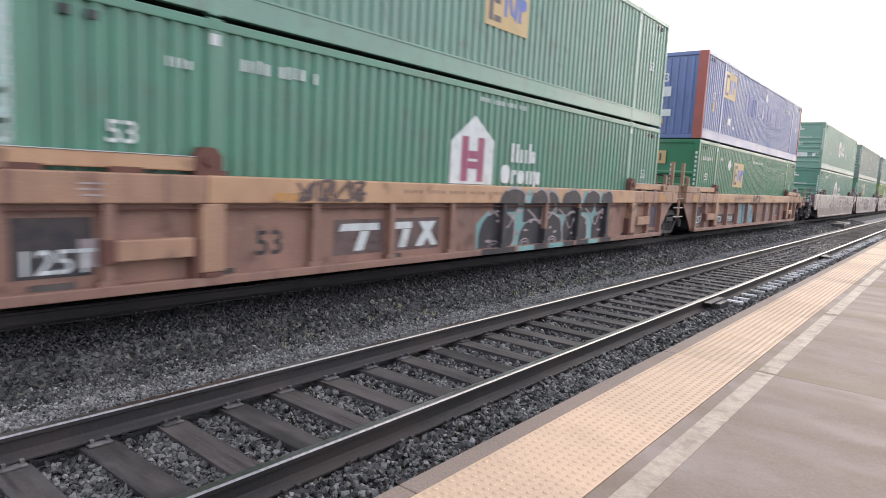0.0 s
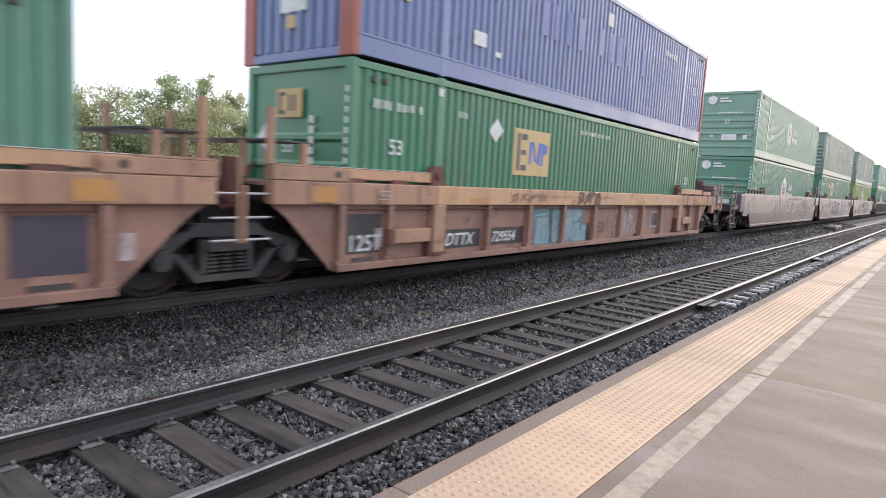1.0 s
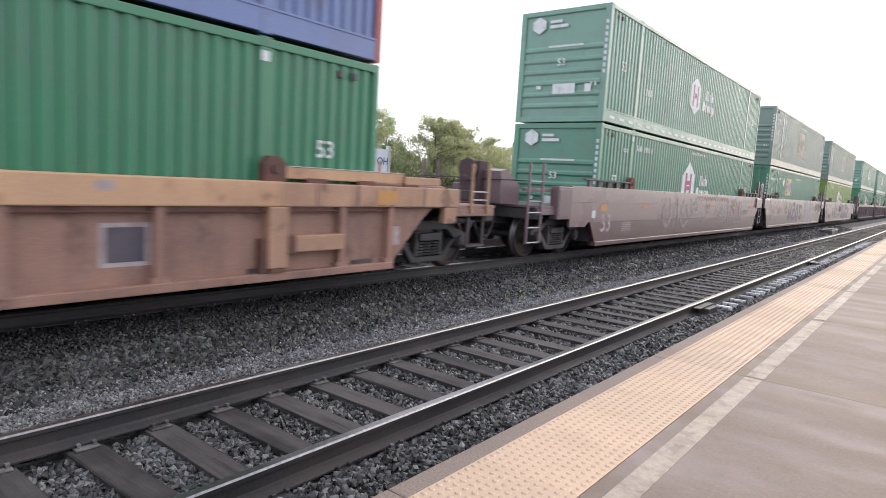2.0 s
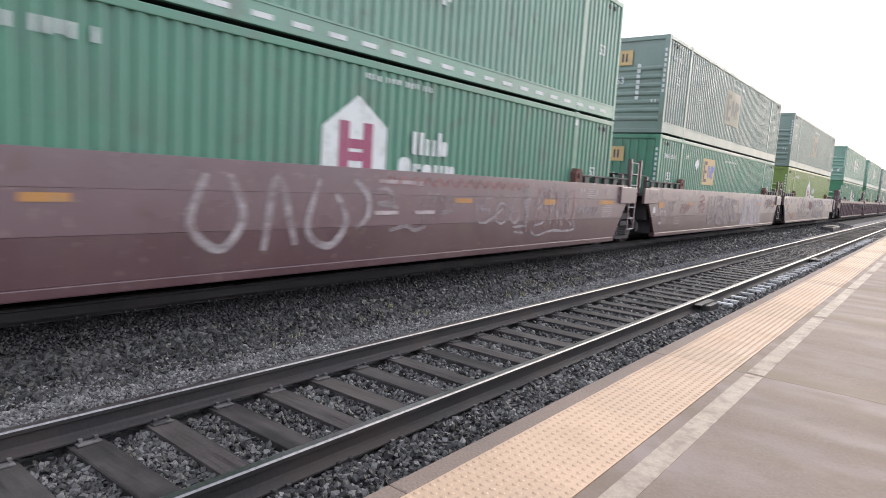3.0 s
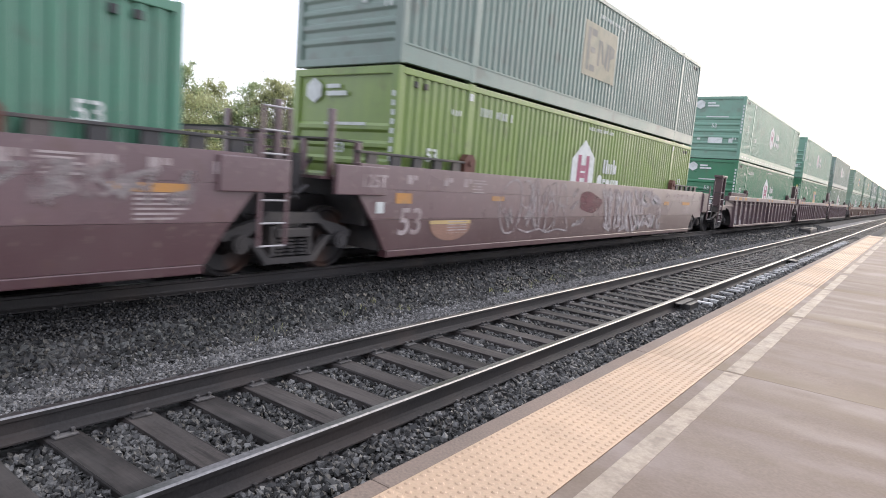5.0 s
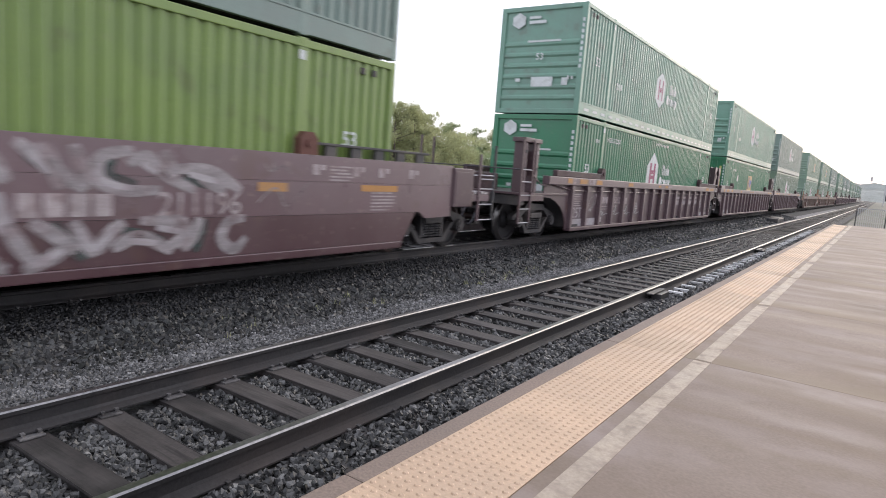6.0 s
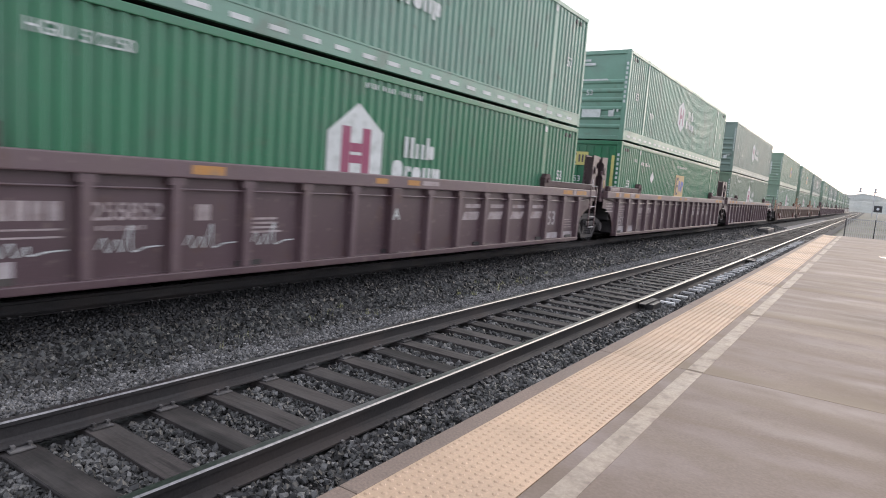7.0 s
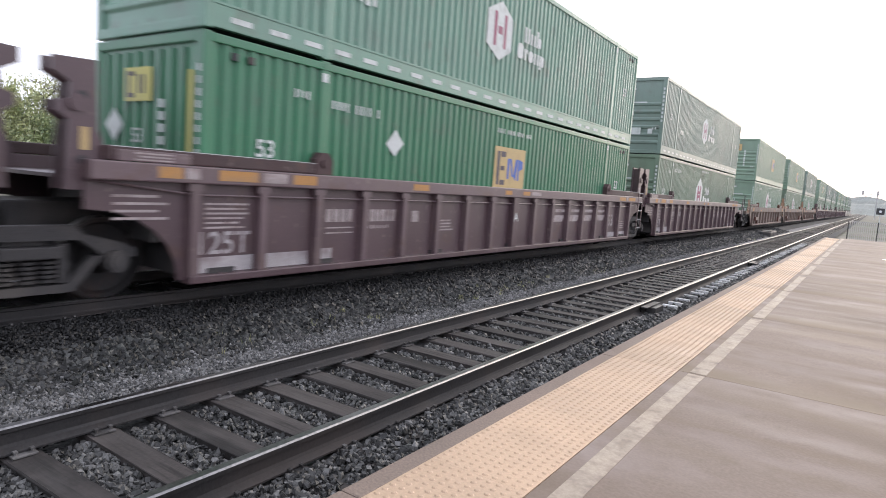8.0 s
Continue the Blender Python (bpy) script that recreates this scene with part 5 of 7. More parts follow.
def side_web(car, poly, mat, x=1.4):
    for s in (1, -1):
        bm = bmesh.new()
        prism(bm, poly, *sorted((s * (x - 0.03), s * x)))
        part("side_web", bm, mat, car)


def both_sides(car, name, mat, fn):
    for s in (1, -1):
        bm = bmesh.new()
        fn(bm, s)
        part(name, bm, mat, car)


def span(s, a, b):
    return sorted((s * a, s * b))


def orange_car(front_coupler, rear_coupler, label, chord=None, web=None):
    chord, web = chord or chord_orange, web or web_orange
    trim = tan_paint if chord is chord_orange else chord
    car = thing("well_car", label, "well car", group="cars of the train")
    side_web(car, [(-9.5, 1.46), (-9.5, 1.19), (-9.2, 0.98), (-8.42, 0.22), (8.42, 0.22), (9.2, 0.98), (9.5, 1.19), (9.5, 1.46)], web, 1.36)
    both_sides(car, "top_chord", chord, lambda bm, s: box(bm, *span(s, 1.30, 1.50), -6.22, 6.22, 1.165, 1.49, 0.018))
    for a, b in ((-10.02 if front_coupler else -9.52, -6.224), (6.224, 10.02 if rear_coupler else 9.52)):
        both_sides(car, "end_chord", trim, lambda bm, s: box(bm, *span(s, 1.30, 1.494), a, b, 1.165, 1.485, 0.018))
        for k in range(4):
            bm = bmesh.new()
            y = a + 0.55 + k * 0.75
            box(bm, 1.47, 1.503, y, y + 0.07, 1.17, 1.48, 0.006)
            part("chord_stiffener", bm, web, car)
    both_sides(car, "bottom_chord", web, lambda bm, s: box(bm, *span(s, 1.30, 1.49), -8.38, 8.38, 0.19, 0.30, 0.012))
    for a, b in ((-8.58, -6.3), (6.3, 8.58)):
        both_sides(car, "guide_rail", chord, lambda bm, s: box(bm, *span(s, 1.30, 1.42), a, b, 1.53, 1.69, 0.015))
        tip = 8.6 if a > 0 else -9.5
        both_sides(car, "guide_tip", trim, lambda bm, s: box(bm, *span(s, 1.34, 1.45), tip, tip + 0.9, 1.52, 1.65, 0.015))
        strip = bmesh.new()
        box(strip, 1.31, 1.43, a + 0.03, b - 0.03, 1.692, 1.70)
        part("wear_strip", strip, pale_metal, car, "bare worn metal edge of the guide rail")
        for k in (0.35, 1.3, 2.3):
            both_sides(car, "guide_foot", rust_brown, lambda bm, s: box(bm, *span(s, 1.40, 1.445), a + k, a + k + 0.34, 1.485, 1.55))
    post = bmesh.new()
    prism(post, [(-0.055, 0.3), (0.055, 0.3), (0.055, 1.163), (-0.055, 1.163)], 1.36, 1.475)
    box(post, 1.36, 1.478, -0.1, 0.1, 0.3, 0.36)
    me = part("side_post", post, web, car)
    me.location = (0, -8.3, 0)
    for y in (-7.3, -4.6, -3.1, -1.6, 0.0, 1.6, 3.1, 4.6, 7.3, 8.3):
        again("side_post", me.data, car, pose(0, y, 0))
    for y in (-6.15, 6.15):
        both_sides(car, "wide_post", trim, lambda bm, s: box(bm, *span(s, 1.36, 1.52), y - 0.15, y + 0.15, 0.36, 1.163, 0.015))
        bm = bmesh.new()
        box(bm, 1.37, 1.5, y - 0.24, y - 0.152, 0.3, 0.75, 0.01)
        box(bm, 1.38, 1.515, y - 0.12, y + 0.12, 0.3, 0.357, 0.01)
        part("jack_pad", bm, rust_brown, car)
        for yy in (y - 1.1, y + 0.2) if y < 0 else (y + 0.28,):
            if yy == y + 0.2:
                continue
            bm = bmesh.new()
            box(bm, 1.38, 1.53, yy, yy + 0.85, 0.56, 0.78, 0.012)
            part("tool_tray", bm, trim, car)
            bm = bmesh.new()
            box(bm, 1.37, 1.525, yy - 0.13, yy - 0.003, 0.53, 0.79, 0.012)
            part("tray_end", bm, rust_brown, car)
        lock_bracket(car, y - 0.02, 1.492, rust_brown)
    bm = bmesh.new()
    path_rod(bm, [(1.43, -8.2, 1.10), (1.43, 8.2, 1.10)], 0.014)
    part("brake_pipe", bm, rust_brown, car)
    rnd = random.Random(7)
    marks("writing", line_bars(-2.9, 1.0, 1.32, 1.38, 34, rnd), web, car, SIDE, 1.504)
    marks("amber_patch", [rect(-8.9, -8.45, 1.2, 1.42), rect(-5.3, -4.7, 1.2, 1.3), rect(7.95, 8.4, 1.2, 1.42), rect(2.6, 3.1, 1.2, 1.29)], amber_mark, car, SIDE, 1.504)
    marks("pale_patch", line_bars(-7.6, -7.1, 1.24, 1.26, 1, rnd) + line_bars(-7.6, -7.1, 1.30, 1.32, 1, rnd) + line_bars(-7.6, -7.1, 1.36, 1.38, 1, rnd) + [rect(3.9, 4.1, 1.33, 1.43)], faded_mark, car, SIDE, 1.504)
    marks("pale_panel", [rect(-7.55, -7.35, 0.5, 0.8), rect(8.45, 8.62, 0.55, 0.85)], faded_mark, car, SIDE, 1.3667)
    well_floor(car, web)
    for sign, cpl in ((-1, front_coupler), (1, rear_coupler)):
        (coupler_end if cpl else joint_end)(car, sign, web, "low" if cpl else False)
        if cpl:
            truck(car, sign * 9.7)
            both_sides(car, "end_bracket", trim, lambda bm, s: box(bm, *span(s, 1.36, 1.49), *sorted((sign * 9.62, sign * 9.95)), 0.88, 1.163, 0.015))
    if not front_coupler:
        truck(car, -9.91)
    return car


def smooth_car(front_coupler, rear_coupler, label, amber=4.5, paint=None):
    paint = paint or maroon_paint
    car = thing("well_car", label, "well car", group="cars of the train")
    f, r = (9.75 if front_coupler else 8.98), (9.75 if rear_coupler else 8.98)

    def foot(e, sign):
        return [(sign * e, 0.72), (sign * 8.95, 0.7), (sign * 8.76, 0.82)] if e > 9 else [(sign * e, 1.2), (sign * 8.68, 0.82)]
    for s in (1, -1):
        bm = bmesh.new()
        box(bm, *span(s, 1.34, 1.468), -f, r, 1.2985, 1.68, 0.003)
        part("top_chord", bm, paint, car)
        bm = bmesh.new()
        prism(bm, [(-f, 1.297)] + foot(f, -1) + foot(r, 1)[::-1] + [(r, 1.297)], *span(s, 1.40, 1.466))
        part("upper_web", bm, paint, car)
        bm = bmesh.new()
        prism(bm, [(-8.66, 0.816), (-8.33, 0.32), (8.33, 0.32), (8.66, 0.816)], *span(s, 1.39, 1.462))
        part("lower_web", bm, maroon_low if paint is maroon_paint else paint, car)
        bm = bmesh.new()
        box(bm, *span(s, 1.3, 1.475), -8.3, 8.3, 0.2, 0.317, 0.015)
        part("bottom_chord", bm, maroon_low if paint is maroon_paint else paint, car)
        for a, b in ((-9.0, -6.25), (6.25, 9.0)):
            bm = bmesh.new()
            box(bm, *span(s, 1.34, 1.44), a, b, 1.83, 1.87, 0.008)
            for k in range(5):
                box(bm, *span(s, 1.36, 1.42), a + 0.2 + k * 0.55, a + 0.42 + k * 0.55, 1.682, 1.83)
            part("guide_rail", bm, dark_metal if s > 0 else paint, car, "dark guide rail on short stands")
    for sign in (-1, 1):
        bm = bmesh.new()
        at_coupler = front_coupler if sign < 0 else rear_coupler
        if at_coupler:
            box(bm, 1.3, 1.51, *sorted((sign * 9.76, sign * 10.45)), 0.9, 1.65, 0.02)
            box(bm, 1.505, 1.52, *sorted((sign * 9.8, sign * 10.4)), 0.96, 1.58, 0.006)
        else:
            box(bm, 1.44, 1.53, *sorted((sign * 8.45, sign * 9.5)), 1.2, 1.64, 0.015)
        part("end_plate", bm, (plum_light if sign < 0 else plum_paint) if at_coupler else paint, car)
        lock_bracket(car, sign * 6.1, 1.682, rust_brown)
    rnd = random.Random(9)
    marks("amber_patch", [rect(-8.15, -7.75, 1.08, 1.25), rect(-5.3, -4.85, 1.16, 1.25), rect(amber, amber + 0.5, 1.15, 1.27), rect(7.2, 8.1, 1.17, 1.27)], amber_mark, car, SIDE, 1.474)
    small = []
    for y in (-7.9, -6.9, -6.3, 6.15, 7.0, 7.6, 8.4):
        small += [rect(y, y + 0.14, 1.4, 1.55), rect(y + 0.17, y + 0.26, 1.47, 1.55)]
    for k in range(5):
        small += [rect(-6.0, -5.6 + rnd.uniform(-0.1, 0.1), 1.3 + k * 0.055, 1.325 + k * 0.055), rect(6.5, 6.95 + rnd.uniform(-0.1, 0.1), 1.32 + k * 0.05, 1.345 + k * 0.05)]
    marks("stencil", small, faded_mark, car, SIDE, 1.474)
    low = []
    for k in range(6):
        low += [rect(7.45, 8.05 + rnd.uniform(-0.12, 0.1), 0.86 + k * 0.055, 0.885 + k * 0.055)]
    marks("stencil", low, faded_mark, car, SIDE, 1.470)
    marks("stencil", [rect(-6.7, -6.1, 0.55 + k * 0.05, 0.57 + k * 0.05) for k in range(5)], faded_mark, car, SIDE, 1.472)
    marks("pale_panel", [rect(-8.6, -8.42, 0.92, 1.1)], white_mark, car, SIDE, 1.470)
    lettering("53", 0.45, faded_mark, car, SIDE, 1.4706, -8.08, 0.57, slant=0.12)
    if not front_coupler:
        lettering("125T", 0.2, faded_mark, car, SIDE, 1.534, -9.02, 1.33)
    well_floor(car, paint)
    for sign, cpl in ((-1, front_coupler), (1, rear_coupler)):
        (coupler_end if cpl else joint_end)(car, sign, plum_light if cpl else paint, ("brake" if sign < 0 else "posts") if cpl else False)
        if cpl:
            truck(car, sign * 9.7)
        elif sign > 0:
            ladder(car, 1.5, 9.05, 0.42, 0.5, 2.3, 7, paint)
    if not front_coupler:
        truck(car, -9.91)
    return car


def ribbed_car(front_coupler, rear_coupler, label, number=None):
    car = thing("well_car", label, "well car", group="cars of the train")
    f, r = (9.85 if front_coupler else 9.5), (9.85 if rear_coupler else 9.5)

    def haunch(e, sign):
        return [(sign * e, 1.62), (sign * e, 1.1)] + [(sign * (e - 0.05 - (e - 8.45) * sin(k * pi / 12)), 1.1 - 0.86 * (1 - cos(k * pi / 12))) for k in range(1, 7)]
    poly = haunch(f, -1) + haunch(r, 1)[::-1]
    side_web(car, poly, plum_paint, 1.37)
    both_sides(car, "top_chord", plum_light, lambda bm, s: box(bm, *span(s, 1.3, 1.50), -f, r, 1.42, 1.63, 0.018))
    both_sides(car, "bottom_chord", plum_paint, lambda bm, s: box(bm, *span(s, 1.28, 1.48), -8.3, 8.3, 0.19, 0.29, 0.015))
    for a, b in ((-9.3, -6.1), (6.1, 9.3)):
        both_sides(car, "guide_rail", grimy_plum, lambda bm, s: box(bm, *span(s, 1.30, 1.43), a, b, 1.632, 1.79, 0.02))
        bm = bmesh.new()
        box(bm, 1.33, 1.434, a + 0.05, b - 0.05, 1.786, 1.794)
        part("wear_strip", bm, pale_metal, car, "bare worn metal edge of the guide rail")
    post = bmesh.new()
    prism(post, [(-0.06, 0.29), (0.06, 0.29), (0.06, 1.418), (-0.06, 1.418)], 1.37, 1.475)
    box(post, 1.37, 1.478, -0.1, 0.1, 1.33, 1.418)
    me = part("side_post", post, plum_light, car)
    me.location = (0, -8.24, 0)
    for k in range(1, 17):
        if k == 8:
            continue
        again("side_post", me.data, car, pose(0, -8.24 + 1.03 * k, 0))
    bm = bmesh.new()
    box(bm, 1.37, 1.49, -0.12, 0.12, 0.29, 1.418, 0.012)
    part("middle_post", bm, plum_paint, car)
    for y in (-6.1, 6.1):
        lock_bracket(car, y, 1.635, grimy_plum)
    bm = bmesh.new()
    path_rod(bm, [(1.42, -9.5, 1.42), (1.42, -8.2, 1.28), (1.42, 8.2, 1.28), (1.42, 9.5, 1.42)], 0.014)
    part("brake_pipe", bm, plum_light, car)
    rnd = random.Random(12)
    marks("amber_patch", [rect(-3.96, -3.5, 1.47, 1.58), rect(-8.75, -8.45, 1.47, 1.6), rect(-7.95, -7.35, 1.47, 1.6), rect(-6.75, -6.3, 1.47, 1.6), rect(-0.6, -0.3, 1.48, 1.57), rect(0.25, 0.6, 1.48, 1.57), rect(7.0, 7.6, 1.47, 1.58), rect(7.9, 8.6, 1.47, 1.58)], amber_mark, car, SIDE, 1.504)
    pale = [rect(-8.4, -8.22, 1.47, 1.6), rect(-7.28, -6.85, 1.47, 1.6), rect(7.7, 7.85, 1.47, 1.6), rect(0.7, 1.2, 1.49, 1.57)]
    marks("pale_patch", pale, faded_mark, car, SIDE, 1.504)
    w = []
    w += [rect(-5.95 + k * 0.155, -5.95 + k * 0.155 + 0.12, 0.92, 1.12) for k in range(4)]
    if number:
        lettering(number, 0.2, faded_mark, car, SIDE, 1.375, -5.07, 0.92)
    else:
        w += [rect(-5.07 + k * 0.135, -5.07 + k * 0.135 + 0.105, 0.92, 1.12) for k in range(6)]
    w += [rect(-5.95, -5.35, 0.82, 0.84), rect(-5.95, -5.35, 0.74, 0.76)]
    w += line_bars(-5.0, -4.4, 0.80, 0.86, 6, rnd) + [rect(-3.8, -3.6, 0.9, 1.1)]
    for k in range(4):
        y = (2.3, 3.33, 4.36, 5.39)[k]
        w += [[(y, 0.83), (y + 0.6, 0.83), (y + 0.68, 1.0), (y + 0.08, 1.0)], rect(y + 0.1, y + 0.7, 1.08, 1.16)]
    for k in range(4):
        w += [rect(-2.95, -2.5 + rnd.uniform(-0.06, 0.06), 0.72 + k * 0.06, 0.75 + k * 0.06)]
        w += [rect(7.4, 8.0, 0.56 + k * 0.07, 0.58 + k * 0.07)]
    for k in range(6):
        w += [rect(-8.05, -7.45 + rnd.uniform(-0.15, 0.1), 0.86 + k * 0.06, 0.885 + k * 0.06)]
    marks("stencil", w, faded_mark, car, SIDE, 1.374)
    lettering("125T", 0.29, sill_white, car, SIDE, 1.375, -8.2, 0.54)
    lettering("53", 0.36, sill_white, car, SIDE, 1.375, 6.4, 0.66)
    lettering("A", 0.2, white_mark, car, SIDE, 1.494, -0.09, 0.88)
    marks("pale_band", [rect(-8.15, -7.3, 0.3, 0.5), rect(-7.12, -6.3, 0.3, 0.5), rect(-6.1, -5.8, 0.3, 0.52), rect(6.2, 7.1, 0.3, 0.45), rect(7.3, 8.1, 0.3, 0.45)], sill_white, car, SIDE, 1.376, "white-painted sill panels")
    well_floor(car, plum_paint)
    for sign, cpl in ((-1, front_coupler), (1, rear_coupler)):
        (coupler_end if cpl else joint_end)(car, sign, plum_paint, ("frame" if sign < 0 else "posts") if cpl else True)
        if cpl:
            truck(car, sign * 9.7)
    if not front_coupler:
        truck(car, -9.91)
    return car


def ride(ob, unit, z):
    y = UNIT_Y[unit]
    ob.matrix_basis = pose(TRAIN_TRACK, y, z)
    MOVING.append((ob, y, z))
    return ob


LOW, HIGH = TRAIN_RAIL + 0.40, TRAIN_RAIL + 0.40 + HGT + 0.035
GREEN = "green corrugated shipping container"

# cars, in the order in which they pass
cars = []
cars.append(ride(orange_car(False, False, "weathered orange articulated well car with black and teal graffiti"), 0, TRAIN_RAIL))
cars.append(ride(orange_car(False, True, "weathered orange articulated well car with pale blue graffiti"), 1, TRAIN_RAIL))
cars.append(ride(smooth_car(True, False, "maroon smooth-sided well car with pale scrawled graffiti"), 2, TRAIN_RAIL))
cars.append(ride(smooth_car(False, False, "maroon smooth-sided well car with white graffiti"), 3, TRAIN_RAIL))
cars.append(ride(smooth_car(False, True, "maroon smooth-sided well car covered in outlined graffiti", 5.2), 4, TRAIN_RAIL))
cars.append(ride(ribbed_car(True, False, "dull plum-brown ribbed well car with white stencils", "255852"), 5, TRAIN_RAIL))
cars.append(ride(ribbed_car(False, False, "dull plum-brown ribbed well car with a white sill"), 6, TRAIN_RAIL))
cars.append(ride(ribbed_car(False, True, "dull plum-brown ribbed well car at the end of a set"), 7, TRAIN_RAIL))
NEAR_WHEELS = list(WHEELS)
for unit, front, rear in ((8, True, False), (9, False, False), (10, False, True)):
    cars.append(ride(orange_car(front, rear, "weathered tan well car far back in the train", muted_tan, muted_tan), unit, TRAIN_RAIL))
for i, k in enumerate((5, 6, 7, 5, 6, 7, 2, 3, 4)):
    cars.append(ride(copy_thing(cars[k], Matrix()), 11 + i, TRAIN_RAIL))

# markings of single cars
c = cars[0]
marks("dark_panel", [rect(-8.15, -7.42, 0.42, 1.02)], black_mark, c, SIDE, 1.364)
lettering("125T", 0.25, white_mark, c, SIDE, 1.368, -8.12, 0.46)
lettering("53", 0.32, black_mark, c, SIDE, 1.364, -5.5, 0.5)
marks("dark_panel", [rect(-4.2, -3.2, 0.4, 0.92), rect(-2.98, -1.85, 0.4, 0.92)], grey_mark, c, SIDE, 1.364)
marks("word", [[(-4.1, 0.75), (-3.3, 0.75), (-3.3, 0.86), (-4.05, 0.86)], [(-3.8, 0.45), (-3.62, 0.45), (-3.5, 0.74), (-3.68, 0.74)], rect(-2.96, -2.55, 0.75, 0.86), [(-2.85, 0.45), (-2.67, 0.45), (-2.58, 0.74), (-2.76, 0.74)], [(-2.45, 0.45), (-2.25, 0.45), (-1.95, 0.86), (-2.15, 0.86)],
                    [(-2.05, 0.45), (-1.88, 0.45), (-2.2, 0.86), (-2.38, 0.86)]], white_mark, c, SIDE, 1.368)
HUMPS = ((0.01, 0.21, 0.0, 0.60, 0.02, 0.4), (0.085, 0.235, 0.6, 1.0, 0.02, 0.5), (0.255, 0.41, 0.0, 0.44, 0.03, 0.3), (0.28, 0.405, 0.4, 1.0, 0.01, 0.6), (0.42, 0.575, 0.0, 0.56, -0.02, 0.3),
         (0.45, 0.52, 0.58, 0.98, -0.05, 0.2), (0.525, 0.675, 0.52, 1.0, 0.0, 0.7), (0.595, 0.79, 0.0, 0.56, -0.01, 0.2), (0.70, 0.84, 0.55, 1.0, 0.015, 0.5), (0.845, 0.985, 0.0, 0.54, 0.0, 0.5), (0.87, 0.98, 0.55, 1.0, 0.0, 0.8))
GAPS = ((0.0, 0.12, 0.4, 0.62), (0.121, 0.26, 0.7, 0.93), (0.261, 0.3, 0.9, 1.0), (0.301, 0.44, 0.66, 0.7), (0.441, 0.58, 0.62, 0.75), (0.581, 0.7, 0.8, 0.92), (0.701, 0.73, 0.95, 1.0), (0.731, 0.84, 0.6, 0.7), (0.841, 0.88, 0.95, 1.0), (0.881, 1.0, 0.6, 0.7))
hump_piece(c, -0.75, 4.85, 0.3, 1.47, 1.163, 1.366, 1.504, HUMPS, GAPS, black_mark, teal_spray, faded_mark, "black and teal bubble-letter graffiti with pale outlines")
for y, low, high in ((0.0, 0.3, 1.16), (1.6, 0.3, 0.62), (3.1, 0.3, 1.05), (4.6, 0.3, 1.16)):
    bm = bmesh.new()
    box(bm, 1.36, 1.483, y - 0.062, y + 0.062, low, high)
    part("graffiti_patch", bm, black_mark, c)
    bm = bmesh.new()
    box(bm, 1.36, 1.4835, y - 0.104, y + 0.104, 0.298, 0.364)
    part("graffiti_patch", bm, black_mark, c)
for k in range(9):
    marks("graffiti_patch", [rect(-0.72 + k * 0.62, -0.72 + k * 0.62 + (0.5 if k % 2 else 0.614), 0.195, 0.3)], teal_spray if k in (2, 4, 7) else black_mark, c, SIDE, 1.4925)
scrawl(c, -4.95, -3.7, 1.2, 1.46, grey_mark, 5, 4, 0.05, 1.503)
marks("blue_panel", [rect(7.45, 8.15, 0.45, 1.05)], navy_mark, c, SIDE, 1.364)

c = cars[1]
marks("dark_panel", [rect(-8.2, -7.42, 0.42, 1.02), rect(-5.95, -4.75, 0.38, 0.72), rect(-4.45, -3.2, 0.38, 0.72)], black_mark, c, SIDE, 1.364)
lettering("125T", 0.25, white_mark, c, SIDE, 1.368, -8.12, 0.46)
lettering("DTTX", 0.22, white_mark, c, SIDE, 1.368, -5.8, 0.44, slant=0.25)
lettering("729554", 0.2, white_mark, c, SIDE, 1.368, -4.36, 0.45, slant=0.2)
# a pale blue piece of four fat letters on a deeper ground, black to one side, pink on the other
spray(c, blue_shade_spray, 1.3625, [], 0.1, filled=[[(-2.8, 0.3), (-0.32, 0.3), (-0.45, 0.75), (-0.52, 1.12), (-2.82, 1.13)]])
spray(c, black_mark, 1.3628, [[(-0.22, 0.33), (-0.18, 0.72)], [(-0.1, 0.34), (0.02, 0.7)], [(-2.1, 1.05), (-2.0, 0.6), (-2.02, 0.32)], [(-1.5, 0.6), (-1.42, 0.45)], [(-0.75, 0.6), (-0.7, 0.4)]], 0.13)
spray(c, pink_spray, 1.363, [[(-3.0, 0.34), (-2.9, 0.7)], [(-2.85, 0.4), (-2.78, 0.62)], [(0.1, 0.34), (0.2, 0.5)]], 0.14)
spray(c, pale_blue_spray, 1.3635, [], 0.1, "pale blue block-letter graffiti", filled=[
    [(-2.78, 1.1), (-2.12, 1.11), (-2.2, 0.95), (-2.7, 0.92)], [(-2.64, 0.88), (-2.2, 0.9), (-2.08, 0.32), (-2.7, 0.32)], [(-1.95, 1.1), (-1.6, 1.11), (-1.62, 0.82), (-1.5, 0.86), (-1.98, 0.5)],
    [(-1.98, 0.52), (-1.75, 0.62), (-1.5, 0.85), (-1.2, 0.88), (-1.02, 0.72), (-1.08, 0.45), (-1.3, 0.31), (-1.95, 0.33)], [(-1.38, 1.1), (-1.1, 1.11), (-0.98, 0.85), (-0.92, 0.32), (-1.02, 0.4), (-1.0, 0.75), (-1.3, 0.92)],
    [(-1.05, 1.1), (-0.6, 1.1), (-0.58, 0.92), (-0.82, 0.75), (-0.95, 0.8)], [(-0.9, 0.72), (-0.66, 0.74), (-0.55, 0.42), (-0.5, 0.68), (-0.28, 0.7), (-0.28, 0.31), (-0.9, 0.31)]])
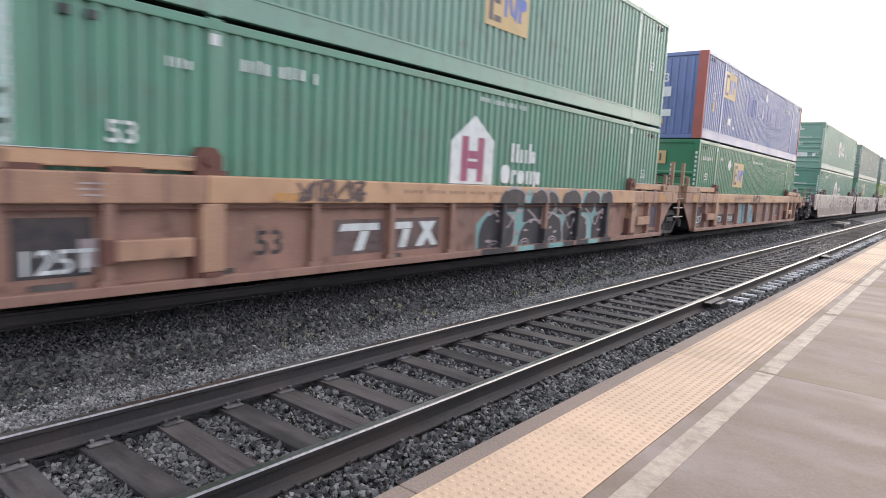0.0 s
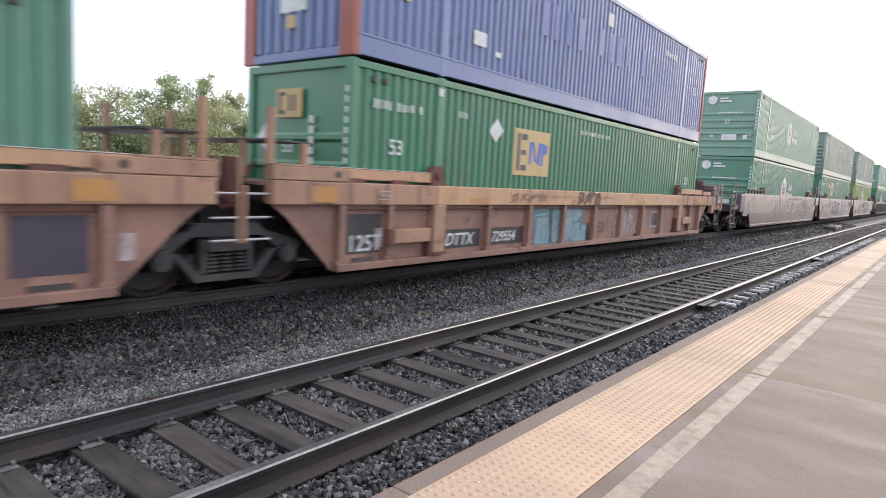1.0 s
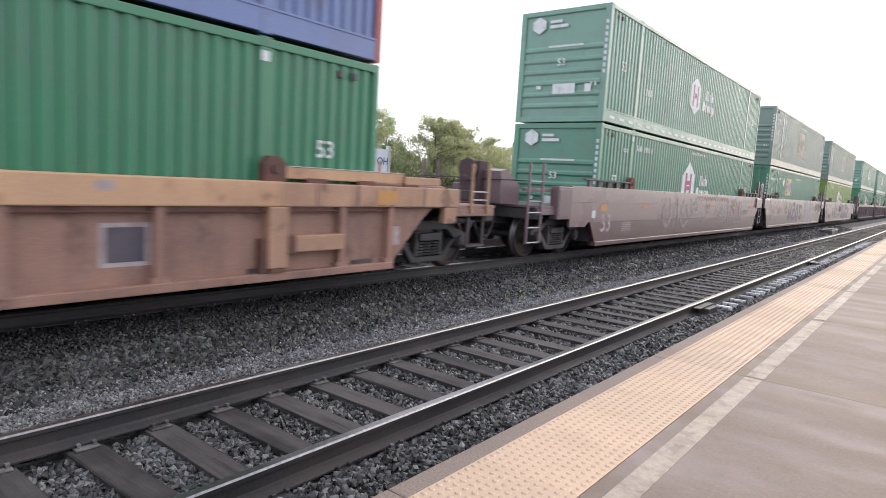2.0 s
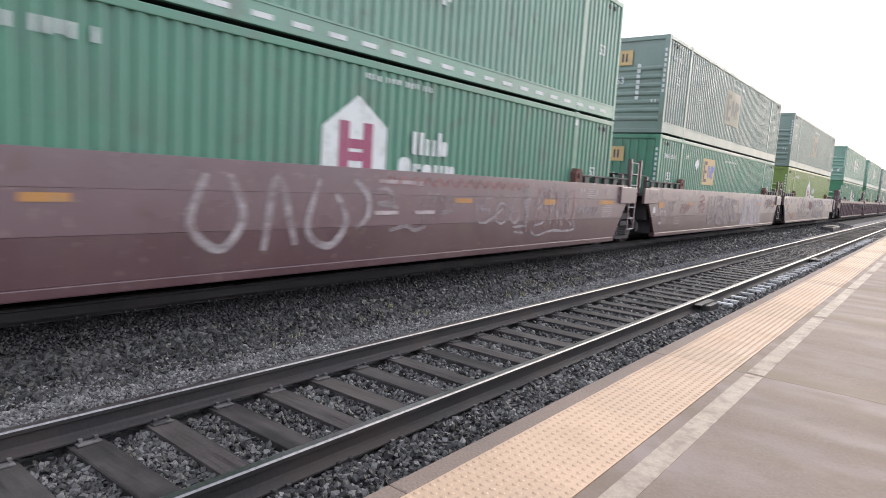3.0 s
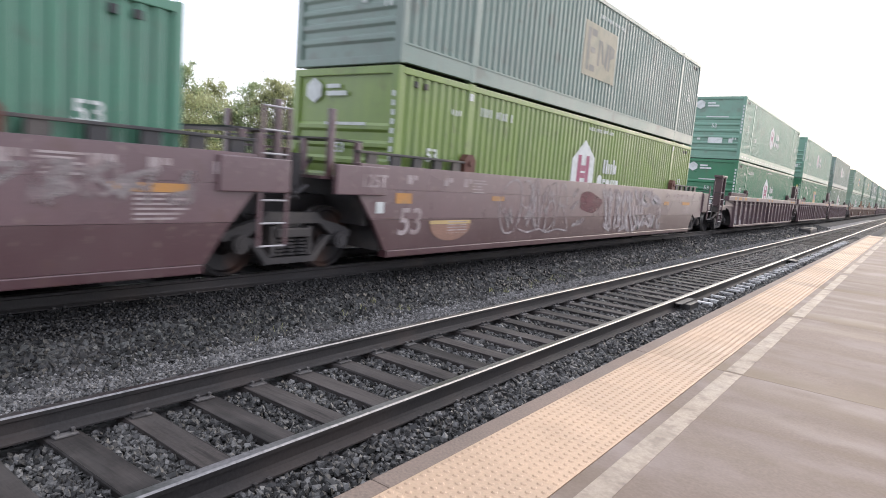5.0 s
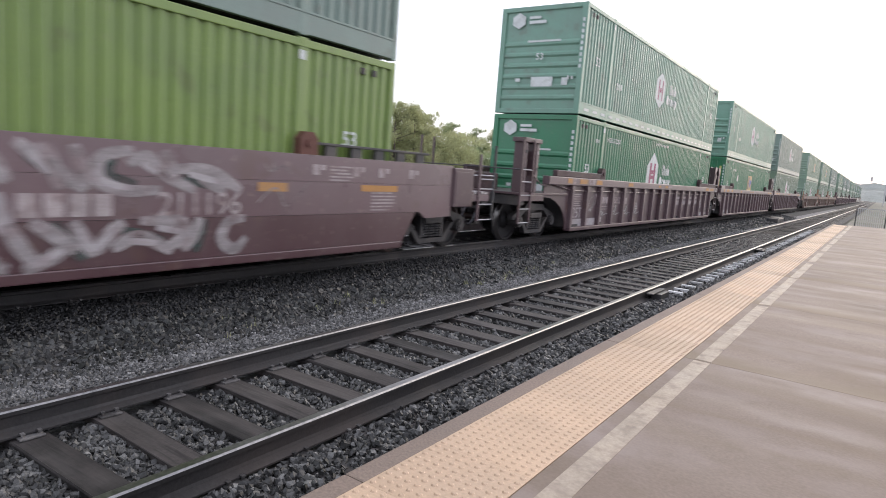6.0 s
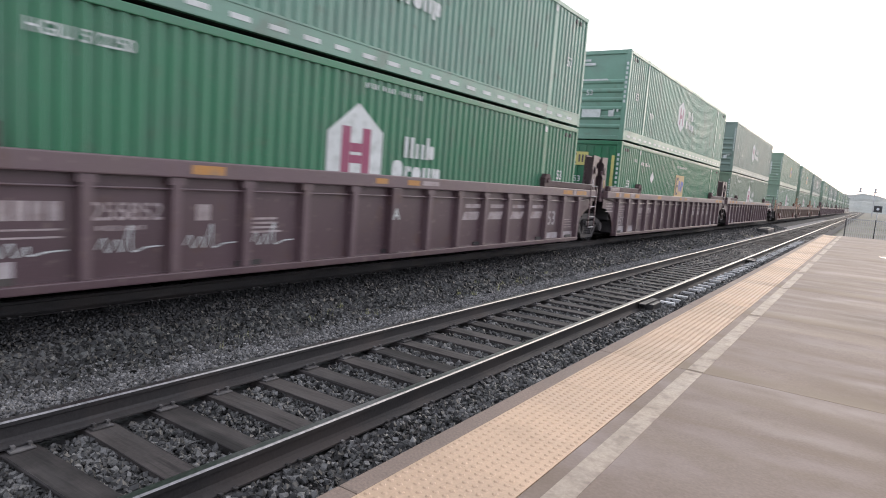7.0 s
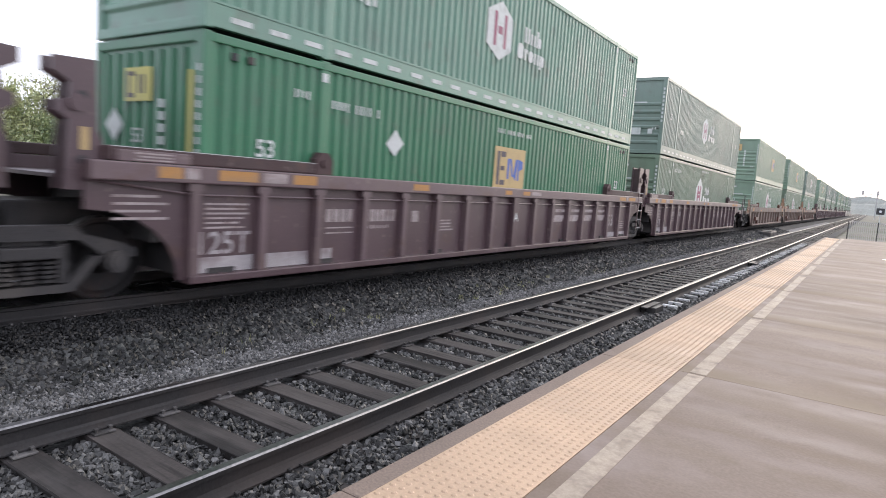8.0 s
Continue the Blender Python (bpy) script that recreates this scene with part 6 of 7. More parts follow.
spray(c, pale_spray, 1.3645, [[(-2.62, 0.32), (-2.55, 0.86)], [(-2.0, 0.46), (-1.7, 0.56), (-1.52, 0.74), (-1.3, 0.88), (-1.06, 0.78), (-1.04, 0.5), (-1.25, 0.31)], [(-1.0, 1.08), (-0.85, 0.8)], [(-0.55, 0.68), (-0.3, 0.68)], ring(-2.36, 0.8, 0.1, 0.1, 8), [(-1.5, 0.62), (-1.35, 0.66)]], 0.035)
spray(c, blue_shade_spray, 1.364, [[(-2.44, 0.35), (-2.42, 0.68)], [(-2.24, 0.36), (-2.22, 0.72)], [(-0.82, 0.36), (-0.78, 0.62)], [(-1.9, 1.05), (-1.75, 0.8)], [(-2.75, 0.98), (-2.2, 1.02)]], 0.06)
spray(c, pale_spray, 1.3635, [[(1.42, 0.34), (1.5, 1.1)], [(1.66, 0.34), (1.6, 0.8), (1.78, 1.08)], [(1.9, 0.36), (1.86, 1.05)], [(1.6, 0.7), (1.95, 0.74)], [(2.1, 1.08), (2.08, 0.36)], [(2.3, 0.36), (2.45, 1.08), (2.62, 0.36)], [(2.15, 0.7), (2.5, 0.66)], [(2.8, 1.06), (2.72, 0.6), (2.84, 0.38)]], 0.16, "pale grey block-letter graffiti")
spray(c, grey_mark, 1.365, [[(1.5, 0.4), (1.56, 1.0)], [(1.74, 0.4), (1.72, 0.6)], [(2.2, 0.42), (2.24, 1.0)], [(2.45, 0.42), (2.5, 0.6)], [(2.66, 0.5), (2.7, 1.0)]], 0.03)
lettering("53", 0.28, black_mark, c, SIDE, 1.364, 0.38, 0.46)
marks("pale_frame", [rect(4.0, 4.55, 0.5, 0.98)], faded_mark, c, SIDE, 1.364)
marks("blue_panel", [rect(4.06, 4.49, 0.55, 0.93)], navy_mark, c, SIDE, 1.368)
scrawl(c, -1.1, 0.1, 1.2, 1.46, grey_mark, 31, 4, 0.06, 1.504)
scrawl(c, -4.0, -2.6, 1.2, 1.4, web_orange, 33, 4, 0.025, 1.504)

c = cars[2]
spray(c, pale_spray, 1.474, [[(2.0, 1.28), (2.1, 0.84), (2.4, 0.86), (2.42, 1.05), (2.12, 1.08), (2.38, 1.3), (2.36, 1.42)], [(2.3, 0.8), (2.55, 0.9), (2.9, 1.08)], ring(2.86, 0.98, 0.2, 0.2, 10), [(3.4, 1.36), (3.22, 1.1), (3.2, 0.86), (3.42, 0.8), (3.5, 1.0), (3.24, 1.02)],
                             [(4.34, 1.52), (4.22, 1.1), (4.16, 0.66)], [(4.2, 1.0), (4.5, 1.2), (4.6, 1.0), (4.5, 0.78), (4.18, 0.72)], [(4.72, 1.56), (4.8, 1.1), (4.82, 0.7)], [(4.82, 1.0), (5.0, 1.18), (5.1, 1.0), (5.12, 0.7)], [(5.3, 1.56), (5.28, 1.1), (5.3, 0.68)],
                             [(5.72, 1.5), (5.34, 1.02), (5.88, 0.66)], [(4.0, 0.6), (4.25, 0.5), (4.9, 0.58), (5.5, 0.56), (5.96, 0.6), (5.9, 0.8)], [(4.4, 1.55), (4.55, 1.5)], [(3.3, 0.7), (3.75, 0.72)], [(3.35, 0.6), (3.7, 0.58)]], 0.055, "pale looping graffiti")
spray(c, worn_spray, 1.4735, [[(3.72, 1.5), (3.8, 1.0), (3.78, 0.55)], [(3.6, 1.45), (3.9, 1.4)], [(3.62, 1.2), (3.95, 1.24)], [(4.5, 1.5), (4.52, 1.2)], [(5.0, 1.5), (5.05, 1.3)], [(5.5, 1.45), (5.62, 0.8)]], 0.12)
spray(c, pink_spray, 1.473, [[(-0.4 + 0.3 * k, 1.42 + 0.05 * (k % 2)), (-0.3 + 0.3 * k, 1.58), (-0.16 + 0.3 * k, 1.46), (-0.1 + 0.3 * k, 1.56)] for k in range(14)] + [[(4.1 + 0.4 * k, 0.62), (4.3 + 0.4 * k, 1.0), (4.25 + 0.4 * k, 1.5)] for k in range(5)], 0.05)
spray(c, pale_spray, 1.4738, [[(-3.4, 1.5), (-3.6, 0.9), (-3.2, 0.6), (-2.9, 1.0), (-3.1, 1.5)], [(-2.6, 0.55), (-2.4, 1.5), (-2.1, 0.6)], [(-1.7, 1.5), (-1.9, 0.8), (-1.5, 0.56), (-1.2, 0.9), (-1.4, 1.3)], [(-1.05, 1.5), (-0.8, 1.3), (-0.76, 1.0), (-1.0, 0.8)]], 0.11)
spray(c, worn_spray, 1.4742, [[(-0.7, 1.3), (-0.4, 1.4), (-0.2, 1.2), (-0.55, 1.16), (-0.1, 1.1)], [(0.75, 1.2), (0.9, 1.35), (1.05, 1.15), (1.2, 1.32), (1.35, 1.12)], [(0.9, 1.0), (1.3, 1.04)], [(-0.3, 0.74), (0.1, 0.8), (0.3, 0.72), (0.6, 0.8)]], 0.07)
marks("stencil", [rect(-0.55, -0.12, 1.47, 1.53), rect(-0.06, 0.3, 1.47, 1.53), rect(0.36, 0.46, 1.45, 1.53), rect(-0.62, -0.1, 0.99, 1.05), rect(0.3, 0.8, 0.99, 1.05)], faded_mark, c, SIDE, 1.4765)
marks("amber_patch", [rect(1.35, 1.86, 1.18, 1.26)], amber_mark, c, SIDE, 1.4767)
scrawl(c, 6.1, 7.2, 0.9, 1.1, pale_spray, 45, 6, 0.03, 1.475)
c = cars[3]
spray(c, worn_spray, 1.472, [[(-3.05, 1.5), (-3.0, 0.9), (-2.9, 0.58), (-2.62, 1.1), (-2.44, 0.66), (-2.28, 1.48)], [(-2.75, 1.5), (-2.72, 1.2)], [(-2.0, 1.4), (-1.3, 1.42), (-1.6, 1.0), (-1.98, 0.62), (-1.1, 0.62)], [(-1.95, 1.1), (-1.1, 1.02)], ring(-0.5, 0.88, 0.32, 0.36, 12),
                             [(0.0, 1.32), (0.92, 1.26)], [(0.1, 1.26), (0.5, 0.95), (0.96, 0.68)], [(0.05, 0.66), (1.0, 0.66)], [(-0.85, 1.36), (-0.2, 1.34)], [(-1.0, 0.8), (-0.8, 1.2)]], 0.2, "faded pale block-letter graffiti", 0.1)
spray(c, pale_spray, 1.4745, [[(-3.14, 1.54), (-3.1, 0.8), (-2.95, 0.48), (-2.7, 0.6), (-2.6, 0.9), (-2.45, 0.52), (-2.2, 0.7), (-2.18, 1.52)], [(-2.1, 1.5), (-1.2, 1.5), (-1.2, 1.25), (-1.7, 0.76), (-1.0, 0.72), (-1.02, 0.5), (-2.08, 0.5), (-2.05, 0.72), (-1.55, 1.28), (-2.1, 1.28)], ring(-0.5, 0.88, 0.46, 0.48, 14), ring(-0.5, 0.88, 0.17, 0.2, 10),
                              [(-0.1, 1.42), (1.0, 1.34), (1.02, 1.14), (0.6, 0.98), (1.04, 0.78), (1.02, 0.54), (0.0, 0.54)]], 0.05)
spray(c, pink_spray, 1.4735, [[(-4.15, 1.42), (-3.8, 1.5), (-3.6, 1.35), (-4.1, 1.3), (-3.5, 1.2)], [(-4.2, 1.1), (-3.8, 1.2), (-3.5, 1.05), (-4.0, 0.98)], [(-3.9, 0.9), (-3.6, 0.94)], [(1.15, 1.4), (1.3, 1.0), (1.25, 0.7)]], 0.07)
spray(c, sill_white, 1.4715, [], 0.1, "broad white bubble-letter graffiti", filled=[
    [(1.62, 0.34), (3.4, 0.32), (3.5, 0.7), (3.42, 1.2), (3.2, 1.5), (2.9, 1.34), (2.5, 1.56), (1.86, 1.54), (1.98, 1.1), (1.84, 0.7)], [(3.5, 0.32), (4.1, 0.34), (4.2, 0.9), (4.1, 1.56), (3.66, 1.57), (3.56, 1.0)], [(4.22, 0.6), (4.5, 0.34), (5.32, 0.34), (5.4, 0.9), (5.28, 1.56), (4.4, 1.54), (4.2, 1.1)]])
spray(c, maroon_low, 1.4732, [[(2.25, 1.42), (2.5, 1.2), (2.85, 1.16)], [(3.75, 1.44), (3.9, 1.36)], [(4.5, 1.3), (4.9, 1.34)]], 0.13, filled=[blob(2.95, 0.8, 0.26, 0.3, random.Random(3), 16), blob(4.75, 0.82, 0.24, 0.26, random.Random(5), 16)])
spray(c, grey_side, 1.4745, [[(2.0, 0.45), (2.3, 0.9), (2.7, 1.1), (3.2, 1.0)], [(3.45, 0.36), (3.5, 0.9), (3.4, 1.4)], [(4.16, 0.4), (4.22, 1.0), (4.2, 1.5)], [(2.1, 1.45), (2.2, 1.2), (2.1, 0.9)], [(4.45, 1.1), (4.9, 1.16), (5.2, 1.0)], [(2.4, 0.42), (2.7, 0.5)], [(3.75, 0.5), (3.95, 1.0), (3.8, 1.3)]], 0.05)
scrawl(c, 6.0, 8.2, 1.05, 1.45, worn_spray, 57, 5, 0.06, 1.475)
scrawl(c, -7.4, -6.6, 0.95, 1.3, pale_spray, 55, 3, 0.02, 1.475)
scrawl(c, -6.2, -5.2, 0.9, 1.2, pink_spray, 56, 3, 0.03, 1.475)
c = cars[4]
spray(c, pale_spray, 1.4745, [[(-5.0, 1.1), (-4.9, 1.35), (-4.62, 1.57), (-4.3, 1.58), (-4.14, 1.3), (-4.17, 0.85), (-4.4, 0.55), (-4.75, 0.52), (-4.95, 0.8), (-5.0, 1.1)], [(-4.1, 1.57), (-3.85, 1.6), (-3.72, 1.4), (-3.75, 1.1), (-3.95, 1.02), (-4.12, 1.1)], [(-3.72, 1.55), (-3.62, 1.0), (-3.86, 0.62)],
                              [(-3.86, 0.6), (-3.62, 1.5), (-3.46, 1.58), (-3.36, 1.0), (-3.3, 0.55)], [(-3.3, 0.55), (-3.2, 1.2), (-3.05, 1.5), (-2.9, 1.45), (-2.95, 0.95), (-3.05, 0.5)], [(-3.0, 0.5), (-2.95, 1.05), (-2.75, 1.2), (-2.6, 1.1), (-2.62, 0.7), (-2.95, 0.5)], [(-2.85, 1.55), (-2.58, 1.58), (-2.5, 1.1)],
                              [(-2.4, 1.15), (-2.3, 1.55), (-2.15, 1.58), (-1.95, 1.1), (-2.1, 1.07), (-2.4, 1.12)], [(-2.6, 0.55), (-2.36, 1.05), (-2.2, 1.05), (-1.92, 0.7), (-1.87, 0.47)], [(-4.2, 0.58), (-3.8, 0.5), (-3.3, 0.55), (-2.9, 0.47), (-2.4, 0.53), (-1.86, 0.47)]], 0.045, "pale outlined bubble-letter graffiti", 0.2)
spray(c, worn_spray, 1.473, [[(-4.85, 1.0), (-4.7, 0.85), (-4.6, 0.62)], [(-4.6, 1.02), (-4.45, 0.7)], [(-3.5, 1.45), (-3.55, 0.8), (-3.4, 0.6)], [(-3.1, 0.95), (-2.95, 1.02)], [(-2.8, 1.4), (-2.68, 1.24)], [(-3.95, 0.8), (-3.7, 0.95)], [(-3.05, 1.4), (-3.12, 1.1)], [(-1.7, 1.3), (-1.4, 1.5)], [(-1.75, 0.98), (-1.35, 1.2)], [(-1.6, 0.6), (-0.9, 0.74)]], 0.13)
spray(c, pale_spray, 1.4742, [[(0.1, 1.56), (0.42, 1.0), (0.5, 0.46)], [(0.3, 1.5), (0.66, 1.1), (0.62, 0.46)], [(0.95, 1.56), (0.7, 1.0), (0.9, 0.44)], [(0.5, 1.56), (0.8, 1.3)], [(0.3, 0.6), (0.8, 0.44)], [(1.0, 1.56), (1.14, 1.0), (1.06, 0.46)], [(1.1, 1.52), (1.45, 1.3), (1.18, 1.02), (1.5, 0.7), (1.1, 0.46)], [(1.7, 1.56), (1.6, 1.1), (1.75, 0.46)], [(1.62, 1.2), (1.95, 1.5), (2.1, 1.1), (1.9, 0.7), (2.2, 0.44)], [(1.4, 0.4), (1.9, 0.5), (2.3, 0.36)], [(2.15, 1.5), (2.3, 1.2)]], 0.15, "pale slanting graffiti letters")
spray(c, sill_white, 1.4738, [[(0.55, 1.5), (0.75, 0.9)], [(1.2, 1.5), (1.35, 1.1)], [(1.3, 0.95), (1.45, 0.5)], [(1.9, 1.5), (1.95, 1.2)], [(1.85, 0.9), (2.1, 0.5)], [(2.2, 1.1), (2.3, 0.7)]], 0.17)
spray(c, pale_spray, 1.4744, [[(2.38, 1.6), (2.7, 1.36), (3.02, 1.14)], [(2.6, 1.6), (2.7, 1.4), (2.78, 1.14)], [(2.9, 1.6), (2.98, 1.36), (3.0, 1.14)], [(3.52, 1.58), (3.2, 1.5), (3.12, 1.28), (3.4, 1.14), (3.84, 1.15)], [(3.46, 1.42), (3.68, 1.52), (3.86, 1.34), (4.3, 1.14)], [(3.88, 1.6), (3.95, 1.44), (4.02, 1.3)], [(4.02, 1.4), (4.5, 1.38), (4.94, 1.15)], [(4.34, 1.3), (4.7, 1.15)],
                              [(2.3, 0.8), (2.4, 0.6), (2.55, 0.4)], [(2.5, 0.82), (2.75, 0.66), (2.94, 0.5)], [(2.44, 0.34), (2.7, 0.46), (2.94, 0.62)], [(2.9, 0.82), (3.0, 0.62), (3.12, 0.44)], [(3.12, 0.46), (3.24, 0.64), (3.42, 0.8)], [(3.3, 0.5), (3.6, 0.62), (4.0, 0.43)], [(3.6, 0.8), (4.1, 0.78), (4.12, 0.6), (3.9, 0.46)], [(4.36, 0.82), (4.26, 0.6), (4.12, 0.44)], [(5.0, 0.8), (4.76, 0.76), (4.66, 0.54), (4.86, 0.4), (5.03, 0.56)]], 0.16, taper=0.4)
spray(c, sill_white, 1.4752, [[(2.5, 1.52), (2.66, 1.3)], [(3.18, 1.42), (3.2, 1.24), (3.5, 1.16)], [(3.62, 1.44), (3.8, 1.34)], [(4.2, 1.34), (4.6, 1.26)], [(2.95, 0.74), (3.1, 0.52), (3.3, 0.7)], [(3.5, 0.58), (3.8, 0.54)], [(2.52, 0.38), (2.8, 0.52)], [(3.8, 0.72), (4.1, 0.66)]], 0.08)
spray(c, shadow_green_spray, 1.473, [[(2.46, 1.5), (2.86, 1.2)], [(3.3, 1.5), (3.26, 1.3), (3.56, 1.2)], [(4.1, 1.3), (4.6, 1.2)], [(2.7, 0.8), (3.0, 0.4)], [(3.4, 0.7), (3.9, 0.56)], [(4.42, 0.8), (4.3, 0.4)]], 0.13)
spray(c, worn_spray, 1.4748, [[(5.2, 1.0), (5.5, 1.2), (5.7, 0.95), (6.1, 1.3)], [(5.3, 1.52), (5.4, 1.42), (5.6, 1.5), (5.75, 1.4)], [(5.45, 1.56), (5.42, 1.4)]], 0.03)
marks("red_patch", [blob(-0.65, 1.18, 0.68, 0.27, random.Random(4), 20)], red_spray, c, SIDE, 1.473)
marks("word", [rect(2.38 + k * 0.24, 2.38 + k * 0.24 + 0.19, 0.86, 1.1) for k in range(4)], faded_mark, c, SIDE, 1.476)
lettering("211196", 0.275, faded_mark, c, SIDE, 1.479, 3.8, 0.86)
marks("rust_patch", [[(-6.6 + 0.62 * cos(pi + t * pi / 12), 0.72 + 0.3 * sin(pi + t * pi / 12)) for t in range(13)]], web_orange, c, SIDE, 1.472)
marks("amber_band", [rect(-7.22, -5.98, 0.724, 0.79)], yellow_mark, c, SIDE, 1.472)
c = cars[5]
for a_, b_ in ((-6.05, -5.3), (-5.0, -4.25), (-3.95, -3.2), (-2.95, -2.2)):
    w_ = b_ - a_
    spray(c, white_mark, 1.376, [[(a_, 0.6), (a_ + 0.1 * w_, 0.72), (a_ + 0.16 * w_, 0.56), (a_ + 0.3 * w_, 0.7), (a_ + 0.36 * w_, 0.56), (a_ + 0.5 * w_, 0.86 if a_ > -5.5 else 0.66), (a_ + 0.52 * w_, 0.57), (a_ + 0.75 * w_, 0.6), (b_, 0.61)]], 0.016, "thin white chalk scrawl", 0.0)
scrawl(c, -6.9, -6.3, 0.7, 1.2, pale_spray, 72, 1, 0.05, 1.378)

# containers: (unit, upper, paint, emblem, corner paint, end ribs, tape, label)
LOADS = [
    (0, False, green_paint, "house", None, 6, False, GREEN + " with a white house emblem"),
    (0, True, glare_green_paint, "square", None, 6, False, GREEN + " with a tan square emblem"),
    (1, False, deep_green_paint, "square", None, 4, False, GREEN + " with a tan square emblem and white diamond"),
    (1, True, blue_paint, "blue", red_paint, 0, False, "blue corrugated shipping container with red corner posts"),
    (2, False, green_paint, "house", None, 6, False, GREEN + " with a white house emblem"),
    (2, True, glare_green_paint, "hexagon", None, 6, True, GREEN + " with a white six-sided emblem"),
    (3, False, green_paint, "square", None, 0, False, GREEN + " with a tan square emblem and white diamond"),
    (3, True, teal_paint, "square", None, 7, False, "dusty grey-green corrugated shipping container with a tan emblem"),
    (4, False, lime_paint, "house", None, 6, False, "lime green corrugated shipping container with a white house emblem"),
    (4, True, teal_paint, "square", None, 7, False, "dusty grey-green corrugated shipping container with a tan emblem"),
    (5, False, deep_green_paint, "house", None, 5, False, GREEN + " with a white house emblem"),
    (5, True, glare_green_paint, "hexagon", None, 6, True, GREEN + " with a white six-sided emblem and tape dashes"),
    (6, False, deep_green_paint, "square", None, 0, False, GREEN + " with a tan square emblem and white diamond"),
    (6, True, glare_green_paint, "hexagon", None, 6, True, GREEN + " with a white six-sided emblem and tape dashes"),
]
boxes = []
for k, (unit, upper, paint, logo, corner, ribs, tape, label) in enumerate(LOADS):
    boxes.append(ride(container(paint, label, upper, logo, corner, ribs, tape, seed=20 + k, emblem={6: (-3.6, 1.5), 7: (-1.55, 0.95), 9: (-1.55, 0.95), 12: (-0.84, 1.19)}.get(k), size=1.35 if k in (7, 9) else 1.0, faded=k in (7, 9), number={6: "EMHU 653110", 10: "HGIU 512250"}.get(k), drop=0.33 if k == 12 else 0.0), unit, HIGH if upper else LOW))
marks("yellow_tag", [rect(W2 - 0.3, W2 - 0.2, 0.95, 2.42)], lemon_mark, boxes[12], END, -L2 - 0.004, "yellow strip beside the corner post")
# far containers: the pale paint stands in for haze along the line
HAZED = [container(teal_paint, "pale green shipping container far back in the train, haze in its paint", True, "hexagon", None, 6, True, seed=51),
         container(olive_paint, "grey-green shipping container far back in the train, haze in its paint", False, "house", None, 6, False, seed=52),
         container(pale_green_paint, "haze-paled green shipping container far back in the train", True, "square", None, 7, False, seed=53),
         container(pale_green_paint, "haze-paled green shipping container with a white house emblem", False, "house", None, 6, False, seed=54)]
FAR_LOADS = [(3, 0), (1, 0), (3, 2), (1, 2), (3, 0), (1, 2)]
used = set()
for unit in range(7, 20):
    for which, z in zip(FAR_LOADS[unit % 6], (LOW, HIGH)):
        ob = HAZED[which]
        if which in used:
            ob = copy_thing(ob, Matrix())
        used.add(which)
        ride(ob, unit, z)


# ---- trees and distance ----
def leaf_cloud(centres, radii, per, size, mat, name, parent, seed):
    rng = np.random.default_rng(seed)
    c = np.repeat(np.array(centres), per, 0)
    r = np.repeat(np.array(radii), per)
    n = len(c)
    p = c + rng.normal(0, 0.62, (n, 3)) * r[:, None] * np.array([1, 1, 0.8])
    u = rng.normal(0, 1, (n, 3))
    u /= np.linalg.norm(u, axis=1)[:, None]
    w = np.cross(u, rng.normal(0, 1, (n, 3)))
    w /= np.linalg.norm(w, axis=1)[:, None]
    s = rng.uniform(*size, n)[:, None]
    quad = np.stack([p - u * s, p + w * s * 0.5, p + u * s, p - w * s * 0.5], 1)
    me = bpy.data.meshes.new(name)
    me.from_pydata(quad.reshape(-1, 3).tolist(), [], (np.arange(n * 4).reshape(n, 4)).tolist())
    me.materials.append(mat)
    ob = new(name, me)
    ob.parent = parent
    return ob


def tree(height, spread, seed, mat, label, leafy=1.0):
    """A tapered trunk, limbs that fork twice and many small uneven clumps of leaves."""
    rnd = random.Random(seed)
    t = thing("tree", label, "tree", group="trees beyond the train")
    bm = bmesh.new()
    top = Vector((rnd.uniform(-0.3, 0.3), rnd.uniform(-0.3, 0.3), height * 0.84))
    mid = Vector((rnd.uniform(-0.15, 0.15), rnd.uniform(-0.15, 0.15), height * 0.35))
    rod(bm, (0, 0, -0.1), mid, 0.018 * height, 0.012 * height)
    rod(bm, mid, top, 0.012 * height, 0.003 * height)
    part("trunk", bm, bark, t)
    bm = bmesh.new()
    centres, radii = [], []
    for k in range(26):
        a = rnd.uniform(0, tau)
        h = rnd.uniform(0.22, 0.9)
        base = mid.lerp(top, max(0, (h - 0.35) / 0.5)) if h > 0.35 else Vector((0, 0, height * h))
        reach = spread * rnd.uniform(0.45, 1.0) * (1.1 - 0.75 * max(0, h - 0.45) * 1.5)
        tip = base + Vector((cos(a) * reach, sin(a) * reach, rnd.uniform(0.15, 0.9) * height * 0.15))
        rod(bm, base, tip, 0.005 * height, 0.0015 * height, n=5)
        for q in (0.4, 0.6, 0.8, 1.0):
            c = base.lerp(tip, q) + Vector((rnd.uniform(-0.35, 0.35), rnd.uniform(-0.35, 0.35), rnd.uniform(-0.25, 0.45)))
            rod(bm, base.lerp(tip, q * 0.9), c, 0.0022 * height, 0.001 * height, n=4)
            centres.append(tuple(c))
            radii.append(rnd.uniform(0.025, 0.075) * height)
    for k in range(9):
        centres.append(tuple(top + Vector((rnd.uniform(-0.4, 0.4), rnd.uniform(-0.4, 0.4), rnd.uniform(-0.12, 0.15) * height))))
        radii.append(rnd.uniform(0.025, 0.05) * height)
    part("branchwork", bm, bark, t)
    if leafy > 0:
        leaf_cloud(centres, radii, max(4, int(110 * leafy)), (0.055, 0.115), mat, "crown", t, seed)
    return t


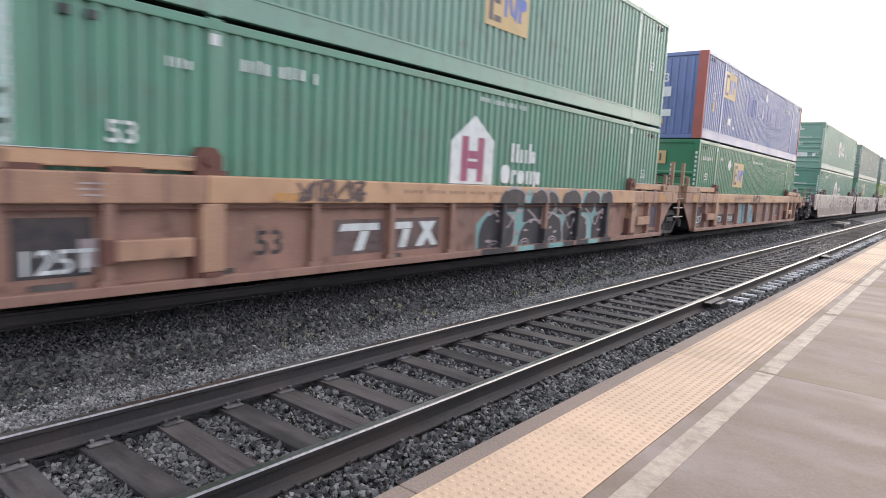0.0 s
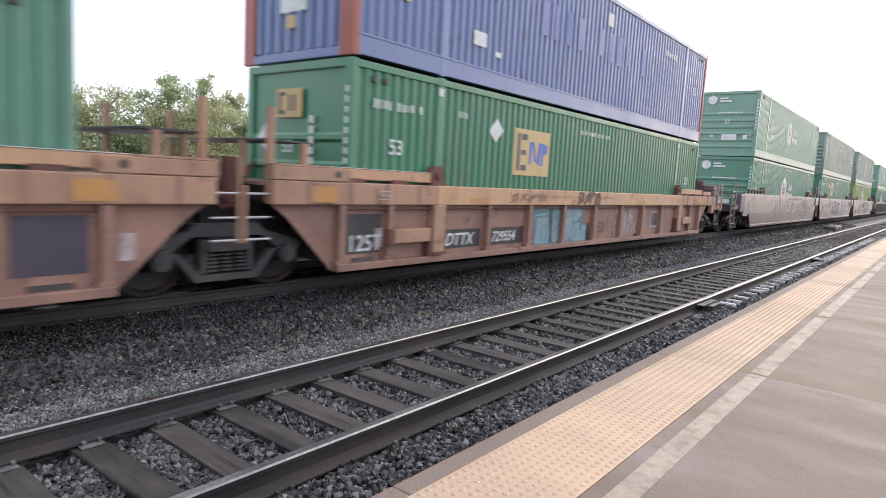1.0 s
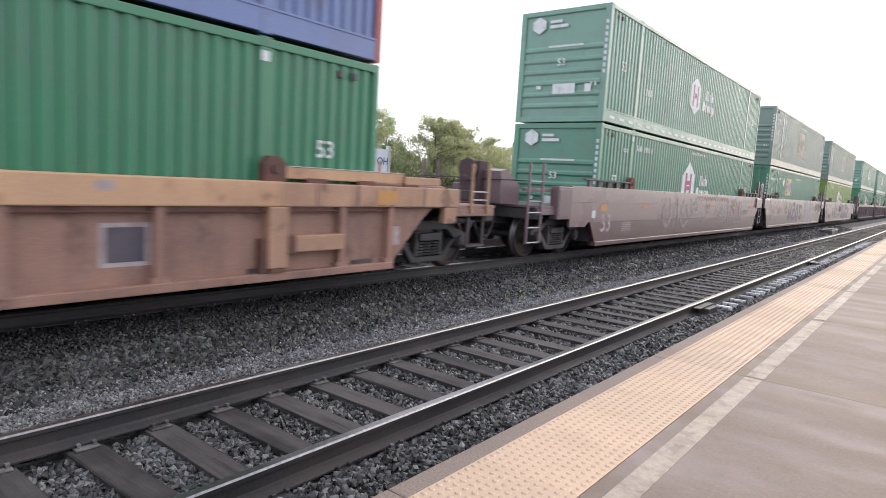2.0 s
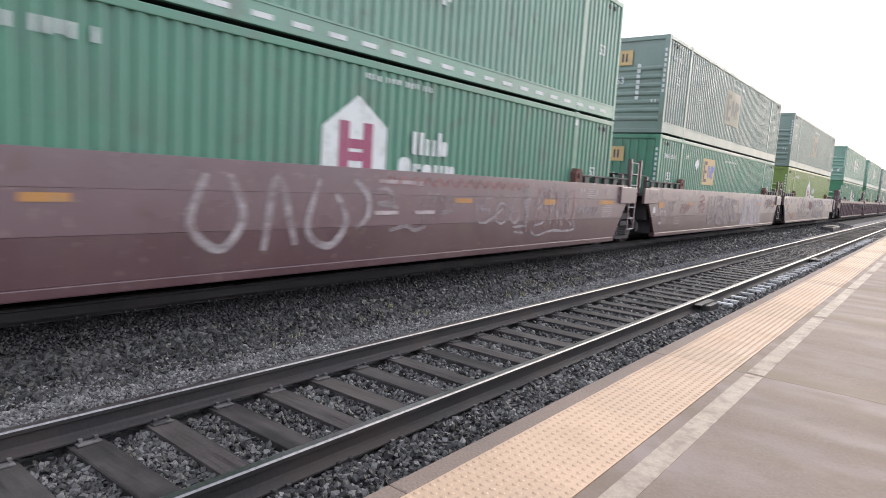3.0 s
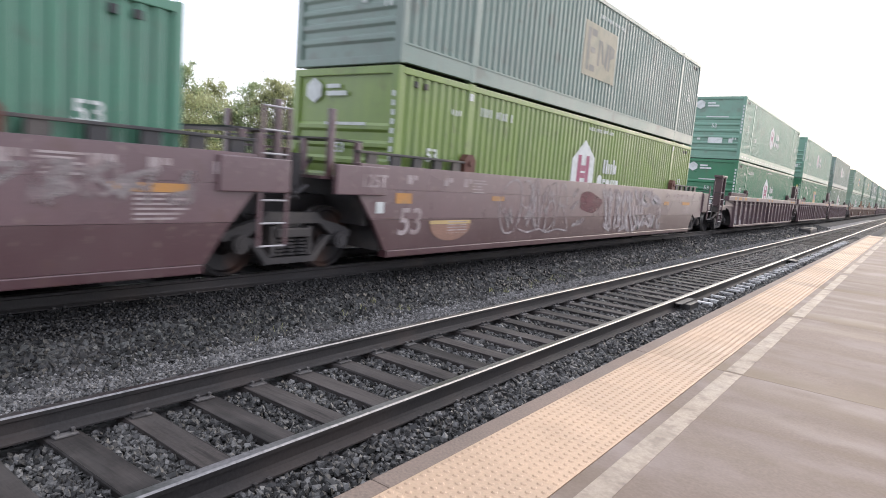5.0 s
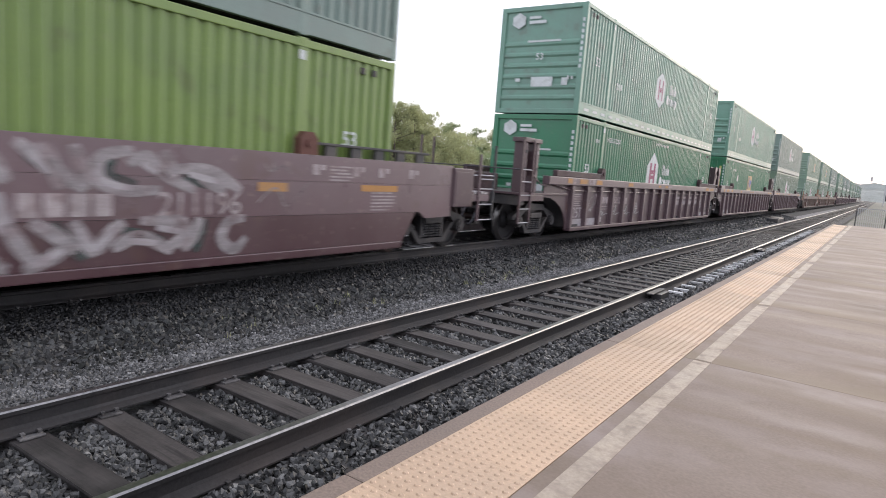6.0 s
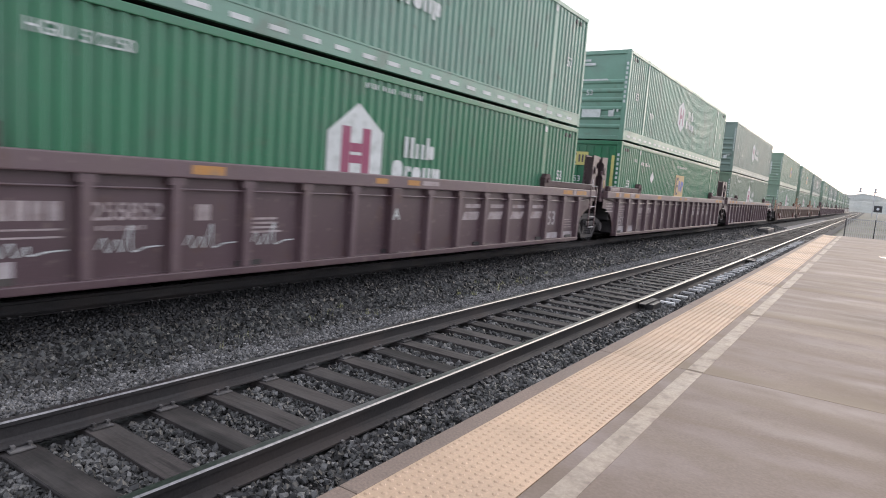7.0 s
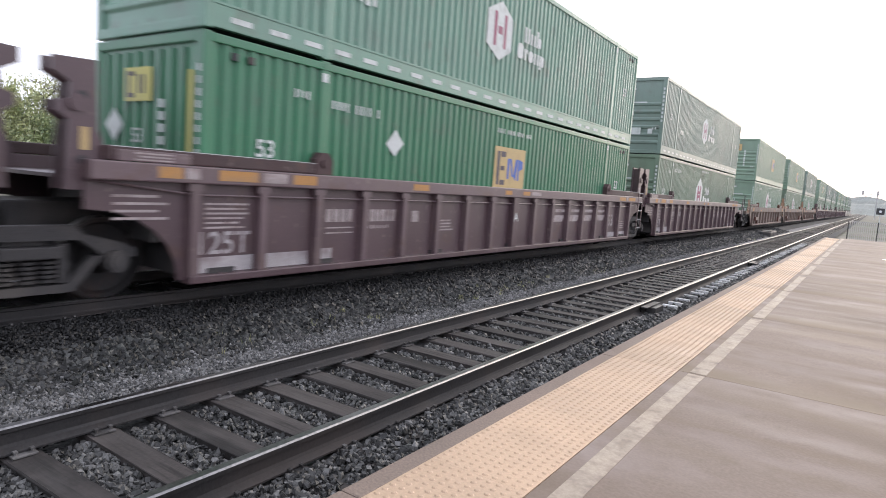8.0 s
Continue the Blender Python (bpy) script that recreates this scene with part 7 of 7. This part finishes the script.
def shrub(seed, mat, tall):
    rnd = random.Random(seed)
    t = thing("shrub", "dense green shrub at the edge of the trees", "shrub", group="shrubs beyond the train")
    centres = [(rnd.uniform(-1.6, 1.6), rnd.uniform(-2.4, 2.4), rnd.uniform(0.3, 1.0) * tall * rnd.uniform(0.6, 1.0)) for _ in range(52)]
    bm = bmesh.new()
    for c in centres[:20]:
        rod(bm, (c[0] * 0.3, c[1] * 0.5, -0.05), c, 0.05, 0.015, n=5)
    part("branchwork", bm, bark, t)
    leaf_cloud(centres, [rnd.uniform(0.45, 1.0) for _ in centres], 150, (0.07, 0.15), mat, "foliage", t, seed)
    return t


GZ = -0.36
protos = [tree(8.2, 2.3, 1, leaf_green, "green leafy tree with an open uneven crown"), tree(8.2, 2.8, 2, leaf_yellow, "yellow-green leafy tree with a loose crown"),
          tree(8.5, 2.1, 3, leaf_green, "tall green leafy tree with gaps in its crown", 0.7), tree(5.8, 2.8, 4, leaf_green, "broad low green leafy tree"),
          tree(7.4, 1.9, 5, leaf_yellow, "thin bare tree with few leaves", 0.08), tree(8.9, 2.9, 6, leaf_yellow, "yellow-green leafy tree with a full crown", 1.2)]
shrubs = [shrub(11, leaf_green, 5.2), shrub(12, leaf_yellow, 6.3)]
rnd = random.Random(77)
for i, t in enumerate(protos):
    t.matrix_basis = pose(-43 + rnd.uniform(-1, 1), (21.8, 36.0, 25.0, 28.2, 18.6, 33.0)[i], GZ, 0, 0, 60 * i)
copy_thing(protos[4], pose(-43, 31.0, GZ, 0, 0, 40))
y = 8.0
while y < 20:
    copy_thing(protos[3], pose(-47 + rnd.uniform(-2, 2), y, GZ, 0, 0, rnd.uniform(0, 360)))
    y += rnd.uniform(2.6, 3.6)
y = 29.0
while y < 150:
    copy_thing(protos[rnd.choice((0, 1, 2, 1, 5, 5))], pose(-45 + rnd.uniform(-5, 4), y, GZ, 0, 0, rnd.uniform(0, 360)))
    y += rnd.uniform(2.4, 3.9) * (1 + max(0, y - 60) / 60)
for i, t in enumerate(shrubs):
    t.matrix_basis = pose(-41, 18 + 5 * i, GZ)
y = 6.0
while y < 150:
    copy_thing(shrubs[rnd.randrange(2)], pose(-43 + rnd.uniform(-3, 2), y, GZ, 0, 0, rnd.uniform(-25, 25)))
    y += rnd.uniform(1.9, 2.9) * (1 + max(0, y - 60) / 60)

# wooded rise at the end of the line
bm = bmesh.new()
rows_ = []
for j in range(5):
    rows_.append([bm.verts.new((-420 + 6 * i, 640 + 30 * j, -0.4 if j == 0 else (5 + 3.2 * j) * (0.8 + 0.5 * noise.noise((i * 0.11, j * 0.7, 2.0)) + 0.22 * noise.noise((i * 0.6, j, 5.0)))) ) for i in range(140)])
for a, b in zip(rows_, rows_[1:]):
    for i in range(139):
        bm.faces.new((a[i], a[i + 1], b[i + 1], b[i]))
tagged(part("far_woods", bm, far_wood), "hazy wooded rise at the end of the line", "woods", kind="stuff")

# fence and small sign past the platform's end
f = thing("fence", "low grey barred metal fence past the platform end", "fence", m=pose(0, 47, -0.36))
for k in range(6):
    bm = bmesh.new()
    box(bm, -1.1 + k * 1.55, -1.04 + k * 1.55, -0.03, 0.03, 0, 1.64, 0.006)
    part("post", bm, dark_metal, f)
    if k < 5:
        bm = bmesh.new()
        for z in (0.2, 1.55):
            box(bm, -1.035 + k * 1.55, 0.445 + k * 1.55, -0.02, 0.02, z, z + 0.05)
        for j in range(14):
            box(bm, -0.99 + k * 1.55 + j * 0.105, -0.965 + k * 1.55 + j * 0.105, -0.012, 0.012, 0.252, 1.548)
        part("panel", bm, fence_grey, f)
sg = thing("notice_sign", "small dark notice with a white symbol on a thin post", "sign", m=pose(0.5, 48, -0.36))
bm = bmesh.new()
rod(bm, (0, 0, 0), (0, 0, 2.6), 0.03)
part("post", bm, pale_metal, sg)
bm = bmesh.new()
box(bm, -0.22, 0.22, -0.045, -0.032, 2.12, 2.52, 0.004)
part("plate", bm, dark_metal, sg)
marks("symbol", [ring(0, 2.32, 0.08, 0.08, 12)[:-1]], sign_white, sg, END, -0.049)

# signal gantry far along the line
g = thing("signal_gantry", "distant signal gantry with two dark heads over the tracks", "signal", m=pose(0, 260, -0.36))
bm = bmesh.new()
box(bm, 1.0, 1.3, -0.2, 0.2, 0, 8.4)
part("mast", bm, fence_grey, g)
bm = bmesh.new()
box(bm, -4.0, 2.0, -0.12, 0.12, 8.41, 8.6)
part("beam", bm, pale_metal, g)
for x in (-3.1, 1.2):
    bm = bmesh.new()
    box(bm, x - 0.3, x + 0.3, -0.5, -0.13, 8.2, 9.8, 0.05)
    part("signal_head", bm, fence_grey, g)


def motions():
    """The train rolls past at an even speed; the wheels that come near turn with it."""
    times = [0.5 * k for k in range(17)]
    for ob, y, z in MOVING:
        walk(ob, [(t, pose(TRAIN_TRACK, y - SPEED * t, z)) for t in times])
    for w, a in NEAR_WHEELS:
        walk(w, [(k / FPS, pose(0, a, WHEEL_R, math.degrees(SPEED * k / FPS / WHEEL_R))) for k in range(FPS * 8 + 1)])


motions()
